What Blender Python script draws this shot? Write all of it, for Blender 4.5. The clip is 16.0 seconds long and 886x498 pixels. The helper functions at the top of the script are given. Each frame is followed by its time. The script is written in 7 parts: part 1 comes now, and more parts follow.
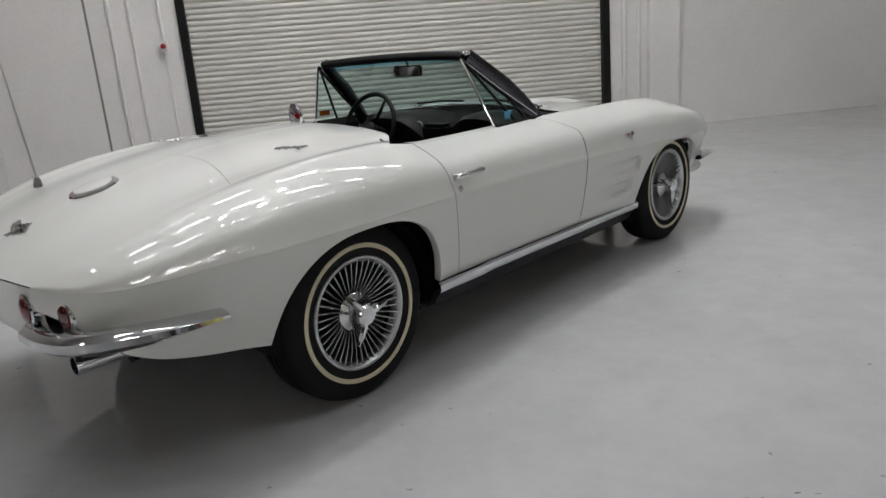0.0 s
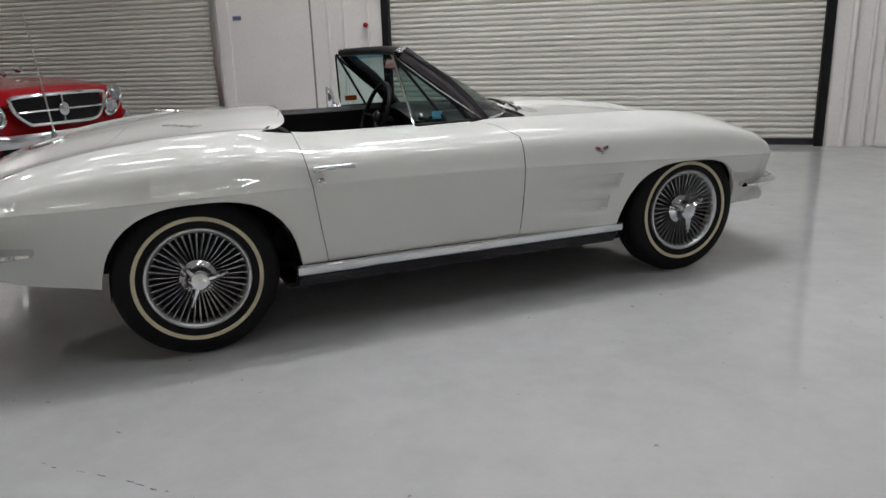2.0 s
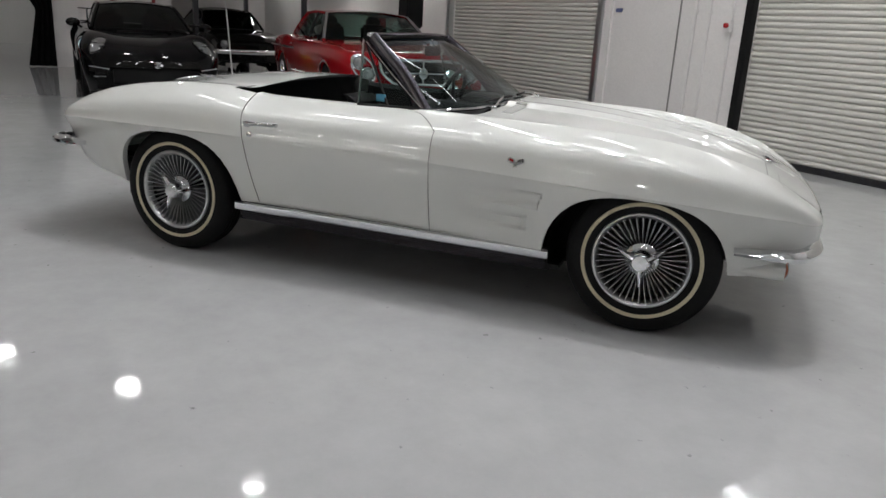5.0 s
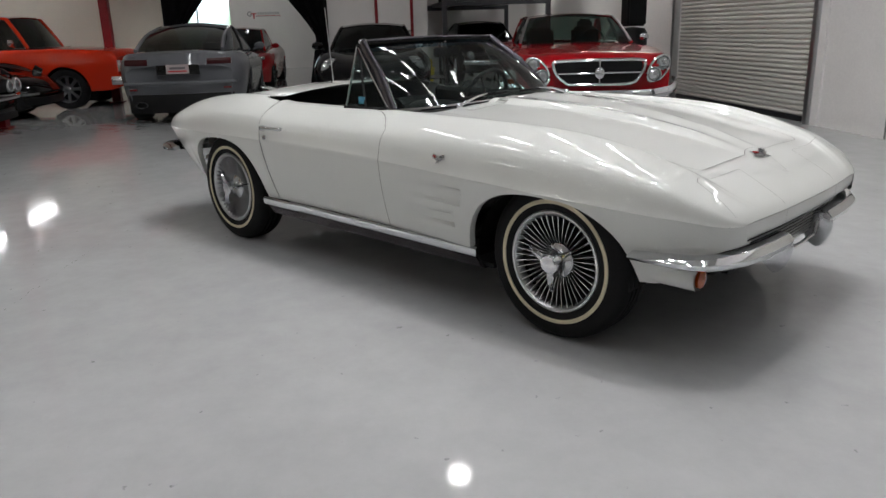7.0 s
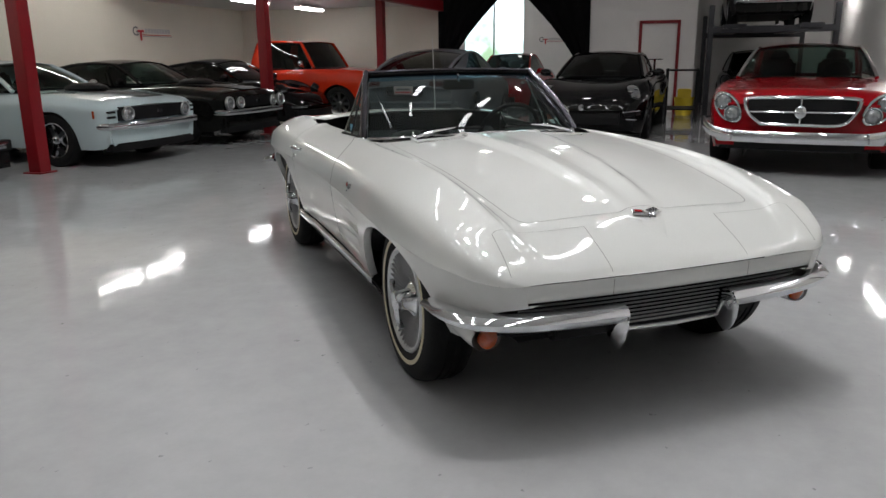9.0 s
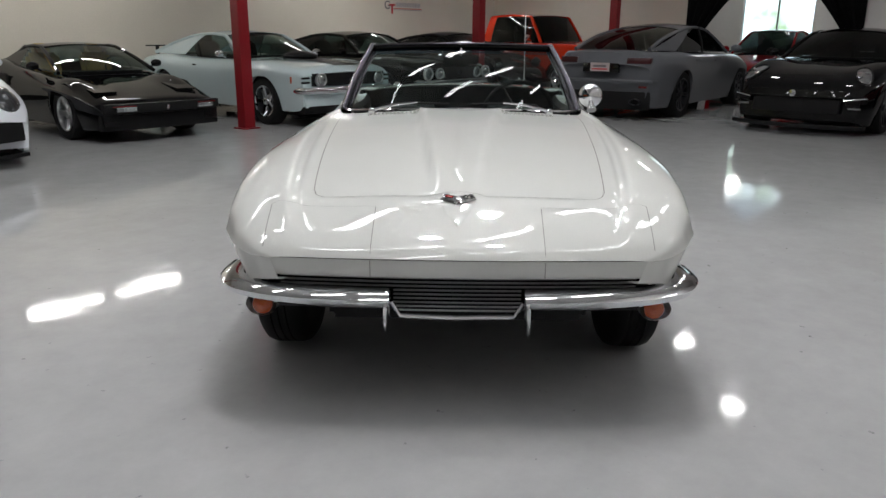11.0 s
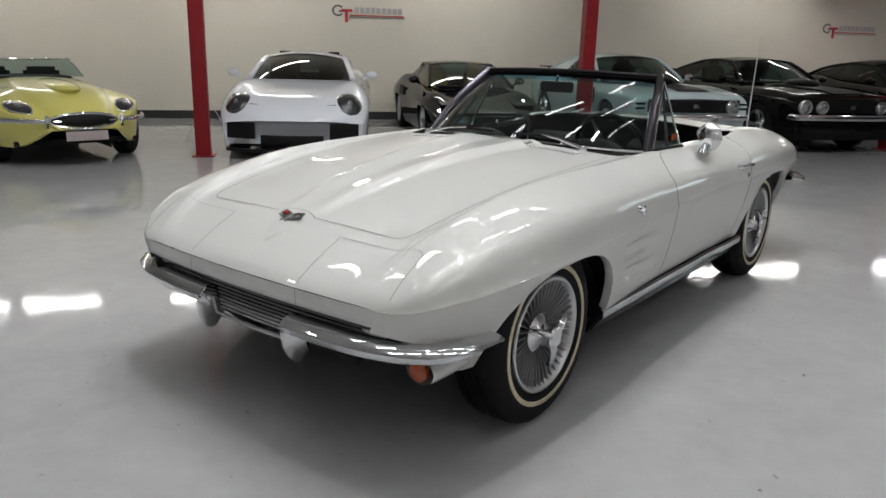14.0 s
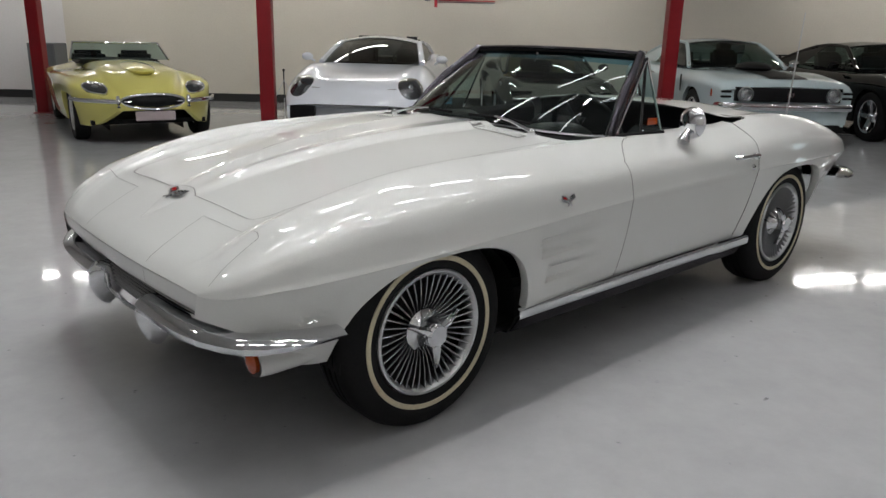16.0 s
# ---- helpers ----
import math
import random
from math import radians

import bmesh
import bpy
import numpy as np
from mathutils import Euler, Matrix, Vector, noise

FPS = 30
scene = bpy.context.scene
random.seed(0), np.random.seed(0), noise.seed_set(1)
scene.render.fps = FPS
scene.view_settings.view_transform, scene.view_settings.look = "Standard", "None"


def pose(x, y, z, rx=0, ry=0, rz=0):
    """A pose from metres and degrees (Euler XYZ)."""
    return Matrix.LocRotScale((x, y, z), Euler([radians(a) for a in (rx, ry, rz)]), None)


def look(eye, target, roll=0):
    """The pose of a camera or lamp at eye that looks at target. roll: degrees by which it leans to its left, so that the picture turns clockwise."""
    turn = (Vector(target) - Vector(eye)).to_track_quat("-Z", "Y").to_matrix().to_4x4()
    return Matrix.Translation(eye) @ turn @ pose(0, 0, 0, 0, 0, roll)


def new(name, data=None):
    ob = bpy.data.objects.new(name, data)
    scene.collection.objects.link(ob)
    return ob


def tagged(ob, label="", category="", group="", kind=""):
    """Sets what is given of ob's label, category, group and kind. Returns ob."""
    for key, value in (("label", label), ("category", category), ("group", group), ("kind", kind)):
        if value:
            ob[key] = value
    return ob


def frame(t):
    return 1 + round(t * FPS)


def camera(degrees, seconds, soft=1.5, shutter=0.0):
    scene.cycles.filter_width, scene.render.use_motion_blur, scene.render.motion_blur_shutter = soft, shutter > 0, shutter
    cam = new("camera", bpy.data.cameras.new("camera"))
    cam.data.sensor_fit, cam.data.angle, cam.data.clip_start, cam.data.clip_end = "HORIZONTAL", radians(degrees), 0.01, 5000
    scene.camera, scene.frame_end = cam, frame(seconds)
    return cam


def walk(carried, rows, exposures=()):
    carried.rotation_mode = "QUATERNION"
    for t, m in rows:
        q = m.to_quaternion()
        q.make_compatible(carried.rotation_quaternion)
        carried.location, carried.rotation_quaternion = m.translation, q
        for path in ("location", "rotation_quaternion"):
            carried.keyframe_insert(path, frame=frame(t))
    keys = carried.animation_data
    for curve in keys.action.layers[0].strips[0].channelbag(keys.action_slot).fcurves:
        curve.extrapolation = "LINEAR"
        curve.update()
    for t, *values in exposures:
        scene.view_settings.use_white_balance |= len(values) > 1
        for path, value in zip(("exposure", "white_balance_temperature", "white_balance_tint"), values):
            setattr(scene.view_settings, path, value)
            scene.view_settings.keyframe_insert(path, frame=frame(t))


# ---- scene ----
import functools

cam = camera(61.9, 16.0)
PATH = [
    (0, (-2.889, -2.767, 1.268), (-1.485, -1.449, 0.729), -4.6),
    (0.5, (-2.545, -3.106, 1.273), (-1.253, -1.679, 0.73), -3.1),
    (1, (-2.185, -3.391, 1.252), (-1.057, -1.838, 0.688), -2.2),
    (1.5, (-1.797, -3.641, 1.253), (-0.836, -1.967, 0.731), -2.2),
    (2, (-1.406, -3.856, 1.247), (-0.68, -2.073, 0.704), -1.9),
    (2.5, (-1.002, -4.051, 1.254), (-0.443, -2.208, 0.713), -3.9),
    (3, (-0.581, -4.164, 1.255), (-0.329, -2.246, 0.747), -3.0),
    (3.5, (-0.129, -4.244, 1.257), (-0.129, -2.32, 0.712), -0.7),
    (6, (2.297, -3.613, 1.265), (1.354, -1.941, 0.702), 0.9),
    (6.5, (2.56, -3.396, 1.257), (1.489, -1.802, 0.697), -2.0),
    (7, (2.937, -3.162, 1.262), (1.597, -1.791, 0.691), -1.6),
    (7.5, (3.247, -2.863, 1.267), (1.746, -1.671, 0.695), 0.5),
    (8, (3.52, -2.479, 1.279), (1.886, -1.449, 0.76), -1.1),
    (10.3, (4.238, -0.556, 1.265), (2.332, -0.278, 0.727), 0.8),
    (10.5, (4.244, -0.382, 1.242), (2.327, -0.175, 0.714), 0.2),
    (11, (4.253, 0.017, 1.272), (2.333, -0.03, 0.714), 0.3),
    (11.5, (4.183, 0.445, 1.258), (2.273, 0.209, 0.713), -0.5),
    (12, (4.121, 0.873, 1.271), (2.24, 0.439, 0.748), -0.8),
    (12.5, (3.991, 1.263, 1.276), (2.165, 0.674, 0.712), 2.9),
    (13, (3.793, 1.598, 1.264), (2.034, 0.845, 0.681), 0.8),
    (13.5, (3.64, 1.854, 1.303), (2.03, 0.8, 0.755), 0.5),
    (14, (3.425, 2.034, 1.31), (1.907, 0.84, 0.789), 1.5),
    (14.5, (3.207, 2.164, 1.298), (1.745, 0.899, 0.785), -0.0),
    (15, (3.024, 2.316, 1.296), (1.683, 0.935, 0.752), 0.9),
    (15.5, (2.847, 2.437, 1.273), (1.561, 1.023, 0.684), 1.4),
    (16, (2.714, 2.492, 1.267), (1.432, 1.061, 0.711), 1.4),
]
walk(cam, [(t, look(eye, target, roll)) for t, eye, target, roll in PATH],
     [(0.0, 0.03), (3.5, 0.05), (6.5, 0.11), (8.0, 0.05), (13.0, 0.03), (14.5, 0.0), (16.0, -0.08)])

# ---- world and exposure ----
world = bpy.data.worlds.new("world")
scene.world = world
world.use_nodes = True
_nt = world.node_tree
_sky = _nt.nodes.new("ShaderNodeTexSky")
_sky.sky_type = "NISHITA"
_sky.sun_disc = False
_sky.sun_elevation, _sky.sun_rotation = radians(40), radians(200)
_nt.links.new(_sky.outputs[0], _nt.nodes["Background"].inputs[0])
_nt.nodes["Background"].inputs[1].default_value = 0.12
scene.view_settings.exposure = 0.05
LAMP = 20.0
SPOT = 68.0

# ---- materials ----


def material(name):
    m = bpy.data.materials.new(name)
    m.use_nodes = True
    return m, m.node_tree, m.node_tree.nodes["Principled BSDF"]


def node(nt, kind, **values):
    n = nt.nodes.new(kind)
    for key, value in values.items():
        n.inputs[key].default_value = value
    return n


def wear(name, color, rough, metal=0.0, scale=4.0, tint=0.12, fine=60.0, bump=0.05, rough_var=0.1, coat=0.0, spec=0.5):
    """A surface with blotches at one scale, grain and relief at another."""
    m, nt, p = material(name)
    co = nt.nodes.new("ShaderNodeTexCoord")
    big = node(nt, "ShaderNodeTexNoise", Scale=scale, Detail=6.0, Roughness=0.6)
    small = node(nt, "ShaderNodeTexNoise", Scale=fine, Detail=4.0)
    for t in (big, small):
        nt.links.new(co.outputs["Object"], t.inputs["Vector"])
    both = node(nt, "ShaderNodeMath")
    both.operation = "ADD"
    nt.links.new(big.outputs[0], both.inputs[0])
    nt.links.new(small.outputs[0], both.inputs[1])
    ramp = node(nt, "ShaderNodeMapRange")
    ramp.inputs[1].default_value, ramp.inputs[2].default_value = 0.7, 1.3
    ramp.inputs[3].default_value, ramp.inputs[4].default_value = 1 - tint, 1 + tint
    nt.links.new(both.outputs[0], ramp.inputs[0])
    mul = node(nt, "ShaderNodeVectorMath")
    mul.operation = "SCALE"
    mul.inputs[0].default_value = color
    nt.links.new(ramp.outputs[0], mul.inputs["Scale"])
    nt.links.new(mul.outputs[0], p.inputs["Base Color"])
    rr = node(nt, "ShaderNodeMapRange")
    rr.inputs[3].default_value, rr.inputs[4].default_value = max(0.02, rough - rough_var), min(1, rough + rough_var)
    nt.links.new(big.outputs[0], rr.inputs[0])
    nt.links.new(rr.outputs[0], p.inputs["Roughness"])
    p.inputs["Metallic"].default_value = metal
    p.inputs["Coat Weight"].default_value = coat
    p.inputs["Specular IOR Level"].default_value = spec
    p.inputs["Coat Roughness"].default_value = 0.015
    if bump:
        b = node(nt, "ShaderNodeBump", Strength=bump, Distance=0.004)
        nt.links.new(small.outputs[0], b.inputs["Height"])
        nt.links.new(b.outputs[0], p.inputs["Normal"])
    return m


def paint(name, color, rough=0.35, coat=1.0, metal=0.0, spec=0.1, coat_ior=1.5):
    """Car paint under clear lacquer, with a faint ripple."""
    m = wear(name, color, rough, metal, scale=2.0, tint=0.03, fine=220.0, bump=0.0, rough_var=0.05, coat=coat, spec=spec)
    nt = m.node_tree
    p = nt.nodes["Principled BSDF"]
    p.inputs["Coat IOR"].default_value = coat_ior
    co = nt.nodes.new("ShaderNodeTexCoord")
    rip = node(nt, "ShaderNodeTexNoise", Scale=9.0, Detail=1.0)
    nt.links.new(co.outputs["Object"], rip.inputs["Vector"])
    b = node(nt, "ShaderNodeBump", Strength=0.015, Distance=0.02)
    nt.links.new(rip.outputs[0], b.inputs["Height"])
    nt.links.new(b.outputs[0], p.inputs["Coat Normal"])
    return m


def glass(name, tint, gloss=0.02):
    """Thin sheet glass: tinted see-through with a mirror reflection by angle."""
    m = bpy.data.materials.new(name)
    m.use_nodes = True
    nt = m.node_tree
    nt.nodes.clear()
    out = nt.nodes.new("ShaderNodeOutputMaterial")
    clear = nt.nodes.new("ShaderNodeBsdfTransparent")
    clear.inputs[0].default_value = (*tint, 1)
    shine = nt.nodes.new("ShaderNodeBsdfGlossy")
    shine.inputs["Roughness"].default_value = gloss
    face = node(nt, "ShaderNodeLayerWeight", Blend=0.5)
    power = node(nt, "ShaderNodeMath")
    power.operation = "POWER"
    power.inputs[1].default_value = 4.5
    nt.links.new(face.outputs["Facing"], power.inputs[0])
    fres = node(nt, "ShaderNodeMapRange")
    fres.inputs[3].default_value, fres.inputs[4].default_value = 0.035, 0.85
    nt.links.new(power.outputs[0], fres.inputs[0])
    mix = nt.nodes.new("ShaderNodeMixShader")
    nt.links.new(fres.outputs[0], mix.inputs[0])
    nt.links.new(clear.outputs[0], mix.inputs[1])
    nt.links.new(shine.outputs[0], mix.inputs[2])
    nt.links.new(mix.outputs[0], out.inputs[0])
    return m


def glow(name, color, strength):
    m, nt, p = material(name)
    p.inputs["Base Color"].default_value = (*color, 1)
    p.inputs["Emission Color"].default_value = (*color, 1)
    p.inputs["Emission Strength"].default_value = strength
    return m


M_CREAM = paint("white_paint", (0.70, 0.71, 0.69), 0.3, coat_ior=1.62)
M_CHROME = wear("chrome", (0.72, 0.73, 0.75), 0.07, 1.0, 3.0, 0.05, 80, 0.0, 0.04)
M_SATIN = wear("satin_metal", (0.60, 0.61, 0.62), 0.30, 1.0, 5.0, 0.05, 90, 0.0, 0.04)
M_DARKMETAL = wear("dark_metal", (0.045, 0.045, 0.05), 0.35, 0.8, 6.0, 0.2, 90, 0.03)
M_TYRE = wear("tyre_rubber", (0.008, 0.008, 0.0085), 0.7, 0, 8.0, 0.3, 120, 0.12, spec=0.18)
M_WHITEWALL = wear("whitewall_rubber", (0.62, 0.56, 0.40), 0.6, 0, 8.0, 0.12, 90, 0.05)
M_BLACK = wear("black_trim", (0.006, 0.006, 0.0065), 0.55, 0, 6.0, 0.3, 150, 0.08, spec=0.2)
M_VINYL = wear("black_vinyl", (0.005, 0.005, 0.0055), 0.42, 0, 5.0, 0.25, 160, 0.15, spec=0.14)
M_CARPET = wear("black_carpet", (0.007, 0.007, 0.0075), 0.95, 0, 10.0, 0.4, 300, 0.3, spec=0.05)
M_SEAM = wear("panel_gap", (0.20, 0.20, 0.19), 0.7, 0, 9.0, 0.2, 90, 0.0)
M_GLASS = glass("clear_glass", (0.44, 0.56, 0.54))
M_VENTGLASS = glass("vent_glass", (0.66, 0.80, 0.77))
M_WINDOW = glass("window_glass", (0.92, 0.95, 0.95))
M_TINTED = glass("tinted_glass", (0.26, 0.36, 0.34))
M_DARKGLASS = glass("dark_glass", (0.10, 0.12, 0.12))
M_BANDGLASS = glass("blue_shade_band", (0.15, 0.35, 0.45))
M_TEALGLASS = glass("green_glass", (0.36, 0.50, 0.46))
M_PILLAR = wear("pillar_steel", (0.105, 0.10, 0.115), 0.2, 1.0, 5.0, 0.08, 90, 0.0, 0.04)
M_FIN = wear("fin_metal", (0.48, 0.48, 0.49), 0.3, 1.0, 5.0, 0.05, 90, 0.0, 0.04)
M_MIRROR = wear("mirror_glass", (0.9, 0.9, 0.9), 0.03, 1.0, 2.0, 0.01, 50, 0.0, 0.01)
M_RED_LENS = wear("red_lens", (0.11, 0.005, 0.007), 0.15, 0, 9.0, 0.2, 200, 0.05, 0.05, 1.0)
M_ORANGE_LENS = wear("orange_lens", (0.38, 0.055, 0.006), 0.15, 0, 9.0, 0.2, 200, 0.1, 0.05, 1.0)
M_LAMP_LENS = wear("headlamp_lens", (0.34, 0.355, 0.365), 0.12, 0.7, 12.0, 0.25, 120, 0.2, 0.06, 1.0)
M_RED_ENAMEL = wear("red_enamel", (0.34, 0.010, 0.012), 0.25, 0, 9.0, 0.1, 200, 0.0)
M_RED_STEEL = wear("red_steel", (0.21, 0.006, 0.011), 0.38, 0, 2.5, 0.12, 60, 0.04, spec=0.35)
M_WALL = wear("white_wall", (0.71, 0.69, 0.68), 0.6, 0, 1.3, 0.05, 40, 0.03)
M_CREAMWALL = wear("cream_wall", (0.64, 0.60, 0.52), 0.65, 0, 0.9, 0.05, 40, 0.03)
M_SHUTTER = wear("shutter_paint", (0.58, 0.565, 0.53), 0.45, 0, 1.5, 0.06, 50, 0.02)
M_BASE = wear("black_baseboard", (0.02, 0.02, 0.02), 0.5, 0, 3.0, 0.2, 60, 0.05)
M_CEIL = wear("ceiling_grey", (0.62, 0.62, 0.61), 0.8, 0, 1.0, 0.06, 30, 0.05)
M_CURTAIN = wear("black_cloth", (0.006, 0.006, 0.0065), 0.95, 0, 6.0, 0.3, 200, 0.3, spec=0.05)
M_MAT = wear("black_mat", (0.018, 0.018, 0.019), 0.85, 0, 5.0, 0.25, 250, 0.4, spec=0.15)
M_TUBE = glow("lamp_tube", (0.975, 0.985, 1.005), LAMP)
M_SPOT = glow("lamp_globe", (1.0, 0.985, 0.97), SPOT)
M_SPOT_STRONG = glow("lamp_globe_strong", (0.995, 0.985, 0.98), SPOT * 4.3)
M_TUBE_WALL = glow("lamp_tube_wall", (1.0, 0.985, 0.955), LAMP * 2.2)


def floor_paint():
    m, nt, p = material("grey_epoxy")
    co = nt.nodes.new("ShaderNodeTexCoord")
    big = node(nt, "ShaderNodeTexNoise", Scale=0.7, Detail=6.0, Roughness=0.6)
    mid = node(nt, "ShaderNodeTexNoise", Scale=5.0, Detail=8.0, Roughness=0.7)
    spots = node(nt, "ShaderNodeTexNoise", Scale=16.0, Detail=3.0, Roughness=0.5)
    wave = node(nt, "ShaderNodeTexNoise", Scale=3.0, Detail=2.0)
    for t in (big, mid, spots, wave):
        nt.links.new(co.outputs["Object"], t.inputs["Vector"])
    mixn = node(nt, "ShaderNodeMath")
    mixn.operation = "ADD"
    nt.links.new(big.outputs[0], mixn.inputs[0])
    nt.links.new(mid.outputs[0], mixn.inputs[1])
    tone = node(nt, "ShaderNodeMapRange")
    tone.inputs[1].default_value, tone.inputs[2].default_value = 0.7, 1.3
    tone.inputs[3].default_value, tone.inputs[4].default_value = 0.89, 1.08
    nt.links.new(mixn.outputs[0], tone.inputs[0])
    speck = node(nt, "ShaderNodeMapRange")
    speck.inputs[1].default_value, speck.inputs[2].default_value = 0.705, 0.77
    speck.inputs[3].default_value, speck.inputs[4].default_value = 1.0, 0.45
    nt.links.new(spots.outputs[0], speck.inputs[0])
    prod = node(nt, "ShaderNodeMath")
    prod.operation = "MULTIPLY"
    nt.links.new(tone.outputs[0], prod.inputs[0])
    nt.links.new(speck.outputs[0], prod.inputs[1])
    mul = node(nt, "ShaderNodeVectorMath")
    mul.operation = "SCALE"
    mul.inputs[0].default_value = (0.435, 0.44, 0.447)
    nt.links.new(prod.outputs[0], mul.inputs["Scale"])
    nt.links.new(mul.outputs[0], p.inputs["Base Color"])
    rr = node(nt, "ShaderNodeMapRange")
    rr.inputs[1].default_value, rr.inputs[2].default_value = 0.3, 0.7
    rr.inputs[3].default_value, rr.inputs[4].default_value = 0.035, 0.09
    nt.links.new(mid.outputs[0], rr.inputs[0])
    nt.links.new(rr.outputs[0], p.inputs["Roughness"])
    p.inputs["Specular IOR Level"].default_value = 0.45
    b = node(nt, "ShaderNodeBump", Strength=0.06, Distance=0.02)
    nt.links.new(wave.outputs[0], b.inputs["Height"])
    nt.links.new(b.outputs[0], p.inputs["Normal"])
    return m


M_FLOOR = floor_paint()

# ---- mesh helpers ----


def mesh_of(name, bm, mat, smooth=True, angle=40):
    bmesh.ops.recalc_face_normals(bm, faces=bm.faces)
    me = bpy.data.meshes.new(name)
    for f in bm.faces:
        f.smooth = smooth
    if smooth:
        lim = radians(angle)
        for e in bm.edges:
            if len(e.link_faces) == 2 and e.calc_face_angle(0) > lim:
                e.smooth = False
    bm.to_mesh(me)
    bm.free()
    me.materials.append(mat)
    return me


def part(name, bm, mat, parent, label="", smooth=True, angle=40):
    ob = new(name, mesh_of(name, bm, mat, smooth, angle))
    ob.parent = parent
    if label:
        tagged(ob, label)
    return ob


def solid(name, bm, mat, label, category, kind="", group="", smooth=True, m=None):
    ob = new(name, mesh_of(name, bm, mat, smooth))
    if m is not None:
        ob.matrix_world = m
    return tagged(ob, label, category, group, kind)


def thing(name, label, category, m, group="", kind=""):
    ob = new(name)
    ob.empty_display_size = 0.2
    ob.matrix_world = m
    return tagged(ob, label, category, group, kind)


def spl(*knots):
    """A smooth curve through (x, value) knots that never overshoots."""
    xs, ys = np.array([k[0] for k in knots], float), np.array([k[1] for k in knots], float)
    h, dl = np.diff(xs), np.diff(ys) / np.diff(xs)
    m = np.zeros(len(xs))
    m[0], m[-1] = dl[0], dl[-1]
    for i in range(1, len(xs) - 1):
        if dl[i - 1] * dl[i] > 0:
            w1, w2 = 2 * h[i] + h[i - 1], h[i] + 2 * h[i - 1]
            m[i] = (w1 + w2) / (w1 / dl[i - 1] + w2 / dl[i])

    def f(x):
        x = min(max(x, xs[0]), xs[-1])
        i = min(int(np.searchsorted(xs, x, side="right")) - 1, len(xs) - 2)
        i = max(i, 0)
        t = (x - xs[i]) / h[i]
        return float(ys[i] * (1 + 2 * t) * (1 - t) ** 2 + h[i] * m[i] * t * (1 - t) ** 2 + ys[i + 1] * t * t * (3 - 2 * t) - h[i] * m[i + 1] * t * t * (1 - t))

    return f


def catmull(pts, n):
    """n + 1 points along a curve through pts."""
    P = [np.array(p, float) for p in pts]
    P = [2 * P[0] - P[1]] + P + [2 * P[-1] - P[-2]]
    out, k = [], len(pts) - 1
    for a in range(n + 1):
        u = a / n * k
        i = min(int(u), k - 1)
        t = u - i
        p0, p1, p2, p3 = P[i : i + 4]
        out.append(0.5 * (2 * p1 + (p2 - p0) * t + (2 * p0 - 5 * p1 + 4 * p2 - p3) * t * t + (3 * p1 - p0 - 3 * p2 + p3) * t**3))
    return out


def sheet(rows, bm=None, closed=False):
    """Quads between rows of points."""
    bm = bm or bmesh.new()
    vs = [[bm.verts.new(p) for p in row] for row in rows]
    for a, b in zip(vs, vs[1:]):
        n = len(a)
        for j in range(n if closed else n - 1):
            q = [a[j], a[(j + 1) % n], b[(j + 1) % n], b[j]]
            try:
                bm.faces.new(q)
            except ValueError:
                pass
    return bm


def weld(bm, d=0.0004):
    bmesh.ops.remove_doubles(bm, verts=bm.verts, dist=d)
    return bm


def tube(pts, r, seg=8, bm=None, flat=1.0, caps=True, up=(0, 0, 1)):
    """A rod along pts; r may be a list; flat squeezes it across."""
    bm = bm or bmesh.new()
    pts = [Vector(p) for p in pts]
    rows = []
    for i, p in enumerate(pts):
        t = (pts[min(i + 1, len(pts) - 1)] - pts[max(i - 1, 0)]).normalized()
        a = t.cross(Vector(up))
        if a.length < 0.05:
            a = t.cross(Vector((1, 0, 0)))
        a.normalize()
        b = a.cross(t)
        rad = r[i] if isinstance(r, (list, tuple)) else r
        rows.append([p + rad * (math.cos(k) * a * flat + math.sin(k) * b) for k in np.linspace(0, 2 * math.pi, seg, endpoint=False)])
    vs = [[bm.verts.new(p) for p in row] for row in rows]
    for a, b in zip(vs, vs[1:]):
        for j in range(seg):
            bm.faces.new([a[j], a[(j + 1) % seg], b[(j + 1) % seg], b[j]])
    if caps:
        bm.faces.new(vs[0][::-1])
        bm.faces.new(vs[-1])
    return bm


def box(size, at=(0, 0, 0), bevel=0.0, bm=None, rot=None):
    bm = bm or bmesh.new()
    tmp = bmesh.new()
    bmesh.ops.create_cube(tmp, size=1.0)
    bmesh.ops.scale(tmp, vec=size, verts=tmp.verts)
    if bevel:
        bmesh.ops.bevel(tmp, geom=list(tmp.edges), offset=bevel, segments=2, affect="EDGES")
    m = Matrix.Translation(at) @ (rot.to_4x4() if rot else Matrix())
    bmesh.ops.transform(tmp, matrix=m, verts=tmp.verts)
    me = bpy.data.meshes.new("tmp")
    tmp.to_mesh(me)
    tmp.free()
    bm.from_mesh(me)
    bpy.data.meshes.remove(me)
    return bm


def lathe(profile, seg=40, bm=None, at=(0, 0, 0), turn=None):
    """Profile points (radius, out) turned round the y axis: out runs along +y."""
    bm = bm or bmesh.new()
    rows = []
    for r, o in profile:
        row = []
        for k in range(seg):
            a = 2 * math.pi * k / seg
            v = Vector((r * math.cos(a), o, r * math.sin(a)))
            if turn:
                v = turn @ v
            row.append(v + Vector(at))
        rows.append(row)
    sheet(rows, bm, closed=True)
    return bm


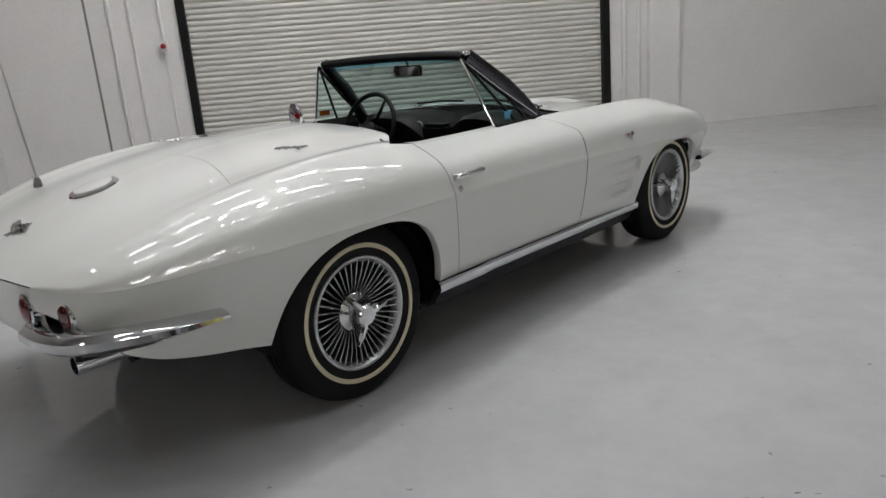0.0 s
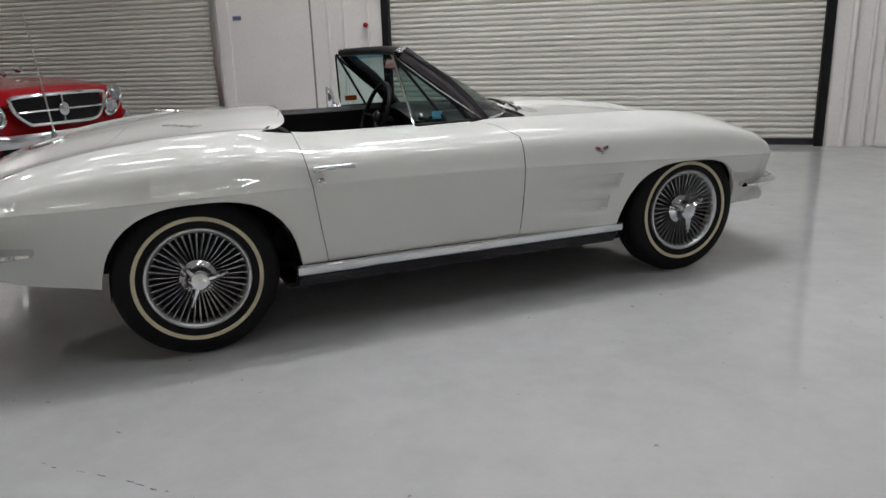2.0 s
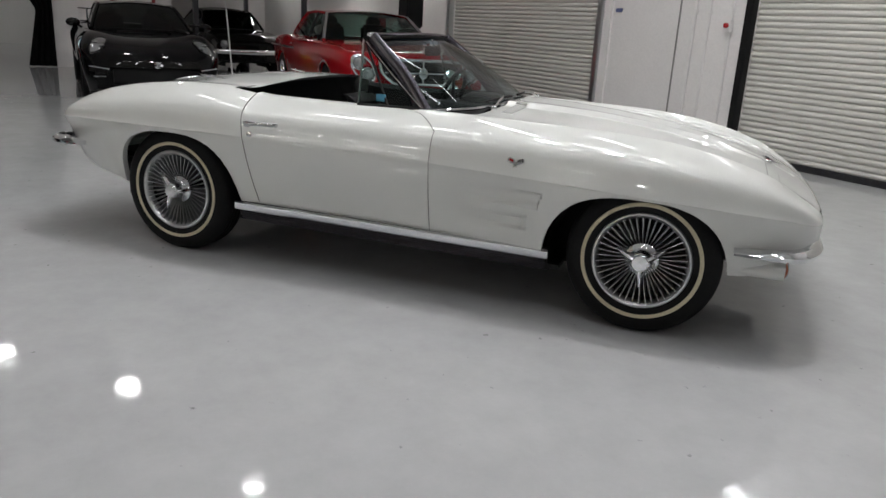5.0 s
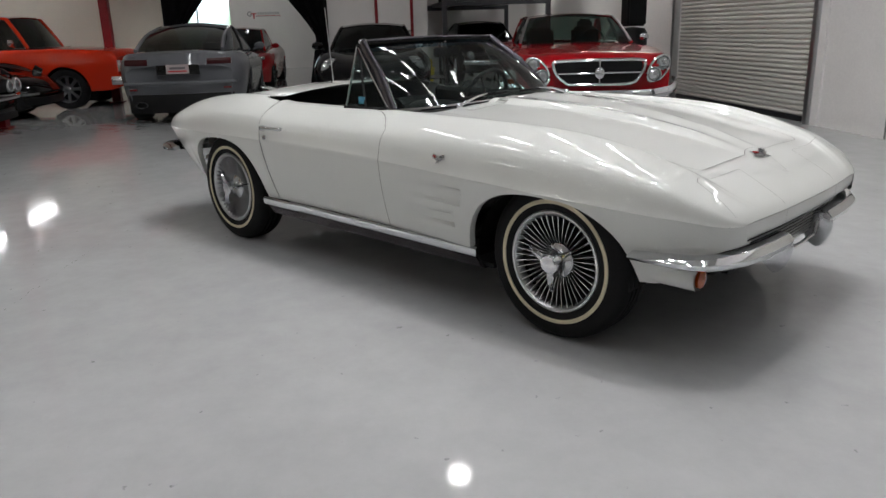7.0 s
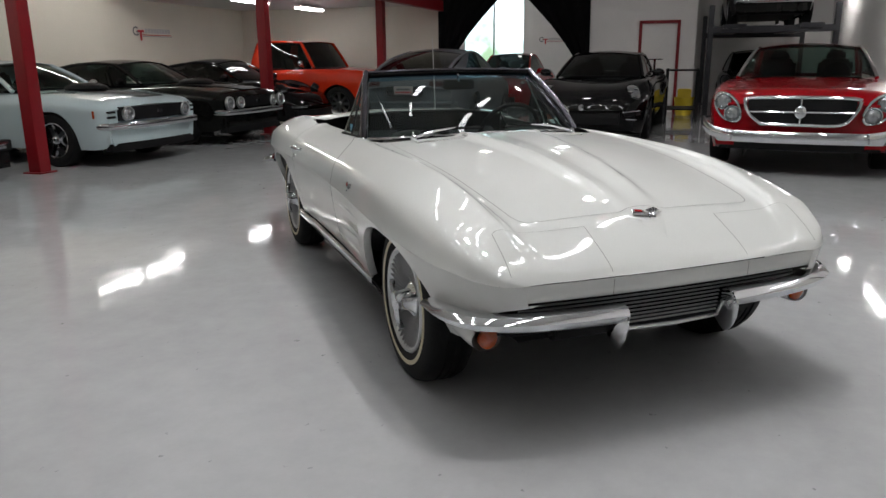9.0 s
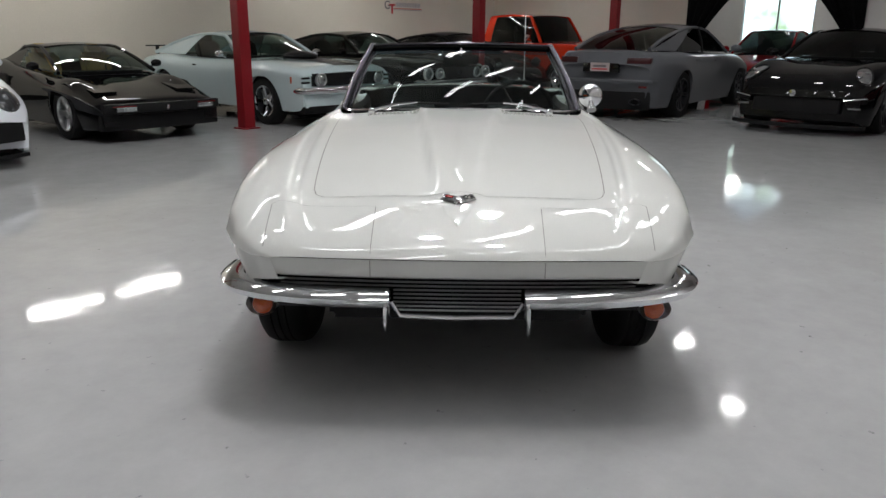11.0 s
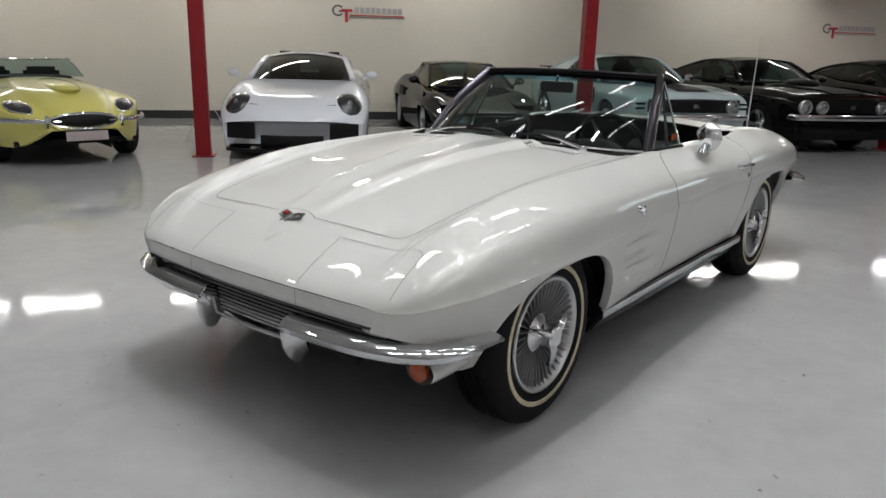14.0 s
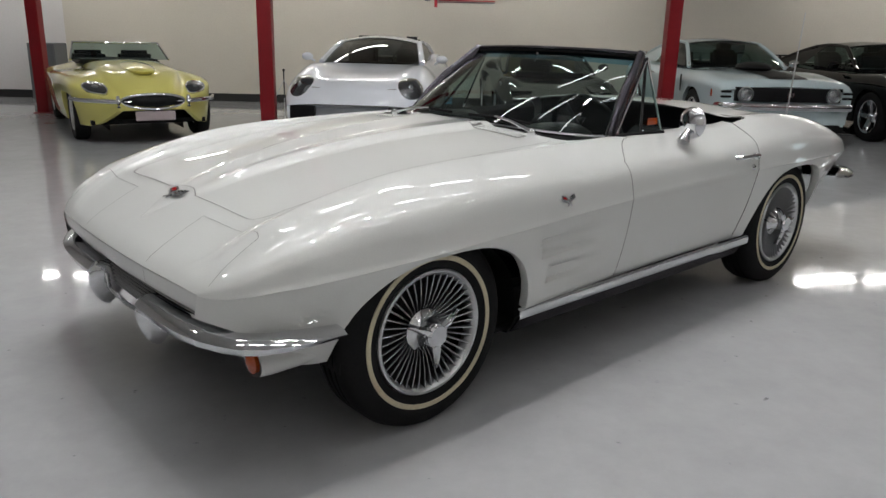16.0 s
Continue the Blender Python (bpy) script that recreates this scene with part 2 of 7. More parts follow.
def ball(at, size, bm=None, seg=16):
    bm = bm or bmesh.new()
    tmp = bmesh.new()
    bmesh.ops.create_uvsphere(tmp, u_segments=seg, v_segments=max(6, seg // 2), radius=1.0)
    bmesh.ops.transform(tmp, matrix=Matrix.Translation(at) @ Matrix.Diagonal((*size, 1)), verts=tmp.verts)
    me = bpy.data.meshes.new("tmp")
    tmp.to_mesh(me)
    tmp.free()
    bm.from_mesh(me)
    bpy.data.meshes.remove(me)
    return bm


def mirrored(bm):
    """Adds the same shape on the other side of the middle plane."""
    geo = bmesh.ops.duplicate(bm, geom=list(bm.verts) + list(bm.edges) + list(bm.faces))["geom"]
    vs = [g for g in geo if isinstance(g, bmesh.types.BMVert)]
    for v in vs:
        v.co.y = -v.co.y
    bmesh.ops.reverse_faces(bm, faces=[g for g in geo if isinstance(g, bmesh.types.BMFace)])
    return bm


# ---- the room ----
ROOM = radians(-38.5)
E1, E2 = Vector((math.cos(ROOM), math.sin(ROOM), 0)), Vector((-math.sin(ROOM), math.cos(ROOM), 0))
SHUT_V, CREAM_V, FAR_U, NEAR_U, CEIL = 5.06, -10.45, -14.6, 14.0, 7.0


def rp(u, v, z=0.0):
    """A place in the room: u along the shutter wall, v towards it."""
    return E1 * u + E2 * v + Vector((0, 0, z))


RM = Matrix.Rotation(ROOM, 4, "Z")


def slab(name, u0, u1, v0, v1, z0, z1, mat, label, category, kind="structure", bevel=0.0):
    bm = box((u1 - u0, v1 - v0, z1 - z0), ((u0 + u1) / 2, (v0 + v1) / 2, (z0 + z1) / 2), bevel)
    return solid(name, bm, mat, label, category, kind, smooth=False, m=RM)


slab("floor", -26, NEAR_U, CREAM_V - 1, SHUT_V + 1, -0.2, 0.0, M_FLOOR, "glossy light grey epoxy-painted concrete floor", "floor")
slab("ceiling", -26, NEAR_U, CREAM_V - 1, SHUT_V + 1, CEIL, CEIL + 0.2, M_CEIL, "plain pale grey warehouse ceiling", "ceiling")
S1, S2 = (-8.3, -4.38), (-1.93, 2.98)
DOOR_H = 3.3
for nm, a, b, lo in (("wall_shutter_side", -26, S1[0], 0), ("wall_shutter_side", S1[1], S2[0], 0), ("wall_shutter_side", S2[1], NEAR_U, 0), ("wall_shutter_side", S1[0], S1[1], DOOR_H), ("wall_shutter_side", S2[0], S2[1], DOOR_H)):
    slab(nm, a, b, SHUT_V, SHUT_V + 0.2, lo, CEIL, M_WALL, "white painted warehouse wall beside roller shutters", "wall")
slab("wall_cream", -26, 6.6, CREAM_V - 0.2, CREAM_V, 0, CEIL, M_CREAMWALL, "cream painted wall behind the parked cars", "wall")
slab("wall_cream_end", 6.6, NEAR_U, CREAM_V - 0.2, CREAM_V, 0, CEIL, M_WALL, "white painted wall at the end of the hall", "wall")
slab("wall_near", NEAR_U, NEAR_U + 0.2, CREAM_V - 1, SHUT_V + 1, 0, CEIL, M_WALL, "plain white wall closing the hall", "wall")
slab("baseboard", -16.8, NEAR_U, CREAM_V, CREAM_V + 0.02, 0, 0.14, M_BASE, "black rubber baseboard along the cream wall", "baseboard")

# ---- lamps on the ceiling ----


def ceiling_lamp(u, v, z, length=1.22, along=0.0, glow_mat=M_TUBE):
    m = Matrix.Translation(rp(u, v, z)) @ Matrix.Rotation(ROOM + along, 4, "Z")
    lamp = thing("ceiling_lamp", "lit white strip, a fluorescent lamp or fill light added out of view, under the ceiling", "ceiling lamp", m, "ceiling lamps")
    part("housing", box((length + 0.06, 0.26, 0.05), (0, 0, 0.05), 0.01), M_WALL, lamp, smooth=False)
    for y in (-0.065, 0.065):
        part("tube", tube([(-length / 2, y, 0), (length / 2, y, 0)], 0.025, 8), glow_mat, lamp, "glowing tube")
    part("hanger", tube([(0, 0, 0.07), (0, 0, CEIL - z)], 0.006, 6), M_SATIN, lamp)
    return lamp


def strip_or_fill_lamp(u, v, z, glow_mat=M_TUBE, half=0.57, wide=0.05):
    m = Matrix.Translation(rp(u, v, z)) @ Matrix.Rotation(ROOM, 4, "Z")
    lamp = thing("strip_or_fill_lamp", "lit white strip, a fluorescent lamp or fill light added out of view", "ceiling lamp", m, "strip lamps")
    part("housing", box((2 * half + 0.05, 2 * wide + 0.02, 0.05), (0, 0, 0.045), 0.008), M_WALL, lamp, smooth=False)
    prof = [(-wide, 0.018), (-wide * 0.7, -0.012), (wide * 0.7, -0.012), (wide, 0.018)]
    df = sheet([[(x, y, h) for y, h in prof] for x in (-half, half)])
    for x in (-half, half):
        df.faces.new([df.verts.new((x, y, h)) for y, h in prof])
    part("diffuser", weld(df), glow_mat, lamp, "glowing diffuser", smooth=False)
    part("hanger", tube([(0, 0, 0.07), (0, 0, CEIL - z)], 0.005, 6), M_SATIN, lamp)


def bay_lamp(u, v, z=4.85, glow_mat=M_SPOT):
    lamp = thing("bay_lamp", "round high-bay lamp, lit, under the ceiling", "ceiling lamp", Matrix.Translation(rp(u, v, z)), "high-bay lamps")
    down = Matrix.Rotation(radians(90), 3, "X")
    part("reflector", lathe([(0.19, -0.06), (0.195, -0.06), (0.17, 0.06), (0.10, 0.16), (0.05, 0.20), (0.045, 0.20), (0.09, 0.155), (0.16, 0.06)], 24, turn=down), M_SATIN, lamp)
    part("globe", lathe([(0.001, -0.055), (0.09, -0.05), (0.145, -0.02), (0.14, 0.02), (0.001, 0.04)], 14, turn=down), glow_mat, lamp, "glowing globe")
    part("hanger", tube([(0, 0, 0.20), (0, 0, CEIL - z)], 0.006, 6), M_SATIN, lamp)


# along the cream wall
for u in (9.6, 8.3, 6.3, 4.9, 2.6, 1.3, -1.35, -2.75, -7.35, -8.7, -10.6):
    strip_or_fill_lamp(u, -9.1, 2.95, M_TUBE_WALL, wide=0.03)
# over the convertible
for i in range(5):
    for j in range(4):
        strip_or_fill_lamp(-3.9 + 1.9 * i + 0.6 * (j % 2), -3.1 + 1.9 * j, 6.6, M_TUBE, 0.6, 0.075)
# before the shutters
strip_or_fill_lamp(-0.65, 4.45, 3.5, M_TUBE, 0.57, 0.03)
# fill strips added out of view, to brighten the wall round the lift
for u in (-9.4, -12.2, -16.6):
    strip_or_fill_lamp(u, 4.6, 2.75, M_TUBE_WALL, 0.57, 0.04)
# under the mezzanine
for u in (-10.4, -13.1):
    ceiling_lamp(u, -7.6, 2.5)
for x, y in ((1.35, 0.5), (-0.5, 0.4), (0.6, -0.4)):
    bay_lamp(Vector((x, y, 0)).dot(E1), Vector((x, y, 0)).dot(E2), 6.6, M_SPOT_STRONG)
for u, v, z in ((-10.4, -2.45, 4.7), (-8.3, -0.75, 4.7), (-7.2, 0.97, 6.5), (8.5, -1.5, 6.5)):
    bay_lamp(u, v, z)

# ---- columns ----


def column(x, y):
    c = thing("steel_column", "dark red painted steel column between parked cars", "column", pose(x, y, 0, 0, 0, math.degrees(ROOM)), "steel columns")
    part("shaft", box((0.17, 0.17, CEIL), (0, 0, CEIL / 2), 0.006), M_RED_STEEL, c, smooth=False)
    part("foot_plate", box((0.26, 0.26, 0.015), (0, 0, 0.0075), 0.003), M_RED_STEEL, c, smooth=False)
    return c


for x, y in ((-1.76, -5.75), (-6.05, -2.98), (-9.7, 0.3), (-12.6, 3.3), (-0.30, -9.95)):
    column(x, y)

# ---- shutters ----


def shutter(name, u0, u1):
    w = u1 - u0
    sh = thing(name, "white corrugated steel roller shutter, closed", "roller shutter", RM @ Matrix.Translation((u0, SHUT_V, 0)), "roller shutters", "structure")
    pitch = 0.0635
    bm = bmesh.new()
    prof = [(0.0, 0.0), (0.006, 0.012), (0.018, 0.022), (0.034, 0.024), (0.050, 0.018), (0.058, 0.006), (0.0635, 0.0)]
    sheet([[(x, 0.10 - o, z) for z, o in prof] for x in (0.0, w)], bm)
    me = mesh_of("slat", bm, M_SHUTTER)
    for k in range(int(DOOR_H / pitch) + 1):
        s = new("slat", me)
        s.parent = sh
        s.location = (0, 0, 0.06 + k * pitch)
    part("bottom_bar", box((w, 0.05, 0.07), (w / 2, 0.085, 0.035), 0.008), M_DARKMETAL, sh, "dark bottom rail")
    for x in (-0.03, w + 0.03):
        part("guide", box((0.09, 0.10, DOOR_H), (x, 0.0, DOOR_H / 2), 0.006), M_BLACK if u0 > -4 else M_SATIN, sh, "upright guide rail")
    return sh


shutter("roller_shutter", *S1)
shutter("roller_shutter", *S2)

# ---- parked cars ----


def alloy_wheel(parent, x, y, side, r, width, spokes, mat, dark=False):
    hub = new("wheel")
    hub.parent = parent
    hub.location = (x, side * (y - width / 2), r - 0.003)
    hub.rotation_euler = (0, 0, 0 if side > 0 else math.pi)
    w = width / 2
    rr = r * (0.66 if not dark else 0.72)
    part("tyre", lathe([(rr, -w), (r * 0.93, -w), (r, -w * 0.7), (r, w * 0.7), (r * 0.96, w * 0.92), (r * 0.86, w), (rr, w * 0.86)], 36), M_TYRE, hub)
    bm = lathe([(rr, w * 0.8), (rr * 1.01, w * 0.9), (rr * 0.95, w * 0.86), (rr * 0.92, w * 0.2), (rr * 0.92, -w * 0.6)], 36)
    for k in range(spokes):
        a = 2 * math.pi * k / spokes
        tip, sd = Vector((math.cos(a), 0, math.sin(a))), Vector((-math.sin(a), 0, math.cos(a)))
        rows = []
        for d, ww, o in ((0.1, 0.30 / spokes + 0.01, 0.55), (0.5, 0.26 / spokes + 0.006, 0.66), (0.95, 0.30 / spokes + 0.008, 0.75)):
            c = tip * rr * d
            rows.append([c + sd * ww * rr * 3 + Vector((0, w * (o - 0.25), 0)), c + sd * ww * rr * 2.2 + Vector((0, w * o, 0)), c - sd * ww * rr * 2.2 + Vector((0, w * o, 0)), c - sd * ww * rr * 3 + Vector((0, w * (o - 0.25), 0))])
        sheet(rows, bm)
    lathe([(rr * 0.2, w * 0.4), (rr * 0.2, w * 0.7), (rr * 0.1, w * 0.78), (0.0001, w * 0.78)], 20, bm)
    part("rim", bm, mat, hub)
    part("brake", lathe([(rr * 0.9, -w * 0.1), (rr * 0.4, w * 0.02), (0.0001, w * 0.02)], 24), M_DARKMETAL, hub)
    return hub


def parked(name, label, m, c):
    """A car from its outlines: c holds lengths in metres from the middle of the wheelbase."""
    car = thing(name, label, "car", m, "parked cars")
    f, r, wb, W = c["f"], c["r"], c["wb"], c["w"] / 2
    zt, zs = spl(*c["top"]), spl(*c["crease"])
    plan = spl(*c["plan"])
    zb = c.get("low", 0.2)
    wr = c.get("wr", 0.33)
    wa = c.get("arch", wr + 0.045)
    crown = c.get("crown", 0.03)
    sharp = c.get("shoulder", 0.86)
    arcs = ((wb / 2, wa), (-wb / 2, wa))
    xs = set(np.round(np.linspace(r, f, 56), 4))
    for cx, a in arcs:
        for k in range(17):
            xs.add(round(cx - a * math.cos(math.pi * k / 16), 4))
    xs = sorted(x for x in xs if r <= x <= f)
    rows_u, rows_l = [], []
    fb, rb = c.get("fbend", 0.12), c.get("rbend", 0.1)
    hips = c.get("hip", 0.0)

    def warp(x, y):
        e = 0.0
        if x > wb / 2:
            e -= fb * ((x - wb / 2) / (f - wb / 2)) ** 2 * (abs(y) / W) ** 2.4
        if x < -wb / 2:
            e += rb * ((-wb / 2 - x) / (-wb / 2 - r)) ** 2 * (abs(y) / W) ** 2.4
        return x + e

    def arch_z(x):
        z = 0.0
        for cx, a in arcs:
            u = abs(x - cx) / a
            if u < 1:
                z = max(z, wr + math.sqrt(1 - u * u) * a - 0.01)
        return z

    def section(x):
        y, t, s = W * plan(x), zt(x), zs(x)
        hip = hips * (math.exp(-((x - wb / 2) / 0.4) ** 2) + math.exp(-((x + wb / 2) / 0.45) ** 2))
        s = min(s, t - 0.01)
        pts = [(0, t), (y * 0.45, t - crown * 0.25 + hip * 0.1), (y * sharp * 0.86, t - crown + hip), (y * sharp + y * 0.04, t - crown - 0.015 + hip * 0.8), (y * 0.985, s + (t - s) * 0.45), (y, s)]
        return y, s, catmull(pts, 15)

    def surf(x, y):
        """The top skin over (x, y)."""
        pts, a = section(x)[2], abs(y)
        for p, q in zip(pts, pts[1:]):
            if p[0] <= a <= q[0]:
                k = (a - p[0]) / max(1e-6, q[0] - p[0])
                return Vector((warp(x, a), y, p[1] * (1 - k) + q[1] * k))
        return Vector((warp(x, a), y, pts[-1][1]))

    c["surf"] = surf
    for x in xs:
        y, s, pts = section(x)
        rows_u.append([Vector((warp(x, p[0]), p[0], p[1])) for p in pts])
        lo = min(max(zb, arch_z(x)), s - 0.01)
        end = max(0.0, (x - (f - 0.35)) / 0.35, ((r + 0.35) - x) / 0.35)
        lo = min(lo + c.get("chin", 0.06) * end * end, s - 0.01)
        row = []
        for k in range(7):
            z = s + (lo - s) * k / 6
            d = s - z
            row.append(Vector((warp(x, y), y - 0.05 * d - 0.25 * d * d, z)))
        e = row[-1]
        row.append(Vector((e.x, e.y - 0.05, e.z)))
        rows_l.append(row)
    bm = sheet([u + l[1:] for u, l in zip(rows_u, rows_l)])
    for row in (rows_u[0] + rows_l[0][1:], rows_u[-1] + rows_l[-1][1:]):
        sheet([[p, Vector((p.x, 0, p.z))] for p in row], bm)
    if "cab" in c:
        cc = c["cab"]
        yin = min(cc["ya"], cc.get("yc", cc["ya"])) - 0.06
        hole = [q for q in bm.faces if cc["xc"] + 0.30 < q.calc_center_median().x < cc["xa"] + 0.02 and q.calc_center_median().y < yin and q.calc_center_median().z > zs(q.calc_center_median().x) + 0.05]
        bmesh.ops.delete(bm, geom=hole, context="FACES")
    part("body", weld(mirrored(bm)), c["paint"], car, c.get("body_label", ""), angle=45)
    # underside and wells
    un = bmesh.new()
    box((f - r - 0.7, W * 1.5, 0.05), ((f + r) / 2, 0, zb + 0.04), 0, un)
    for cx, a in arcs:
        yo = W * min(plan(cx - a), plan(cx + a)) - 0.05
        for side in (1, -1):
            prof = [(cx + (a + 0.01) * math.cos(q), wr + (a + 0.0) * math.sin(q)) for q in np.linspace(0, math.pi, 14)]
            sheet([[Vector((x, side * yy, z)) for x, z in prof] for yy in (yo, W - 0.42)], un)
            sheet([[Vector((x, side * (W - 0.42), z)) for x, z in prof], [Vector((x, side * (W - 0.42), 0.12)) for x, z in prof]], un)
    part("underbody", un, M_BLACK, car, "black underbody and wheel wells")
    for cx, a in arcs:
        for side in (1, -1):
            alloy_wheel(car, cx, W - c.get("inset", 0.03), side, wr, c.get("tw", 0.22), c.get("spokes", 10), c.get("rim", M_SATIN), c.get("lowpro", False))
    # cabin
    if "cab" in c:
        cb = c["cab"]
        xa, xta, xtc, xc, zr = cb["xa"], cb["xta"], cb["xtc"], cb["xc"], cb["zr"]
        ya, yt, yc = cb["ya"], cb["yt"], cb.get("yc", cb["ya"])
        za, zcb = cb["za"], cb.get("zc", cb["za"])
        drop = cb.get("drop", 0.05)
        bow, rbow = cb.get("bow", 0.10), cb.get("rbow", 0.06)
        pm = cb.get("paint", c["paint"])
        gm = cb.get("glass", M_TINTED)
        ys = np.linspace(-1, 1, 13)

        def wind(w, v):
            b = Vector((xa + bow * (1 - v * v), ya * v * 0.97, za + 0.02 * (1 - v * v)))
            t = Vector((xta + bow * 0.6 * (1 - v * v), yt * v, zr - drop * v * v))
            return b.lerp(t, w) + Vector((0.0, 0, 0.02 * math.sin(math.pi * w)))

        def back(w, v):
            b = Vector((xc - rbow * (1 - v * v), yc * v * 0.95, zcb + 0.01))
            t = Vector((xtc - rbow * 0.5 * (1 - v * v), yt * v, zr - drop * v * v - cb.get("fall", 0.0)))
            return b.lerp(t, w) + Vector((0, 0, cb.get("belly", 0.03) * math.sin(math.pi * w)))

        ws = part("windscreen", sheet([[wind(w, v) for v in ys] for w in np.linspace(0, 1, 6)]), gm, car)
        rg = part("rear_window", sheet([[back(w, v) for v in ys] for w in np.linspace(0, 1, 6)]), gm, car)
        ws.visible_shadow = rg.visible_shadow = False

        def roof(w, v):
            a, b = wind(1, v), back(1, v)
            return a.lerp(b, w) + Vector((0, 0, cb.get("arch", 0.05) * math.sin(math.pi * w)))

        part("roof", sheet([[roof(w, v) + Vector((0, 0, 0.008)) for v in ys] for w in np.linspace(-0.02, 1.02, 12)]), pm, car)
        part("headliner", sheet([[roof(w, v * 0.96) - Vector((0, 0, 0.022)) for v in ys] for w in np.linspace(0.02, 0.98, 8)]), M_VINYL, car, "dark headliner")
        q = cb.get("quarter", 0.82)
        for side in (1, -1):
            def flank(w, u):
                a = Vector((xa, side * ya * 0.985, za)).lerp(Vector((xc, side * yc * 0.97, zcb)), u)
                a.y += side * 0.02 * math.sin(math.pi * u)
                t = roof(u, side)
                return a.lerp(t, w) + Vector((0, side * 0.02 * math.sin(math.pi * w), 0))

            sg = part("side_window", sheet([[flank(w, u) for u in np.linspace(0.03, q, 10)] for w in np.linspace(0, 0.97, 4)]), gm, car)
            sg.visible_shadow = False
            part("rear_pillar", sheet([[flank(w, u) + Vector((0, side * 0.004, 0)) for u in np.linspace(q, 1.0, 6)] for w in np.linspace(0, 1, 5)]), pm, car)
            part("front_pillar", tube([wind(w, side) for w in np.linspace(0, 1.0, 5)], cb.get("pil", 0.028), 8), cb.get("pilmat", pm), car)
            part("roof_rail", tube([roof(w, side) for w in np.linspace(0, 1.0, 9)], 0.024, 8), pm, car)
            part("rear_edge", tube([back(w, side) for w in np.linspace(0, 1.0, 5)], 0.03, 8), pm, car)
            if cb.get("bpost"):
                part("door_post", tube([flank(w, cb["bpost"]) + Vector((0, side * 0.004, 0)) for w in (0, 0.5, 1)], 0.022, 6), cb.get("postmat", M_BLACK), car)
        inside(car, c, (xa + xc) / 2 + 0.15, min(ya, yc), za, c.get("seat", M_VINYL))
    return car, warp, zt


def inside(car, c, x, y, z, mat):
    """Seats, a dash and a dark floor."""
    fl = bmesh.new()
    cb = c["cab"]
    xm, xl = (cb["xa"] + cb["xc"] + 0.3) / 2, cb["xa"] - cb["xc"] - 0.2
    box((xl, y * 1.8, 0.03), (xm, 0, z - 0.50), 0, fl)
    for side in (1, -1):
        box((xl, 0.02, 0.48), (xm, side * (y - 0.05), z - 0.26), 0, fl)
        box((0.02, y * 1.8, 0.45), (xm + side * xl / 2, 0, z - 0.27), 0, fl)
    part("cabin_tub", fl, M_CARPET, car, "black carpeted cabin")
    for side in (1, -1):
        bm = bmesh.new()
        box((0.12, 0.44, 0.50), (x - 0.25, side * 0.36, z - 0.02), 0.05, bm, Matrix.Rotation(radians(-14), 3, "Y"))
        box((0.10, 0.24, 0.16), (x - 0.33, side * 0.36, z + 0.27), 0.04, bm, Matrix.Rotation(radians(-10), 3, "Y"))
        box((0.46, 0.46, 0.14), (x + 0.02, side * 0.36, z - 0.24), 0.05, bm)
        part("front_seat", bm, mat, car)
    d = bmesh.new()
    box((0.35, y * 1.8, 0.16), (x + 0.72, 0, z - 0.07), 0.05, d)
    part("dash_top", d, M_VINYL, car)
    part("steering_ring", tube([(x + 0.42 - 0.05 * math.sin(a), 0.36 + 0.18 * math.cos(a), z + 0.02 + 0.17 * math.sin(a)) for a in np.linspace(0, 2 * math.pi, 20)], 0.012, 6), M_BLACK, car)


def mirrors(car, x, y, z, mat, s=1.0):
    for side in (1, -1):
        bm = ball((x, side * (y + 0.09 * s), z + 0.04 * s), (0.05 * s, 0.10 * s, 0.065 * s))
        tube([(x, side * (y - 0.03), z - 0.03), (x, side * (y + 0.06 * s), z + 0.02 * s)], 0.018 * s, 8, bm)
        part("wing_mirror", bm, mat, car)


def face_box(car, name, warp, xf, y0, y1, z0, z1, mat, label="", depth=0.05, proud=0.006, bev=0.012, both_sides=True, slant=0.0):
    """A panel following the bent front or rear between y0 and y1."""
    s = 1 if xf > 0 else -1
    for side in ((1, -1) if both_sides else (1,)):
        rows = []
        ys = np.linspace(y0, y1, 9)
        rows.append([Vector((warp(xf, y) - s * depth, side * y, z0)) for y in ys])
        rows.append([Vector((warp(xf, y) + s * (proud - 0.3 * bev), side * y, z0)) for y in ys])
        rows.append([Vector((warp(xf, y) + s * proud, side * y, z0 + bev)) for y in ys])
        rows.append([Vector((warp(xf, y) + s * proud - slant, side * y, z1 - bev)) for y in ys])
        rows.append([Vector((warp(xf, y) + s * (proud - 0.3 * bev) - slant, side * y, z1)) for y in ys])
        rows.append([Vector((warp(xf, y) - s * depth - slant, side * y, z1)) for y in ys])
        bm = sheet(rows)
        for k in (0, -1):
            bm.faces.new([bm.verts.new(row[k]) for row in rows])
        part(name, weld(bm), mat, car, label)


def round_lamp(car, name, x, y, z, r, ring=M_CHROME, lens=M_LAMP_LENS, yaw=0.0, tilt=0.0, label="", depth=0.03):
    for side in (1, -1):
        t = Matrix.Rotation(radians(-90 if x > 0 else 90) + side * yaw, 3, "Z") @ Matrix.Rotation(-tilt, 3, "X")
        b = part(name, lathe([(r * 1.18, -depth), (r * 1.2, 0.01), (r * 1.1, 0.02), (r, 0.006)], 24, at=(x, side * y, z), turn=t), ring, car, label)
        part("lens", lathe([(r, 0.0), (r * 0.85, 0.018), (r * 0.45, 0.03), (0.0001, 0.034)], 20, at=(x, side * y, z), turn=t), lens, b)


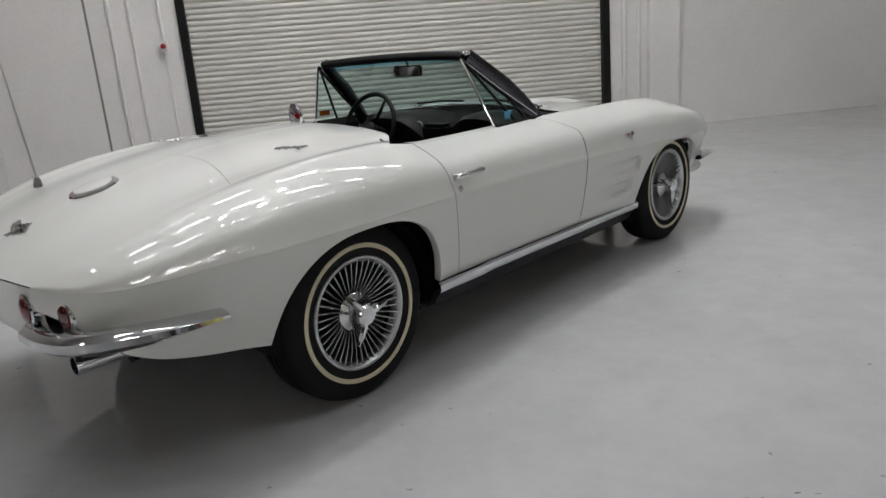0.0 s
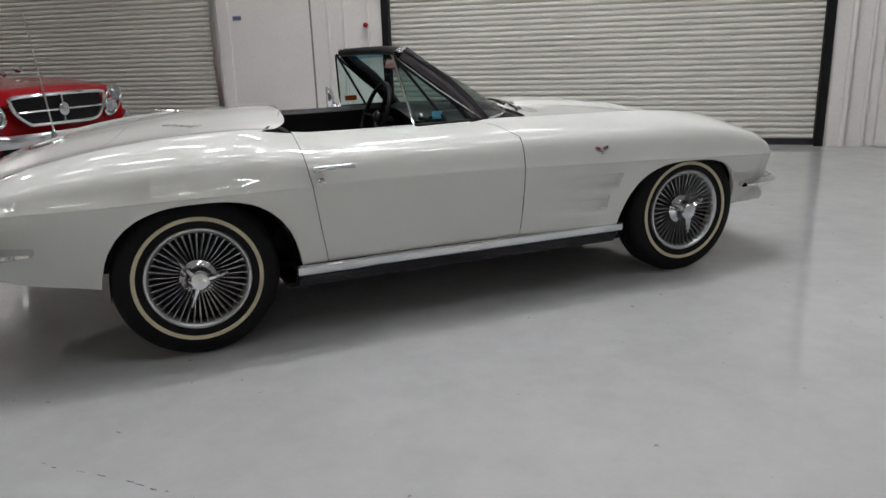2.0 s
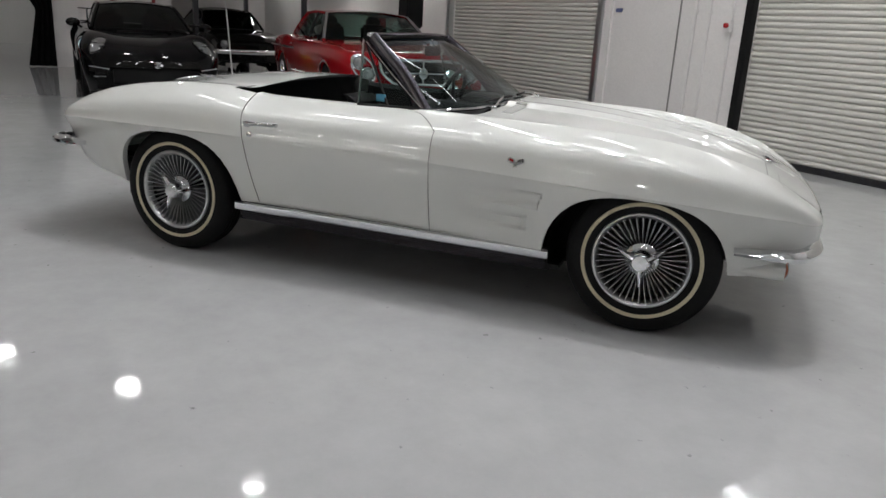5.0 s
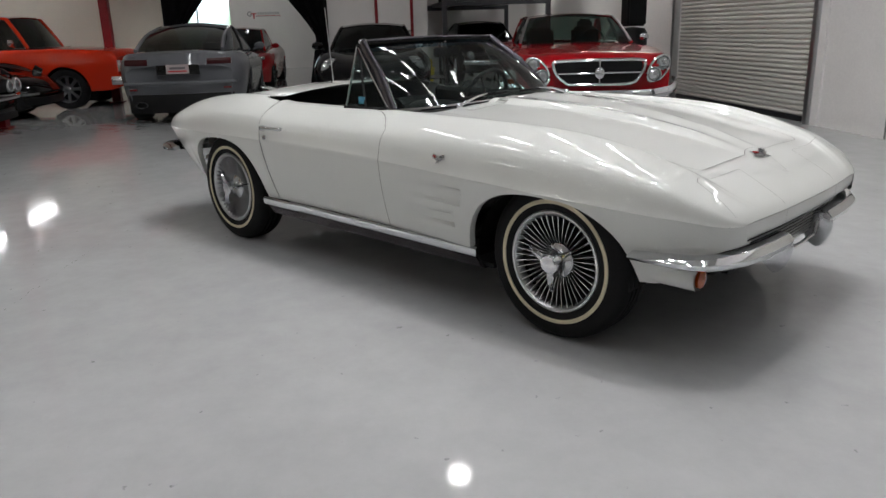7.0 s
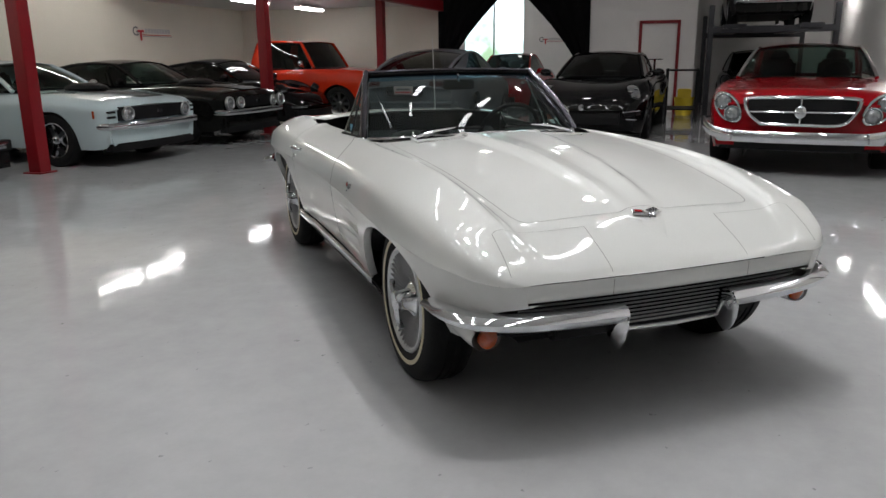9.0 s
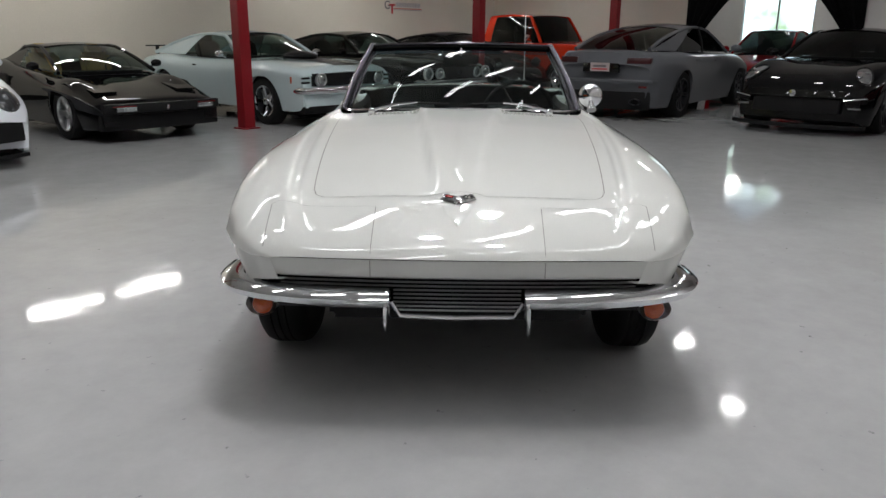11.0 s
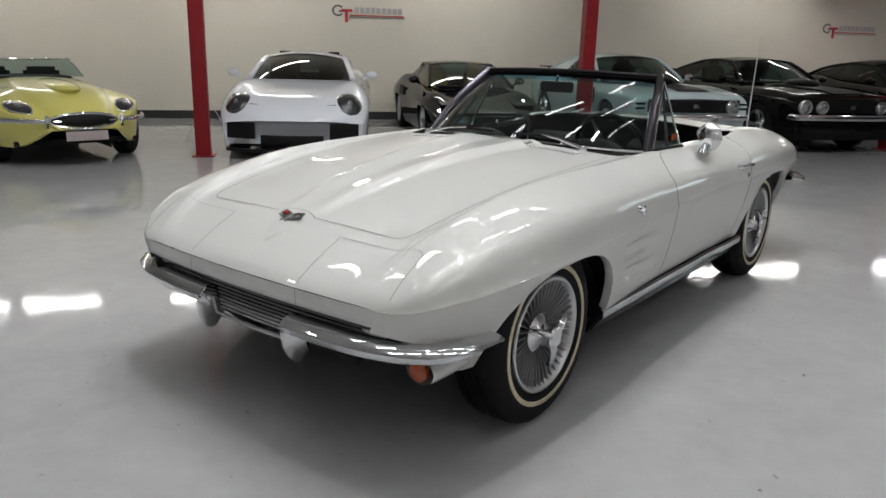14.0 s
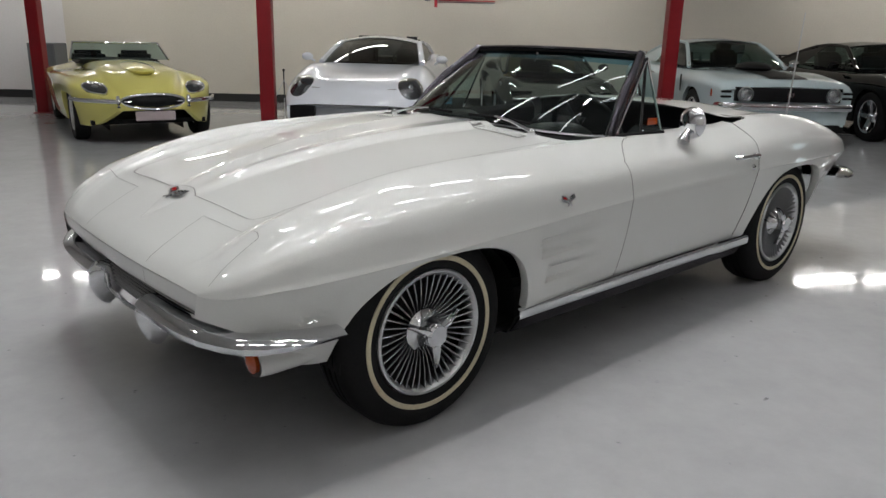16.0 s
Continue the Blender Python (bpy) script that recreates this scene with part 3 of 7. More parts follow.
def skin_patch(car, name, c, x, y, rx, ry, mat, turn=0.0, rise=0.012, ring=None, label="", square=2.0):
    """A lens or lid lying on the skin: a rounded patch about (x, y), on both sides."""
    out = []
    for side in (1, -1):
        rows, rim = [], []
        for r in (0.02, 0.4, 0.75, 0.95, 1.0):
            row = []
            for a in np.linspace(0, 2 * math.pi, 28, endpoint=False):
                k = (abs(math.cos(a)) ** square + abs(math.sin(a)) ** square) ** (-1 / square)
                dx, dy = rx * r * k * math.cos(a), ry * r * k * math.sin(a)
                p = c["surf"](x + dx * math.cos(turn) - dy * math.sin(turn), y + dx * math.sin(turn) + dy * math.cos(turn))
                row.append(Vector((p.x, side * p.y, p.z + (0.006 + rise * (1 - r * r) if r < 1 else -0.01))))
            rows.append(row)
        ob = part(name, sheet(rows, None, True), mat, car, label)
        if ring:
            pts = [p + Vector((0, 0, 0.002)) for p in rows[3]]
            part("lens_rim", tube(pts + pts[:1], 0.009, 6), ring, ob)
        out.append(ob)
    return out


def bumper_bar(car, name, warp, xf, w, z, h, mat, d=0.07, wrap=0.5):
    """A bar round the end of a car, wrapping the corners."""
    s = 1 if xf > 0 else -1
    pts = [Vector((warp(xf, y) + s * d, y, z)) for y in np.linspace(-w, w, 17)]
    pts = [Vector((pts[0].x - s * wrap, -w - 0.03, z))] + [Vector((pts[0].x - s * 0.06, -w - 0.02, z))] + pts + [Vector((pts[-1].x - s * 0.06, w + 0.02, z)), Vector((pts[-1].x - s * wrap, w + 0.03, z))]
    part(name, tube(pts, h / 2, 10, flat=0.45), mat, car)


def at_front_axle(x, y, heading, wb):
    """The pose of a car whose front axle's middle stands at (x, y)."""
    a = radians(heading)
    return pose(x - math.cos(a) * wb / 2, y - math.sin(a) * wb / 2, 0, 0, 0, heading)

M_YELLOW = paint("pale_yellow_paint", (0.70, 0.65, 0.19), 0.3)
M_WHITECAR = paint("cool_white_paint", (0.72, 0.75, 0.80), 0.3)
M_BLACKCAR = paint("black_paint", (0.004, 0.004, 0.0045), 0.4, 0.8, spec=0.0, coat_ior=1.45)
M_DARKGREY = paint("dark_grey_paint", (0.007, 0.007, 0.0065), 0.4, 0.8, spec=0.0, coat_ior=1.45)
M_PALEBLUE = paint("pale_blue_paint", (0.50, 0.60, 0.62), 0.3)
M_ORANGE = paint("orange_red_paint", (0.56, 0.030, 0.008), 0.35, 0.9, spec=0.02, coat_ior=1.46)
M_GREYCAR = paint("grey_paint", (0.105, 0.11, 0.122), 0.4, 0.7, spec=0.05, coat_ior=1.46)
M_REDCAR = paint("red_paint", (0.30, 0.003, 0.007), 0.35, 0.9, spec=0.02, coat_ior=1.46)
M_TAN = wear("tan_leather", (0.50, 0.33, 0.08), 0.5, 0, 5, 0.15, 120, 0.1)
M_LAMP_DARK = wear("dark_lamp", (0.03, 0.032, 0.036), 0.12, 0, 9.0, 0.2, 120, 0.0, 0.05, 1.0)
M_PLATE = wear("plate_white", (0.42, 0.36, 0.36), 0.4, 0, 6, 0.05, 60, 0)
M_SIGNGREY = wear("sign_grey", (0.12, 0.12, 0.13), 0.5, 0, 6, 0.1, 60, 0)
M_SIGNRED = wear("sign_red", (0.45, 0.02, 0.03), 0.5, 0, 6, 0.1, 60, 0)
HR = 50.0


def yellow_roadster():
    c = dict(f=2.15, r=-2.25, wb=2.44, w=1.66, wr=0.325, low=0.20, chin=0.19, tw=0.17, spokes=28, rim=M_SATIN, paint=M_YELLOW, crown=0.11, shoulder=0.66, fbend=0.42, rbend=0.35, hip=0.055, inset=0.07,
             top=((-2.25, 0.50), (-2.05, 0.66), (-1.6, 0.79), (-0.9, 0.85), (-0.4, 0.84), (0.1, 0.865), (0.5, 0.88), (1.1, 0.845), (1.5, 0.80), (1.75, 0.742), (1.95, 0.655), (2.08, 0.575), (2.15, 0.53)),
             crease=((-2.25, 0.42), (-1.2, 0.58), (0, 0.56), (1.2, 0.55), (1.8, 0.50), (2.15, 0.44)),
             plan=((-2.25, 0.42), (-1.9, 0.76), (-1.2, 0.97), (0, 1.0), (0.9, 0.98), (1.4, 0.945), (1.75, 0.84), (2.0, 0.65), (2.15, 0.45)))
    car, warp, zt = parked("roadster_car", "pale yellow nineteen-sixties open roadster with long hood, beside a red column", at_front_axle(-0.56, -6.72, 80, 2.44), c)
    ys = np.linspace(-0.60, 0.60, 13)
    ws = part("windscreen", sheet([[Vector((0.28 - 0.30 * w - 0.16 * (y / 0.6) ** 2, y * (1 - 0.12 * w), 0.86 + 0.21 * w)) for y in ys] for w in (0, 0.5, 1)]), M_GLASS, car)
    ws.visible_shadow = False
    part("screen_frame", tube([Vector((0.28 - 0.30 * w - 0.16, s * 0.6 * (1 - 0.12 * w), 0.86 + 0.21 * w)) for s, w in ((-1, 0), (-1, 0.5), (-1, 1))] + [Vector((-0.02 - 0.16 * (y / 0.6) ** 2, y * 0.88, 1.07)) for y in ys[1:-1]] + [Vector((0.28 - 0.30 * w - 0.16, 0.6 * (1 - 0.12 * w), 0.86 + 0.21 * w)) for w in (1, 0.5, 0)], 0.012, 8), M_CHROME, car, "chrome screen frame")
    part("cockpit_tub", box((0.95, 1.00, 0.06), (-0.42, 0, 0.83), 0.02), M_BLACK, car, "black open cockpit")
    for s in (1, -1):
        part("front_seat", box((0.14, 0.44, 0.18), (-0.66, s * 0.30, 0.87), 0.05), M_VINYL, car)
        part("bumper_half", tube(catmull([(2.11, s * 0.36, 0.49), (2.02, s * 0.54, 0.495), (1.84, s * 0.70, 0.495), (1.55, s * 0.79, 0.49)], 14), 0.024, 10, flat=0.6), M_CHROME, car, "chrome half bumper")
        part("overrider", tube([(2.13, s * 0.37, 0.43), (2.145, s * 0.37, 0.49), (2.12, s * 0.37, 0.55)], [0.02, 0.03, 0.018], 10), M_CHROME, car)
    skin_patch(car, "headlamp", c, 1.79, 0.545, 0.18, 0.115, M_LAMP_DARK, -0.35, 0.03, M_CHROME, "faired-in headlamp under glass")
    skin_patch(car, "bulb", c, 1.81, 0.545, 0.085, 0.07, M_LAMP_LENS, -0.35, 0.036)
    part("bonnet_bulge", ball((1.02, 0, 0.79), (0.78, 0.20, 0.085), seg=28), M_YELLOW, car)
    part("mouth", ball((2.08, 0, 0.49), (0.10, 0.33, 0.078), seg=24), M_BLACK, car, "dark oval air intake")
    part("mouth_ring", tube([(2.15 - 0.07 * math.cos(a) ** 2, 0.335 * math.cos(a), 0.49 + 0.08 * math.sin(a)) for a in np.linspace(0, 2 * math.pi, 32)], 0.014, 8), M_CHROME, car, "chrome intake ring")
    part("mouth_bar", tube([(2.17 - 0.05 * (y / 0.3) ** 2, y, 0.49) for y in np.linspace(-0.31, 0.31, 9)], 0.010, 8), M_CHROME, car)
    part("plate", box((0.01, 0.42, 0.10), (2.15, 0, 0.335), 0.003), M_PLATE, car, "blank white plate")


def white_coupe():
    c = dict(f=2.20, r=-2.20, wb=2.484, w=1.80, wr=0.335, low=0.12, tw=0.24, spokes=10, rim=M_DARKMETAL, lowpro=True, paint=M_WHITECAR, crown=0.015, shoulder=0.80, fbend=0.30, rbend=0.2, hip=0.075,
             top=((-2.2, 0.62), (-2.05, 0.82), (-1.6, 0.90), (-0.8, 0.93), (0.5, 0.91), (0.9, 0.865), (1.2, 0.82), (1.6, 0.772), (1.85, 0.722), (2.0, 0.662), (2.1, 0.585), (2.2, 0.47)),
             crease=((-2.2, 0.5), (-1.2, 0.62), (0, 0.60), (1.2, 0.60), (2.2, 0.38)),
             plan=((-2.2, 0.78), (-1.9, 0.93), (-1.24, 1.0), (-0.3, 0.965), (0.6, 0.955), (1.24, 0.995), (1.7, 0.985), (2.0, 0.955), (2.2, 0.90)),
             cab=dict(xa=0.75, xta=0.02, xtc=-0.62, xc=-1.75, zr=1.205, ya=0.69, yt=0.55, yc=0.62, za=0.885, zc=0.92, bow=0.24, drop=0.07, arch=0.03, quarter=0.70, glass=M_DARKGLASS, belly=0.05, pil=0.042))
    car, warp, zt = parked("coupe_car", "white modern mid-engined sports coupe facing the room", at_front_axle(-2.90, -5.33, 44, 2.484), c)
    skin_patch(car, "headlamp", c, 1.92, 0.655, 0.215, 0.15, M_LAMP_DARK, 0.12, 0.035, None, "large teardrop headlamp")
    skin_patch(car, "bulb", c, 2.00, 0.665, 0.05, 0.05, M_LAMP_LENS, 0.0, 0.04)
    skin_patch(car, "bulb", c, 1.86, 0.71, 0.05, 0.035, M_LAMP_LENS, 0.0, 0.04)
    face_box(car, "side_intake", warp, 2.2, 0.43, 0.765, 0.255, 0.44, M_BLACK, "black side intake", proud=0.012, bev=0.03, slant=0.01)
    face_box(car, "centre_intake", warp, 2.2, 0.0, 0.36, 0.205, 0.30, M_BLACK, "black centre intake", proud=0.012, bev=0.02, slant=0.005)
    face_box(car, "splitter", warp, 2.2, 0.0, 0.79, 0.10, 0.135, M_BLACK, "black chin splitter", proud=0.008)
    part("trunk_slot", tube([Vector((warp(2.02, y) - 0.0, y, 0.625 + 0.02 * (y / 0.5) ** 2)) for y in np.linspace(-0.5, 0.5, 12)], 0.006, 6), M_SEAM, car)
    mirrors(car, 0.55, 0.84, 0.92, M_WHITECAR, 0.8)
    part("crest", box((0.03, 0.03, 0.004), (1.80, 0, 0.705), 0.002), M_RED_ENAMEL, car)


def black_wedge():
    c = dict(f=2.12, r=-2.10, wb=2.35, w=1.73, wr=0.315, low=0.15, tw=0.22, spokes=5, rim=M_SATIN, paint=M_BLACKCAR, crown=0.02, shoulder=0.82, fbend=0.10, rbend=0.06, hip=0.075, seat=M_TAN,
             top=((-2.1, 0.78), (-1.6, 0.84), (-0.9, 0.85), (0.2, 0.80), (0.5, 0.77), (1.2, 0.66), (1.8, 0.55), (2.05, 0.49), (2.12, 0.42)),
             crease=((-2.1, 0.55), (-1.2, 0.58), (0, 0.56), (1.2, 0.54), (2.12, 0.36)),
             plan=((-2.1, 0.93), (-1.2, 1.0), (0.0, 0.97), (1.15, 0.99), (1.8, 0.93), (2.12, 0.86)),
             cab=dict(xa=0.70, xta=-0.08, xtc=-0.62, xc=-1.35, zr=1.12, ya=0.66, yt=0.50, yc=0.60, za=0.775, zc=0.86, bow=0.18, drop=0.04, arch=0.015, quarter=0.62, glass=M_TINTED, belly=-0.03, pil=0.026))
    car, warp, zt = parked("wedge_car", "black nineteen-eighties wedge sports car with tan seats", at_front_axle(-5.40, -4.32, HR, 2.35), c)
    face_box(car, "front_bumper", warp, 2.12, 0.0, 0.74, 0.36, 0.47, M_BLACK, "black bumper", proud=0.05, bev=0.02)
    face_box(car, "fog_lamp", warp, 2.16, 0.40, 0.62, 0.385, 0.435, M_LAMP_LENS, "clear front lamp", proud=0.05, bev=0.008)
    face_box(car, "turn_lamp", warp, 2.155, 0.40, 0.66, 0.437, 0.452, M_RED_LENS, "", proud=0.05, bev=0.004)
    face_box(car, "chin", warp, 2.05, 0.0, 0.76, 0.16, 0.34, M_BLACK, "", proud=0.03)
    for s in (1, -1):
        part("popup_lamp", box((0.40, 0.28, 0.02), (1.52, s * 0.53, zt(1.52) + 0.004), 0.006, None, Matrix.Rotation(radians(9), 3, "Y")), M_BLACKCAR, car, "closed pop-up headlamp")
        part("side_scoop", box((0.40, 0.03, 0.16), (-0.62, s * 0.855, 0.66), 0.012), M_BLACK, car, "black side scoop")
    part("nose_badge", box((0.02, 0.03, 0.05), (warp(2.18, 0), 0, 0.415), 0.004), M_CHROME, car)
    mirrors(car, 0.42, 0.76, 0.83, M_BLACKCAR, 0.8)


def muscle_car(name, label, m, body, stripe, boss):
    c = dict(f=2.29, r=-2.42, wb=2.743, w=1.82, wr=0.335, low=0.22, tw=0.23, spokes=5, rim=M_CHROME, paint=body, crown=0.035, shoulder=0.84, fbend=0.10, rbend=0.08, hip=0.03,
             top=((-2.42, 0.80), (-2.2, 0.92), (-1.6, 0.96), (-1.0, 0.93), (0.4, 0.93), (0.8, 0.925), (1.6, 0.895), (2.1, 0.86), (2.25, 0.82), (2.29, 0.76)),
             crease=((-2.42, 0.70), (-1.3, 0.72), (0, 0.66), (1.3, 0.70), (2.29, 0.66)),
             plan=((-2.42, 0.88), (-2.0, 0.96), (-1.3, 1.0), (0, 0.975), (1.37, 0.995), (2.0, 0.96), (2.29, 0.90)),
             cab=dict(xa=0.62, xta=0.02, xtc=-0.85, xc=-2.02, zr=1.285, ya=0.72, yt=0.55, yc=0.66, za=0.925, zc=0.95, bow=0.16, drop=0.05, arch=0.03, quarter=0.60, glass=M_TINTED, belly=0.02, pil=0.03))
    car, warp, zt = parked(name, label, m, c)
    face_box(car, "grille", warp, 2.285, 0.0, 0.66 if boss else 0.58, 0.575, 0.745, M_BLACK, "black recessed grille", proud=0.008, slant=-0.02)
    if boss:
        round_lamp(car, "headlamp", 2.285, 0.545, 0.66, 0.078, M_SATIN, label="round headlamp in the grille")
        for s in (1, -1):
            for z in (0.625, 0.685):
                part("nose_louvre", box((0.04, 0.13, 0.028), (warp(2.27, 0.76), s * 0.76, z), 0.006), M_BLACK, car, "black louvre beside the grille")
            part("side_marker", box((0.03, 0.012, 0.09), (2.05, s * 0.885, 0.66), 0.004), M_ORANGE_LENS, car)
            part("stripe", box((0.05, 0.006, 0.22), (0.98, s * 0.918, 0.72), 0.002), M_BLACK, car)
    else:
        round_lamp(car, "headlamp", 2.28, 0.735, 0.655, 0.085, M_SATIN, label="outer round headlamp")
        round_lamp(car, "headlamp", 2.295, 0.475, 0.655, 0.075, M_SATIN, label="inner round headlamp")
    part("pony_badge", box((0.015, 0.09, 0.05), (2.31, 0, 0.66), 0.006), M_CHROME, car, "small bright grille badge")
    bumper_bar(car, "front_bumper", warp, 2.28, 0.80, 0.515, 0.085, M_CHROME, 0.05, 0.30)
    face_box(car, "chin_spoiler", warp, 2.20, 0.0, 0.78, 0.20, 0.30, M_BLACK, "black chin spoiler", proud=0.06)
    face_box(car, "valance", warp, 2.25, 0.0, 0.80, 0.30, 0.45, body, "", proud=0.01)
    # hood stripe and scoop
    rows = [[Vector((x, y, zt(x) + 0.006)) for y in np.linspace(-stripe, stripe, 9)] for x in np.linspace(0.85, 2.2, 14)]
    part("hood_stripe", sheet(rows), M_BLACK, car, "matt black hood panel")
    sc = ball((1.15, 0, 0.945), (0.32, 0.22, 0.075), seg=20)
    part("hood_scoop", sc, M_BLACK, car, "black hood scoop")
    part("rear_wing", box((0.22, 1.30, 0.02), (-2.25, 0, 1.06), 0.008), M_BLACK, car, "black rear wing")
    for s in (1, -1):
        part("wing_post", box((0.10, 0.02, 0.14), (-2.22, s * 0.5, 0.99), 0.004), M_BLACK, car)
        part("door_handle", box((0.13, 0.02, 0.022), (-0.35, s * 0.915, 0.80), 0.006), M_CHROME, car)
    mirrors(car, 0.40, 0.85, 0.95, M_CHROME if boss else body, 0.8)
    # bright screen surround
    for s in (1, -1):
        part("screen_trim", tube([(0.63, s * 0.70, 0.94), (0.33, s * 0.63, 1.10), (0.03, s * 0.55, 1.245)], 0.016, 8), M_CHROME, car, "bright pillar moulding")


def rear_engined():
    c = dict(f=2.12, r=-2.28, wb=2.35, w=1.82, wr=0.33, low=0.15, tw=0.25, spokes=5, rim=M_DARKMETAL, lowpro=True, paint=M_BLACKCAR, crown=0.01, shoulder=0.78, fbend=0.32, rbend=0.3, hip=0.085,
             top=((-2.28, 0.60), (-2.0, 0.80), (-1.4, 0.93), (-0.8, 0.96), (0.5, 0.90), (1.2, 0.80), (1.7, 0.70), (2.0, 0.58), (2.12, 0.45)),
             crease=((-2.28, 0.5), (-1.2, 0.64), (0, 0.60), (1.2, 0.60), (2.12, 0.38)),
             plan=((-2.28, 0.74), (-1.9, 0.93), (-1.2, 1.0), (-0.3, 0.96), (0.6, 0.94), (1.2, 0.98), (1.7, 0.94), (2.12, 0.74)),
             cab=dict(xa=0.72, xta=0.05, xtc=-0.70, xc=-1.85, zr=1.29, ya=0.66, yt=0.52, yc=0.56, za=0.88, zc=0.90, bow=0.2, drop=0.06, arch=0.035, quarter=0.72, glass=M_DARKGLASS, belly=0.06))
    car, warp, zt = parked("rear_engined_car", "black rear-engined sports coupe beside a red column", at_front_axle(-11.4, 0.8, HR, 2.35), c)
    round_lamp(car, "headlamp", 1.62, 0.66, 0.68, 0.10, M_BLACKCAR, M_LAMP_LENS, 0.35, 0.6, "round headlamp", 0.12)
    face_box(car, "intake", warp, 2.1, 0.0, 0.72, 0.24, 0.36, M_BLACK, "black lower intake", proud=0.02)
    face_box(car, "lamp_strip", warp, 2.1, 0.5, 0.76, 0.40, 0.44, M_LAMP_LENS, "", proud=0.02)
    mirrors(car, 0.5, 0.82, 0.93, M_BLACKCAR)


def pickup():
    c = dict(f=2.45, r=-2.60, wb=2.92, w=1.96, wr=0.37, low=0.32, tw=0.24, spokes=8, rim=M_SATIN, paint=M_ORANGE, crown=0.03, shoulder=0.90, fbend=0.05, rbend=0.0,
             top=((-2.6, 1.10), (-0.9, 1.10), (0.5, 1.13), (1.0, 1.13), (2.2, 1.08), (2.40, 1.04), (2.45, 0.95)),
             crease=((-2.6, 0.80), (0, 0.82), (2.45, 0.80)),
             plan=((-2.6, 0.97), (0, 1.0), (1.5, 1.0), (2.2, 0.98), (2.45, 0.95)),
             cab=dict(xa=0.85, xta=0.52, xtc=-0.55, xc=-0.72, zr=1.68, ya=0.86, yt=0.75, yc=0.86, za=1.12, bow=0.10, drop=0.03, arch=0.03, quarter=0.86, glass=M_DARKGLASS, pil=0.034))
    car, warp, zt = parked("pickup_truck", "bright orange-red nineteen-seventies pickup truck", at_front_axle(-12.6, 2.7, HR, 2.92), c)
    face_box(car, "grille", warp, 2.45, 0.0, 0.88, 0.66, 0.86, M_SATIN, "bright grille", proud=0.01)
    round_lamp(car, "headlamp", 2.46, 0.72, 0.76, 0.09)
    bumper_bar(car, "front_bumper", warp, 2.45, 0.92, 0.50, 0.16, M_CHROME, 0.08, 0.2)
    part("cargo_bed", box((1.75, 1.60, 0.02), (-1.65, 0, 1.112), 0), M_BLACK, car)
    mirrors(car, 0.65, 0.95, 1.18, M_CHROME, 1.0)


M_DARKRED = wear("dark_red_lens", (0.035, 0.003, 0.005), 0.3, 0, 9.0, 0.2, 200, 0.05, 0.05, spec=0.25)


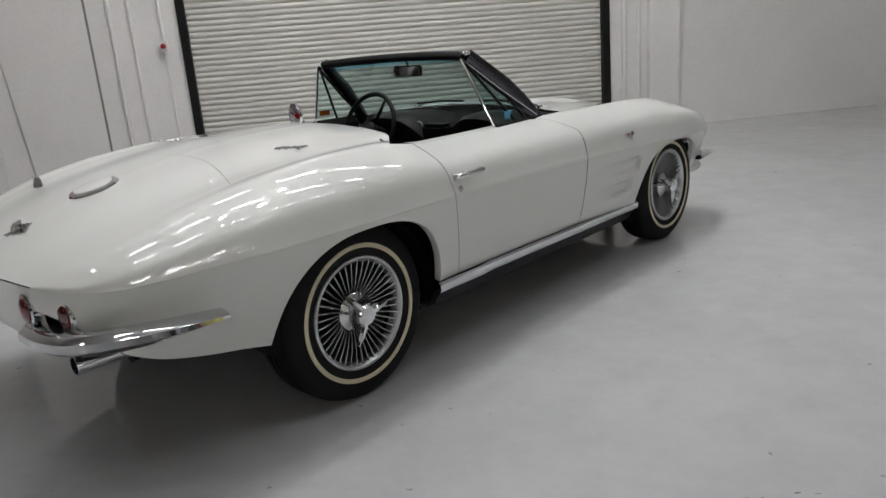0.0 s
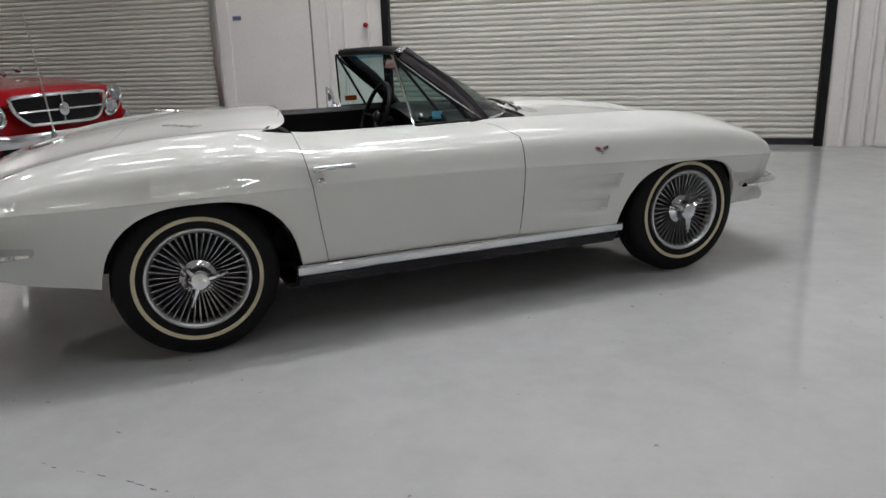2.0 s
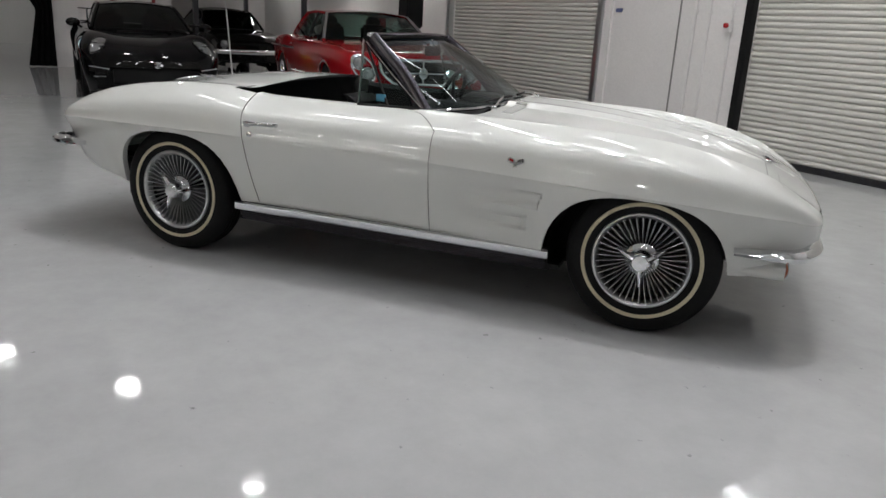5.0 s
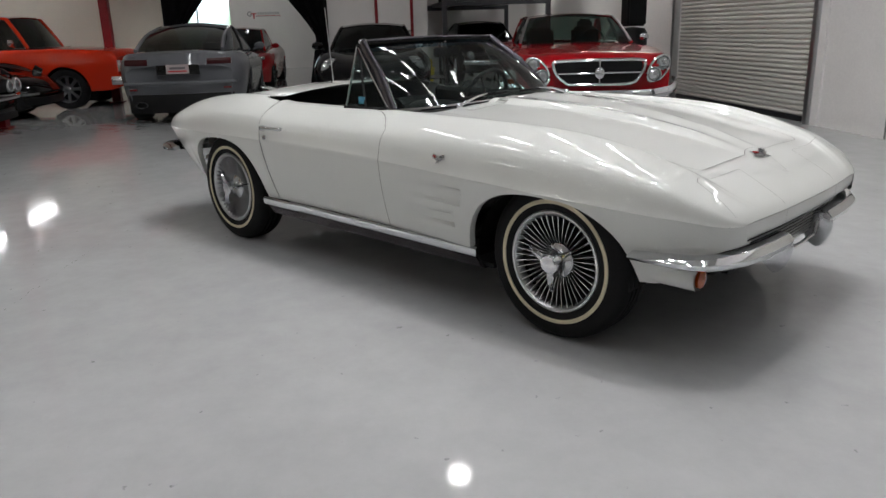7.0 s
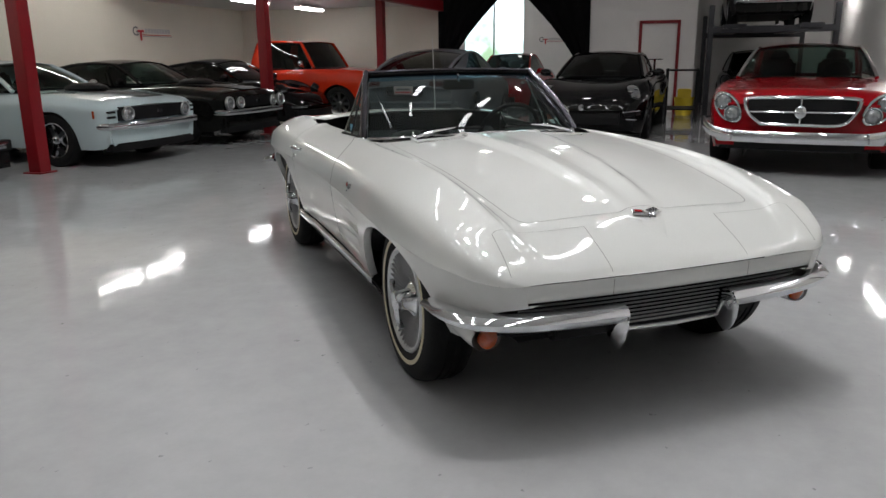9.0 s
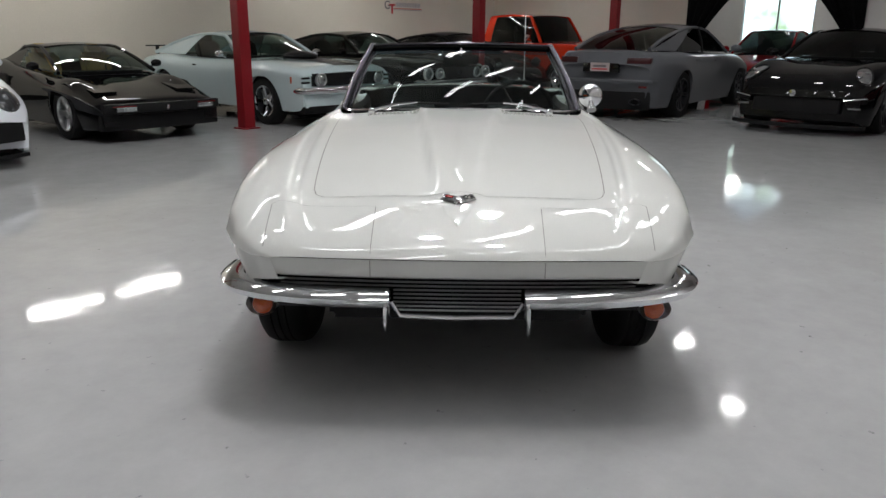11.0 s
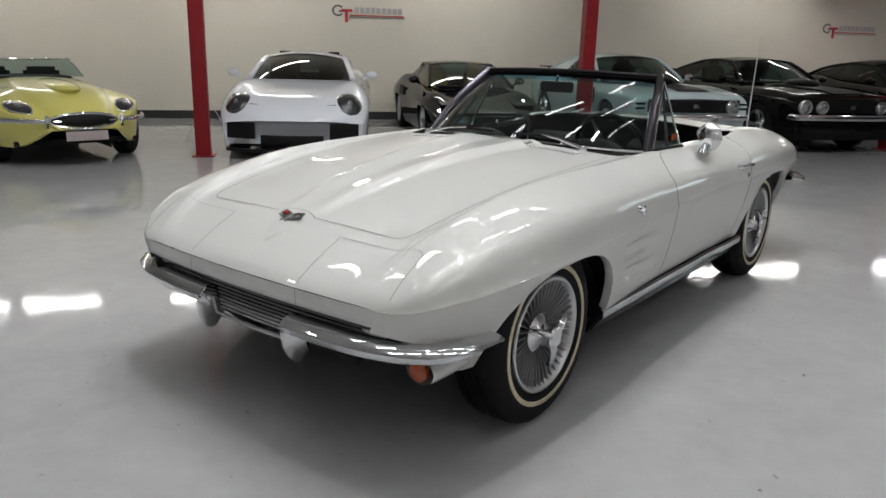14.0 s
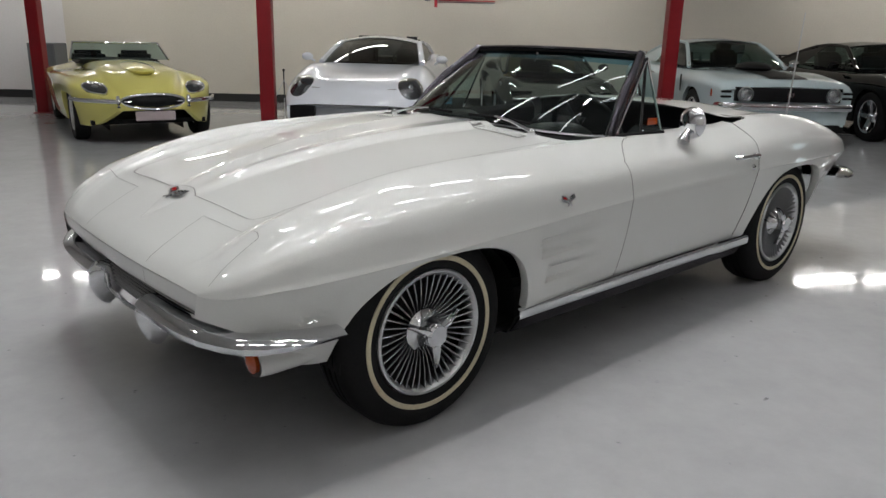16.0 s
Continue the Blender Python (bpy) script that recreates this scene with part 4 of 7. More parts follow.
def grey_fastback():
    c = dict(f=2.40, r=-2.60, wb=2.91, w=1.91, wr=0.36, low=0.18, tw=0.27, spokes=10, rim=M_DARKMETAL, lowpro=True, paint=M_GREYCAR, crown=0.03, shoulder=0.84, fbend=0.3, rbend=0.22, hip=0.03,
             top=((-2.6, 0.86), (-2.52, 1.02), (-2.3, 1.06), (-1.5, 1.03), (0.6, 1.0), (1.2, 0.96), (1.9, 0.86), (2.25, 0.74), (2.4, 0.60)),
             crease=((-2.6, 0.70), (-1.4, 0.76), (0, 0.74), (1.4, 0.70), (2.4, 0.52)),
             plan=((-2.6, 0.80), (-2.3, 0.93), (-1.45, 1.0), (0, 0.985), (1.4, 0.99), (2.0, 0.94), (2.4, 0.76)),
             cab=dict(xa=1.0, xta=0.30, xtc=-0.85, xc=-2.25, zr=1.42, ya=0.78, yt=0.58, yc=0.66, za=0.985, zc=1.05, bow=0.2, drop=0.06, arch=0.05, quarter=0.72, glass=M_DARKGLASS, belly=0.05, bpost=0.38))
    h = 143.5
    a = radians(h)
    m = pose(-8.51 + math.cos(a) * 1.455, 2.83 + math.sin(a) * 1.455, 0, 0, 0, h)
    car, warp, zt = parked("fastback_car", "satin grey modern four-door fastback seen from behind", m, c)
    face_box(car, "tail_lamp", warp, -2.575, 0.42, 0.76, 0.86, 0.945, M_DARKRED, "wide dark red tail lamp", proud=0.022, slant=-0.02)
    face_box(car, "plate_recess", warp, -2.6, 0.0, 0.30, 0.72, 0.86, M_DARKGREY, "", proud=0.004)
    part("plate", box((0.012, 0.32, 0.13), (warp(-2.6, 0.1) - 0.012, 0, 0.80), 0.003), M_PLATE, car, "white plate with dark and red bars")
    part("plate_bar", box((0.008, 0.22, 0.03), (warp(-2.6, 0.1) - 0.020, 0, 0.815), 0), M_SIGNGREY, car)
    part("plate_bar", box((0.008, 0.26, 0.02), (warp(-2.6, 0.1) - 0.020, 0, 0.77), 0), M_SIGNRED, car)
    face_box(car, "diffuser", warp, -2.54, 0.0, 0.76, 0.17, 0.44, M_BLACK, "black diffuser", proud=0.03)
    face_box(car, "reflector", warp, -2.59, 0.62, 0.73, 0.50, 0.53, M_RED_LENS, "", proud=0.015, bev=0.004)
    for s in (1, -1):
        part("exhaust_tip", lathe([(0.06, -0.1), (0.06, 0.02), (0.05, 0.02), (0.05, -0.08)], 20, at=(-2.56, s * 0.58, 0.29), turn=Matrix.Rotation(radians(90), 3, "Z") @ Matrix.Diagonal((1.5, 1, 0.8))), M_DARKMETAL, car)
        part("door_handle", box((0.18, 0.02, 0.025), (-0.1, s * 0.955, 0.87), 0.006), M_GREYCAR, car)
        part("door_handle", box((0.18, 0.02, 0.025), (-1.0, s * 0.96, 0.89), 0.006), M_GREYCAR, car)
    bumper_bar(car, "bumper_edge", warp, -2.6, 0.80, 0.60, 0.05, M_GREYCAR, 0.01, 0.4)
    mirrors(car, 0.85, 0.88, 1.02, M_GREYCAR)


def black_coupe():
    c = dict(f=2.35, r=-2.32, wb=2.78, w=1.90, wr=0.355, low=0.14, tw=0.28, spokes=10, rim=M_DARKMETAL, lowpro=True, paint=M_BLACKCAR, crown=0.02, shoulder=0.84, fbend=0.28, rbend=0.18, hip=0.05,
             top=((-2.32, 0.90), (-2.2, 1.02), (-1.6, 1.02), (0.5, 0.98), (1.0, 0.95), (1.7, 0.86), (2.15, 0.72), (2.3, 0.60), (2.35, 0.50)),
             crease=((-2.32, 0.72), (-1.4, 0.74), (0, 0.70), (1.4, 0.70), (2.35, 0.46)),
             plan=((-2.32, 0.88), (-1.4, 1.0), (0, 0.97), (1.4, 1.0), (2.0, 0.96), (2.35, 0.82)),
             cab=dict(xa=0.85, xta=0.18, xtc=-0.65, xc=-1.85, zr=1.365, ya=0.74, yt=0.56, yc=0.62, za=0.965, zc=1.02, bow=0.2, drop=0.05, arch=0.03, quarter=0.68, glass=M_DARKGLASS, belly=0.03))
    car, warp, zt = parked("black_coupe_car", "glossy black modern high-performance coupe facing the room", at_front_axle(-6.6, 5.07, -42, 2.78), c)
    for s in (1, -1):
        part("day_lamp", box((0.02, 0.16, 0.02), (warp(2.32, 0.72), s * 0.72, 0.37), 0.004), M_LAMP_LENS, car)
    skin_patch(car, "headlamp", c, 1.94, 0.70, 0.25, 0.095, M_LAMP_LENS, 0.30, 0.012, M_BLACK, "slanted clear headlamp", 2.6)
    for s in (1, -1):
        for x, y in ((2.02, 0.66), (1.90, 0.73)):
            part("lamp_bulb", ball(c["surf"](x, s * y) + Vector((0.0, 0, 0.012)), (0.045, 0.04, 0.02), seg=12), M_CHROME, car, "bright lamp reflector")
        part("corner_intake", tube([(warp(2.30, 0.62) + 0.02, s * 0.62, 0.44), (warp(2.28, 0.84) + 0.02, s * 0.84, 0.47)], 0.035, 8, flat=0.6), M_BLACK, car, "black corner intake")
        part("intake_trim", tube([(warp(2.31, 0.60) + 0.045, s * 0.60, 0.475), (warp(2.29, 0.84) + 0.045, s * 0.84, 0.505)], 0.009, 6), M_CHROME, car, "thin chrome intake trim")
    face_box(car, "grille", warp, 2.33, 0.0, 0.55, 0.30, 0.56, M_BLACK, "black trapezoid grille", proud=0.03, slant=0.05)
    face_box(car, "grille_surround", warp, 2.31, 0.0, 0.60, 0.50, 0.59, M_DARKGREY, "", proud=0.06, slant=0.05)
    face_box(car, "splitter", warp, 2.35, 0.0, 0.86, 0.10, 0.15, M_BLACK, "black splitter", proud=0.04)
    part("nose_badge", lathe([(0.045, 0), (0.045, 0.012), (0.0001, 0.014)], 20, at=(2.40, 0, 0.55), turn=Matrix.Rotation(radians(-90), 3, "Z")), M_CHROME, car)
    part("rear_wing", box((0.26, 1.55, 0.02), (-2.15, 0, 1.24), 0.008), M_BLACKCAR, car, "black rear wing")
    for s in (1, -1):
        part("wing_post", box((0.14, 0.03, 0.22), (-2.13, s * 0.62, 1.13), 0.006), M_BLACKCAR, car)
    mirrors(car, 0.72, 0.86, 1.0, M_BLACKCAR)


def red_sports():
    c = dict(f=2.25, r=-2.25, wb=2.55, w=1.92, wr=0.34, low=0.14, tw=0.25, spokes=10, rim=M_DARKMETAL, lowpro=True, paint=M_REDCAR, crown=0.02, shoulder=0.82, fbend=0.3, rbend=0.2, hip=0.05,
             top=((-2.25, 0.85), (-1.5, 0.95), (0.5, 0.88), (1.2, 0.78), (1.9, 0.64), (2.25, 0.45)),
             crease=((-2.25, 0.65), (0, 0.66), (2.25, 0.40)),
             plan=((-2.25, 0.85), (-1.3, 1.0), (0, 0.97), (1.3, 0.99), (2.25, 0.76)),
             cab=dict(xa=0.85, xta=0.1, xtc=-0.6, xc=-1.7, zr=1.40, ya=0.70, yt=0.54, yc=0.6, za=0.87, zc=0.93, bow=0.2, drop=0.05, arch=0.03, quarter=0.68, glass=M_DARKGLASS))
    car, warp, zt = parked("red_coupe_car", "bright red modern sports coupe by the curtains", pose(-14.8, 7.66, 0, 0, 0, -40), c)
    face_box(car, "intake", warp, 2.22, 0.0, 0.6, 0.22, 0.36, M_BLACK, "black intake", proud=0.02)
    for s in (1, -1):
        part("headlamp", ball((1.75, s * 0.72, 0.69), (0.24, 0.06, 0.05), seg=16), M_LAMP_LENS, car)
    mirrors(car, 0.65, 0.84, 0.93, M_REDCAR)


def red_hardtop():
    c = dict(f=2.62, r=-2.83, wb=3.10, w=2.0, wr=0.36, low=0.26, tw=0.20, spokes=10, rim=M_CHROME, paint=M_REDCAR, crown=0.03, shoulder=0.88, fbend=0.14, rbend=0.1, hip=0.02,
             top=((-2.83, 0.84), (-2.6, 0.98), (-1.6, 1.03), (-0.8, 1.01), (0.6, 1.02), (1.0, 1.01), (1.9, 0.97), (2.45, 0.93), (2.58, 0.88), (2.62, 0.80)),
             crease=((-2.83, 0.72), (-1.5, 0.78), (0, 0.75), (1.5, 0.74), (2.62, 0.66)),
             plan=((-2.83, 0.86), (-2.2, 0.97), (0, 1.0), (1.6, 0.99), (2.3, 0.95), (2.62, 0.88)),
             cab=dict(xa=0.75, xta=0.20, xtc=-1.05, xc=-1.75, zr=1.42, ya=0.82, yt=0.62, yc=0.74, za=1.01, zc=1.02, bow=0.24, drop=0.05, arch=0.02, quarter=0.82, glass=M_TEALGLASS, belly=0.02, pil=0.028, pilmat=M_CHROME, bpost=0.36))
    a = radians(-47)
    m = pose(-2.08 - math.cos(a) * 2.62, 4.76 - math.sin(a) * 2.62, 0, 0, 0, -47)
    car, warp, zt = parked("hardtop_car", "large red nineteen-sixties two-door hardtop by the roller shutter", m, c)
    # trapezoid grille with a cross
    gr = new("grille")
    gr.parent = car
    tagged(gr, "black trapezoid grille with bright surround")
    rows = [[Vector((warp(2.62, y) + 0.012, y, z)) for y in np.linspace(-w, w, 12)] for w, z in ((0.40, 0.575), (0.50, 0.66), (0.53, 0.80), (0.50, 0.835))]
    part("mesh", sheet(rows), M_BLACK, gr)
    ring = catmull([(2.64, -0.38, 0.57), (2.645, 0.0, 0.565), (2.64, 0.38, 0.57), (2.63, 0.50, 0.67), (2.625, 0.55, 0.79), (2.62, 0.50, 0.842), (2.63, 0.0, 0.852), (2.62, -0.50, 0.842), (2.625, -0.55, 0.79), (2.63, -0.50, 0.67), (2.64, -0.38, 0.57)], 50)
    part("surround", tube(ring, 0.02, 8), M_CHROME, gr, "bright grille surround")
    part("cross_bar", tube([(2.65, -0.5, 0.70), (2.66, 0, 0.70), (2.65, 0.5, 0.70)], 0.012, 8), M_CHROME, gr)
    part("cross_bar", tube([(2.655, 0, 0.58), (2.655, 0, 0.84)], 0.012, 8), M_CHROME, gr)
    part("crest", ball((2.675, 0, 0.70), (0.02, 0.06, 0.07)), M_CHROME, gr)
    for s in (1, -1):
        # canted pairs of lamps in oval surrounds
        oval = []
        for k in range(25):
            q = 2 * math.pi * k / 24
            y, z = 0.735 + 0.63 * 0.185 * math.cos(q) - 0.777 * 0.108 * math.sin(q), 0.733 + 0.777 * 0.185 * math.cos(q) + 0.63 * 0.108 * math.sin(q)
            oval.append((warp(2.60, y) + 0.012, s * y, z))
        part("lamp_surround", tube(oval, 0.014, 8), M_CHROME, car, "chrome oval lamp surround")
        part("arch_trim", tube([(1.55 + 0.415 * math.cos(q), s * (0.985 - 0.05 * abs(math.cos(q)) ** 3), 0.36 + 0.40 * math.sin(q)) for q in np.linspace(0.15, 2.9, 20)], 0.014, 6), M_CHROME, car, "chrome wheel arch trim")
        for y, z in ((0.79, 0.80), (0.68, 0.665)):
            t = Matrix.Rotation(radians(-90), 3, "Z")
            b = part("headlamp", lathe([(0.088, -0.06), (0.090, 0.010), (0.082, 0.018), (0.070, 0.004)], 24, at=(warp(2.60, y) + 0.01, s * y, z), turn=t), M_CHROME, car, "canted round headlamp")
            part("lens", lathe([(0.072, 0.0), (0.06, 0.018), (0.03, 0.027), (0.0001, 0.03)], 20, at=(warp(2.60, y) + 0.01, s * y, z), turn=t), M_LAMP_LENS, b)
        part("bumper_corner", tube(catmull([(2.66, s * 0.66, 0.44), (2.58, s * 0.88, 0.48), (2.45, s * 0.98, 0.56), (2.15, s * 1.015, 0.60)], 12), [0.06] * 8 + [0.05, 0.045, 0.04, 0.03, 0.02], 10, flat=0.6), M_CHROME, car, "chrome wrap bumper")
        part("side_spear", tube([(-2.3, s * 1.0, 0.83), (-0.3, s * 1.012, 0.84)], 0.016, 8, flat=0.5), M_CHROME, car, "chrome side spear")
        part("sill_trim", tube([(-1.1, s * 0.955, 0.30), (1.1, s * 0.955, 0.30)], 0.03, 8, flat=0.4), M_SATIN, car)
        part("door_handle", box((0.15, 0.025, 0.025), (-0.55, s * 1.0, 0.90), 0.006), M_CHROME, car)
    bumper_bar(car, "front_bumper", warp, 2.62, 0.80, 0.43, 0.13, M_CHROME, 0.05, 0.05)
    face_box(car, "roof_pan", warp, 2.55, 0.0, 0.8, 0.28, 0.40, M_BLACK, "", proud=0.01)
    part("door_mirror", ball((0.75, 0.98, 1.08), (0.04, 0.07, 0.05)), M_CHROME, car)


def dark_saloon(name, label, m):
    c = dict(f=2.2, r=-2.2, wb=2.6, w=1.80, wr=0.33, low=0.2, tw=0.2, paint=M_DARKGREY, rim=M_SATIN, crown=0.03, fbend=0.15,
             top=((-2.2, 0.80), (-1.4, 0.95), (0.6, 0.95), (1.8, 0.86), (2.2, 0.72)), crease=((-2.2, 0.66), (0, 0.7), (2.2, 0.6)),
             plan=((-2.2, 0.88), (0, 1.0), (1.5, 0.98), (2.2, 0.86)),
             cab=dict(xa=0.75, xta=0.15, xtc=-0.95, xc=-1.7, zr=1.38, ya=0.74, yt=0.58, za=0.94, bow=0.15, quarter=0.8, glass=M_DARKGLASS))
    car, warp, zt = parked(name, label, m, c)
    round_lamp(car, "headlamp", 2.16, 0.62, 0.64, 0.085)
    bumper_bar(car, "front_bumper", warp, 2.2, 0.74, 0.48, 0.10, M_CHROME)


yellow_roadster()
white_coupe()
black_wedge()
muscle_car("fastback_muscle_car", "pale blue-white nineteen-seventies muscle car with black hood stripe", at_front_axle(-7.15, -2.28, HR, 2.743), M_PALEBLUE, 0.24, True)
muscle_car("dark_muscle_car", "near-black nineteen-sixties fastback muscle car", at_front_axle(-9.1, -0.75, HR, 2.743), M_DARKGREY, 0.28, False)
rear_engined()
pickup()
grey_fastback()
black_coupe()
red_sports()
red_hardtop()
dark_saloon("lifted_saloon_car", "dark saloon car parked on the raised lift", RM @ Matrix.Translation((-15.9, 3.0, 1.95)))
dark_saloon("stored_saloon_car", "dark saloon car parked under the lift", RM @ Matrix.Translation((-15.7, 3.0, 0)))

# ---- the far end: lift, curtains, front office ----


def four_post_lift():
    l = thing("car_lift", "dark grey four-post parking lift carrying a car", "car lift", RM @ Matrix.Translation((-15.8, 3.0, 0)))
    for x in (-2.3, 2.3):
        for y in (-1.23, 1.23):
            p = part("post", box((0.11, 0.11, 2.35), (x, y, 1.175), 0.008), M_DARKMETAL, l, smooth=False)
            part("post_foot", box((0.26, 0.26, 0.02), (x, y, 0.01), 0.004), M_DARKMETAL, p, smooth=False)
        part("cross_beam", box((0.16, 2.56, 0.14), (x, 0, 1.84), 0.01), M_DARKMETAL, l, smooth=False)
    for y in (-0.75, 0.75):
        part("runway", box((4.9, 0.46, 0.10), (0, y, 1.90), 0.01), M_DARKMETAL, l, smooth=False)


four_post_lift()
OPEN_A, OPEN_B = -4.7, -0.95
slab("wall_far", FAR_U - 0.2, FAR_U, CREAM_V - 0.2, OPEN_A, 0, CEIL, M_CREAMWALL, "shaded cream wall at the far end", "wall")
slab("wall_far", FAR_U - 0.2, FAR_U, OPEN_B, 1.5, 0, CEIL, M_WALL, "white wall with a door at the far end", "wall")
slab("wall_lift_side", -19.0, FAR_U - 0.2, 1.3, 1.5, 0, CEIL, M_WALL, "white return wall beside the lift", "wall")
slab("wall_lift_end", -19.2, -19.0, 1.3, SHUT_V + 0.2, 0, CEIL, M_WALL, "white wall behind the lift", "wall")
slab("wall_far", FAR_U - 0.2, FAR_U, OPEN_A, OPEN_B, 3.0, CEIL, M_WALL, "white wall above the curtained opening", "wall")
slab("wall_office", -25.2, -25.0, -7.0, -4.6, 0, 0.9, M_WALL, "white office wall under the window", "wall")
slab("wall_office", -25.2, -25.0, -4.6, SHUT_V, 0, CEIL, M_WALL, "white office wall with a sign", "wall")
slab("wall_office", -25.2, -25.0, CREAM_V, -7.0, 0, CEIL, M_WALL, "white office wall", "wall")
w1 = thing("window_1", "tall office window showing daylight and greenery", "window", RM @ Matrix.Translation((-25.1, -5.8, 0)), "", "structure")
for y in (-1.2, 0.0, 1.2):
    part("window_frame", box((0.08, 0.06, CEIL - 0.9), (0, y, 0.9 + (CEIL - 0.9) / 2), 0.004), M_SATIN, w1, smooth=False)
pn = part("pane", box((0.01, 2.4, CEIL - 0.9), (0, 0, 0.9 + (CEIL - 0.9) / 2)), M_WINDOW, w1, smooth=False)
pn.visible_shadow = False


def daylight_backdrop():
    m, nt, p = material("daylight_greenery")
    co = nt.nodes.new("ShaderNodeTexCoord")
    n = node(nt, "ShaderNodeTexNoise", Scale=0.8, Detail=5.0)
    nt.links.new(co.outputs["Object"], n.inputs["Vector"])
    r = nt.nodes.new("ShaderNodeValToRGB")
    r.color_ramp.elements[0].position, r.color_ramp.elements[0].color = 0.40, (0.16, 0.26, 0.12, 1)
    r.color_ramp.elements[1].position, r.color_ramp.elements[1].color = 0.56, (0.75, 0.85, 0.95, 1)
    nt.links.new(n.outputs[0], r.inputs[0])
    nt.links.new(r.outputs[0], p.inputs["Emission Color"])
    p.inputs["Emission Strength"].default_value = 2.6
    bm = box((0.1, 9.0, 6.0), (-29.0, -6.5, 2.5))
    solid("backdrop", bm, m, "bright daylight and trees outside the window", "backdrop", "structure", smooth=False, m=RM)


daylight_backdrop()


def curtain(v_out, sign):
    """A black drape tied back to one side: v_out its outer edge, sign the way it reaches inwards."""
    rows = []
    for z in np.linspace(3.0, 0.02, 34):
        if z > 1.15:
            t = (z - 1.15) / 1.85
            reach = 0.30 + 1.55 * t**1.25
        else:
            reach = 0.30 + 0.22 * (1.15 - z) / 1.15
        rows.append([(FAR_U + 0.10 + 0.05 * math.sin(24 * w + 0.5 * math.sin(z * 3)) * (0.5 + 0.5 * w), v_out + sign * reach * w, z) for w in np.linspace(0, 1, 40)])
    bm = sheet(rows)
    cu = solid("curtain", bm, M_CURTAIN, "heavy black curtain tied back beside the opening", "curtain", group="curtains", m=RM)
    md = cu.modifiers.new("thick", "SOLIDIFY")
    md.thickness = 0.012
    return cu


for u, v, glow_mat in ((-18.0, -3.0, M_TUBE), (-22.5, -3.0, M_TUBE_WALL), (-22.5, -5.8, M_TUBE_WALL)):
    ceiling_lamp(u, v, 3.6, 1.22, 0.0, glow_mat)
curtain(OPEN_A - 0.02, 1)
curtain(OPEN_B + 0.02, -1)
d1 = thing("door_1", "white door in a dark red frame", "door", RM @ Matrix.Translation((FAR_U + 0.01, 0.68, 0)), "", "structure")
part("leaf", box((0.04, 0.78, 2.02), (0.012, 0, 1.01), 0.004), M_WALL, d1, smooth=False)
for y in (-0.43, 0.43):
    part("door_frame", box((0.07, 0.07, 2.10), (0.02, y, 1.05), 0.005), M_RED_STEEL, d1, "dark red door frame", smooth=False)
part("door_head", box((0.07, 0.93, 0.07), (0.02, 0, 2.08), 0.005), M_RED_STEEL, d1, smooth=False)
part("door_handle", tube([(0.05, -0.34, 1.0), (0.08, -0.34, 1.0), (0.08, -0.24, 1.0)], 0.011, 8), M_SATIN, d1)

# mezzanine over the far end of the cream wall
slab("mezzanine", FAR_U, -9.6, CREAM_V, -4.75, 2.62, 2.95, M_WALL, "white mezzanine floor over the parked cars", "mezzanine")
slab("trim_beam", FAR_U, -9.6, -4.74, -4.58, 2.45, 2.70, M_RED_STEEL, "dark red steel beam along the mezzanine edge", "beam")

# ---- wall fittings ----


def wall_logo(u, z, s=1.0):
    """The company sign: grey and red plain shapes."""
    sg = thing("wall_sign", "flat grey and red company sign on the cream wall", "sign", RM @ Matrix.Translation((u, CREAM_V + 0.012, z)) @ pose(0, 0, 0, 90, 0, 180) @ Matrix.Diagonal((s, s, s, 1)), "wall signs")
    g = bmesh.new()
    pts = [(0.11 + 0.11 * math.cos(a), 0.03 + 0.10 * math.sin(a)) for a in np.linspace(0.7, 5.6, 20)]
    sheet([[Vector((x * k + 0.11 * (1 - k), y * k + 0.03 * (1 - k), 0.006)) for k in (1.0, 0.68)] for x, y in pts], g)
    box((0.09, 0.035, 0.008), (0.17, 0.02, 0.004), 0, g)
    part("ring_mark", g, M_SIGNGREY, sg, smooth=False)
    t = box((0.20, 0.045, 0.010), (0.27, 0.035, 0.006))
    box((0.055, 0.20, 0.010), (0.265, -0.07, 0.006), 0, t)
    part("cross_mark", t, M_SIGNRED, sg, smooth=False)
    for k in range(9):
        part("letter_bar", box((0.075, 0.10, 0.008), (0.45 + 0.10 * k, 0.045, 0.004)), wear("sign_silver", (0.42, 0.42, 0.43), 0.4) if k == 0 else bpy.data.materials["sign_silver"], sg, smooth=False)
    part("under_line", box((1.02, 0.018, 0.008), (0.83, -0.045, 0.004)), M_SIGNRED, sg, smooth=False)
    part("under_line", box((1.02, 0.010, 0.008), (0.83, -0.075, 0.004)), M_SIGNGREY, sg, smooth=False)
    return sg


wall_logo(0.25, 1.92)
wall_logo(-10.1, 1.92)
so = wall_logo(-3, 1.95, 0.9)
so.matrix_world = RM @ Matrix.Translation((-24.98, -4.0, 1.95)) @ pose(0, 0, 0, 90, 0, 90) @ Matrix.Diagonal((0.9, 0.9, 0.9, 1))
tagged(so, "flat grey and red company sign on the white office wall")


def conduit(u, z0, z1, r, mat=M_WALL, name="conduit", label="white painted conduit up the wall"):
    c = thing(name, label, "conduit", RM @ Matrix.Translation((u, SHUT_V - r, 0)), "wall conduits")
    part("pipe", tube([(0, 0, z0), (0, 0, z1)], r, 10), mat, c)
    for z in np.arange(z0 + 0.5, z1, 1.1):
        part("clip", box((r * 3.2, r * 1.2, 0.03), (0, r * 0.4, z), 0.003), mat, c)


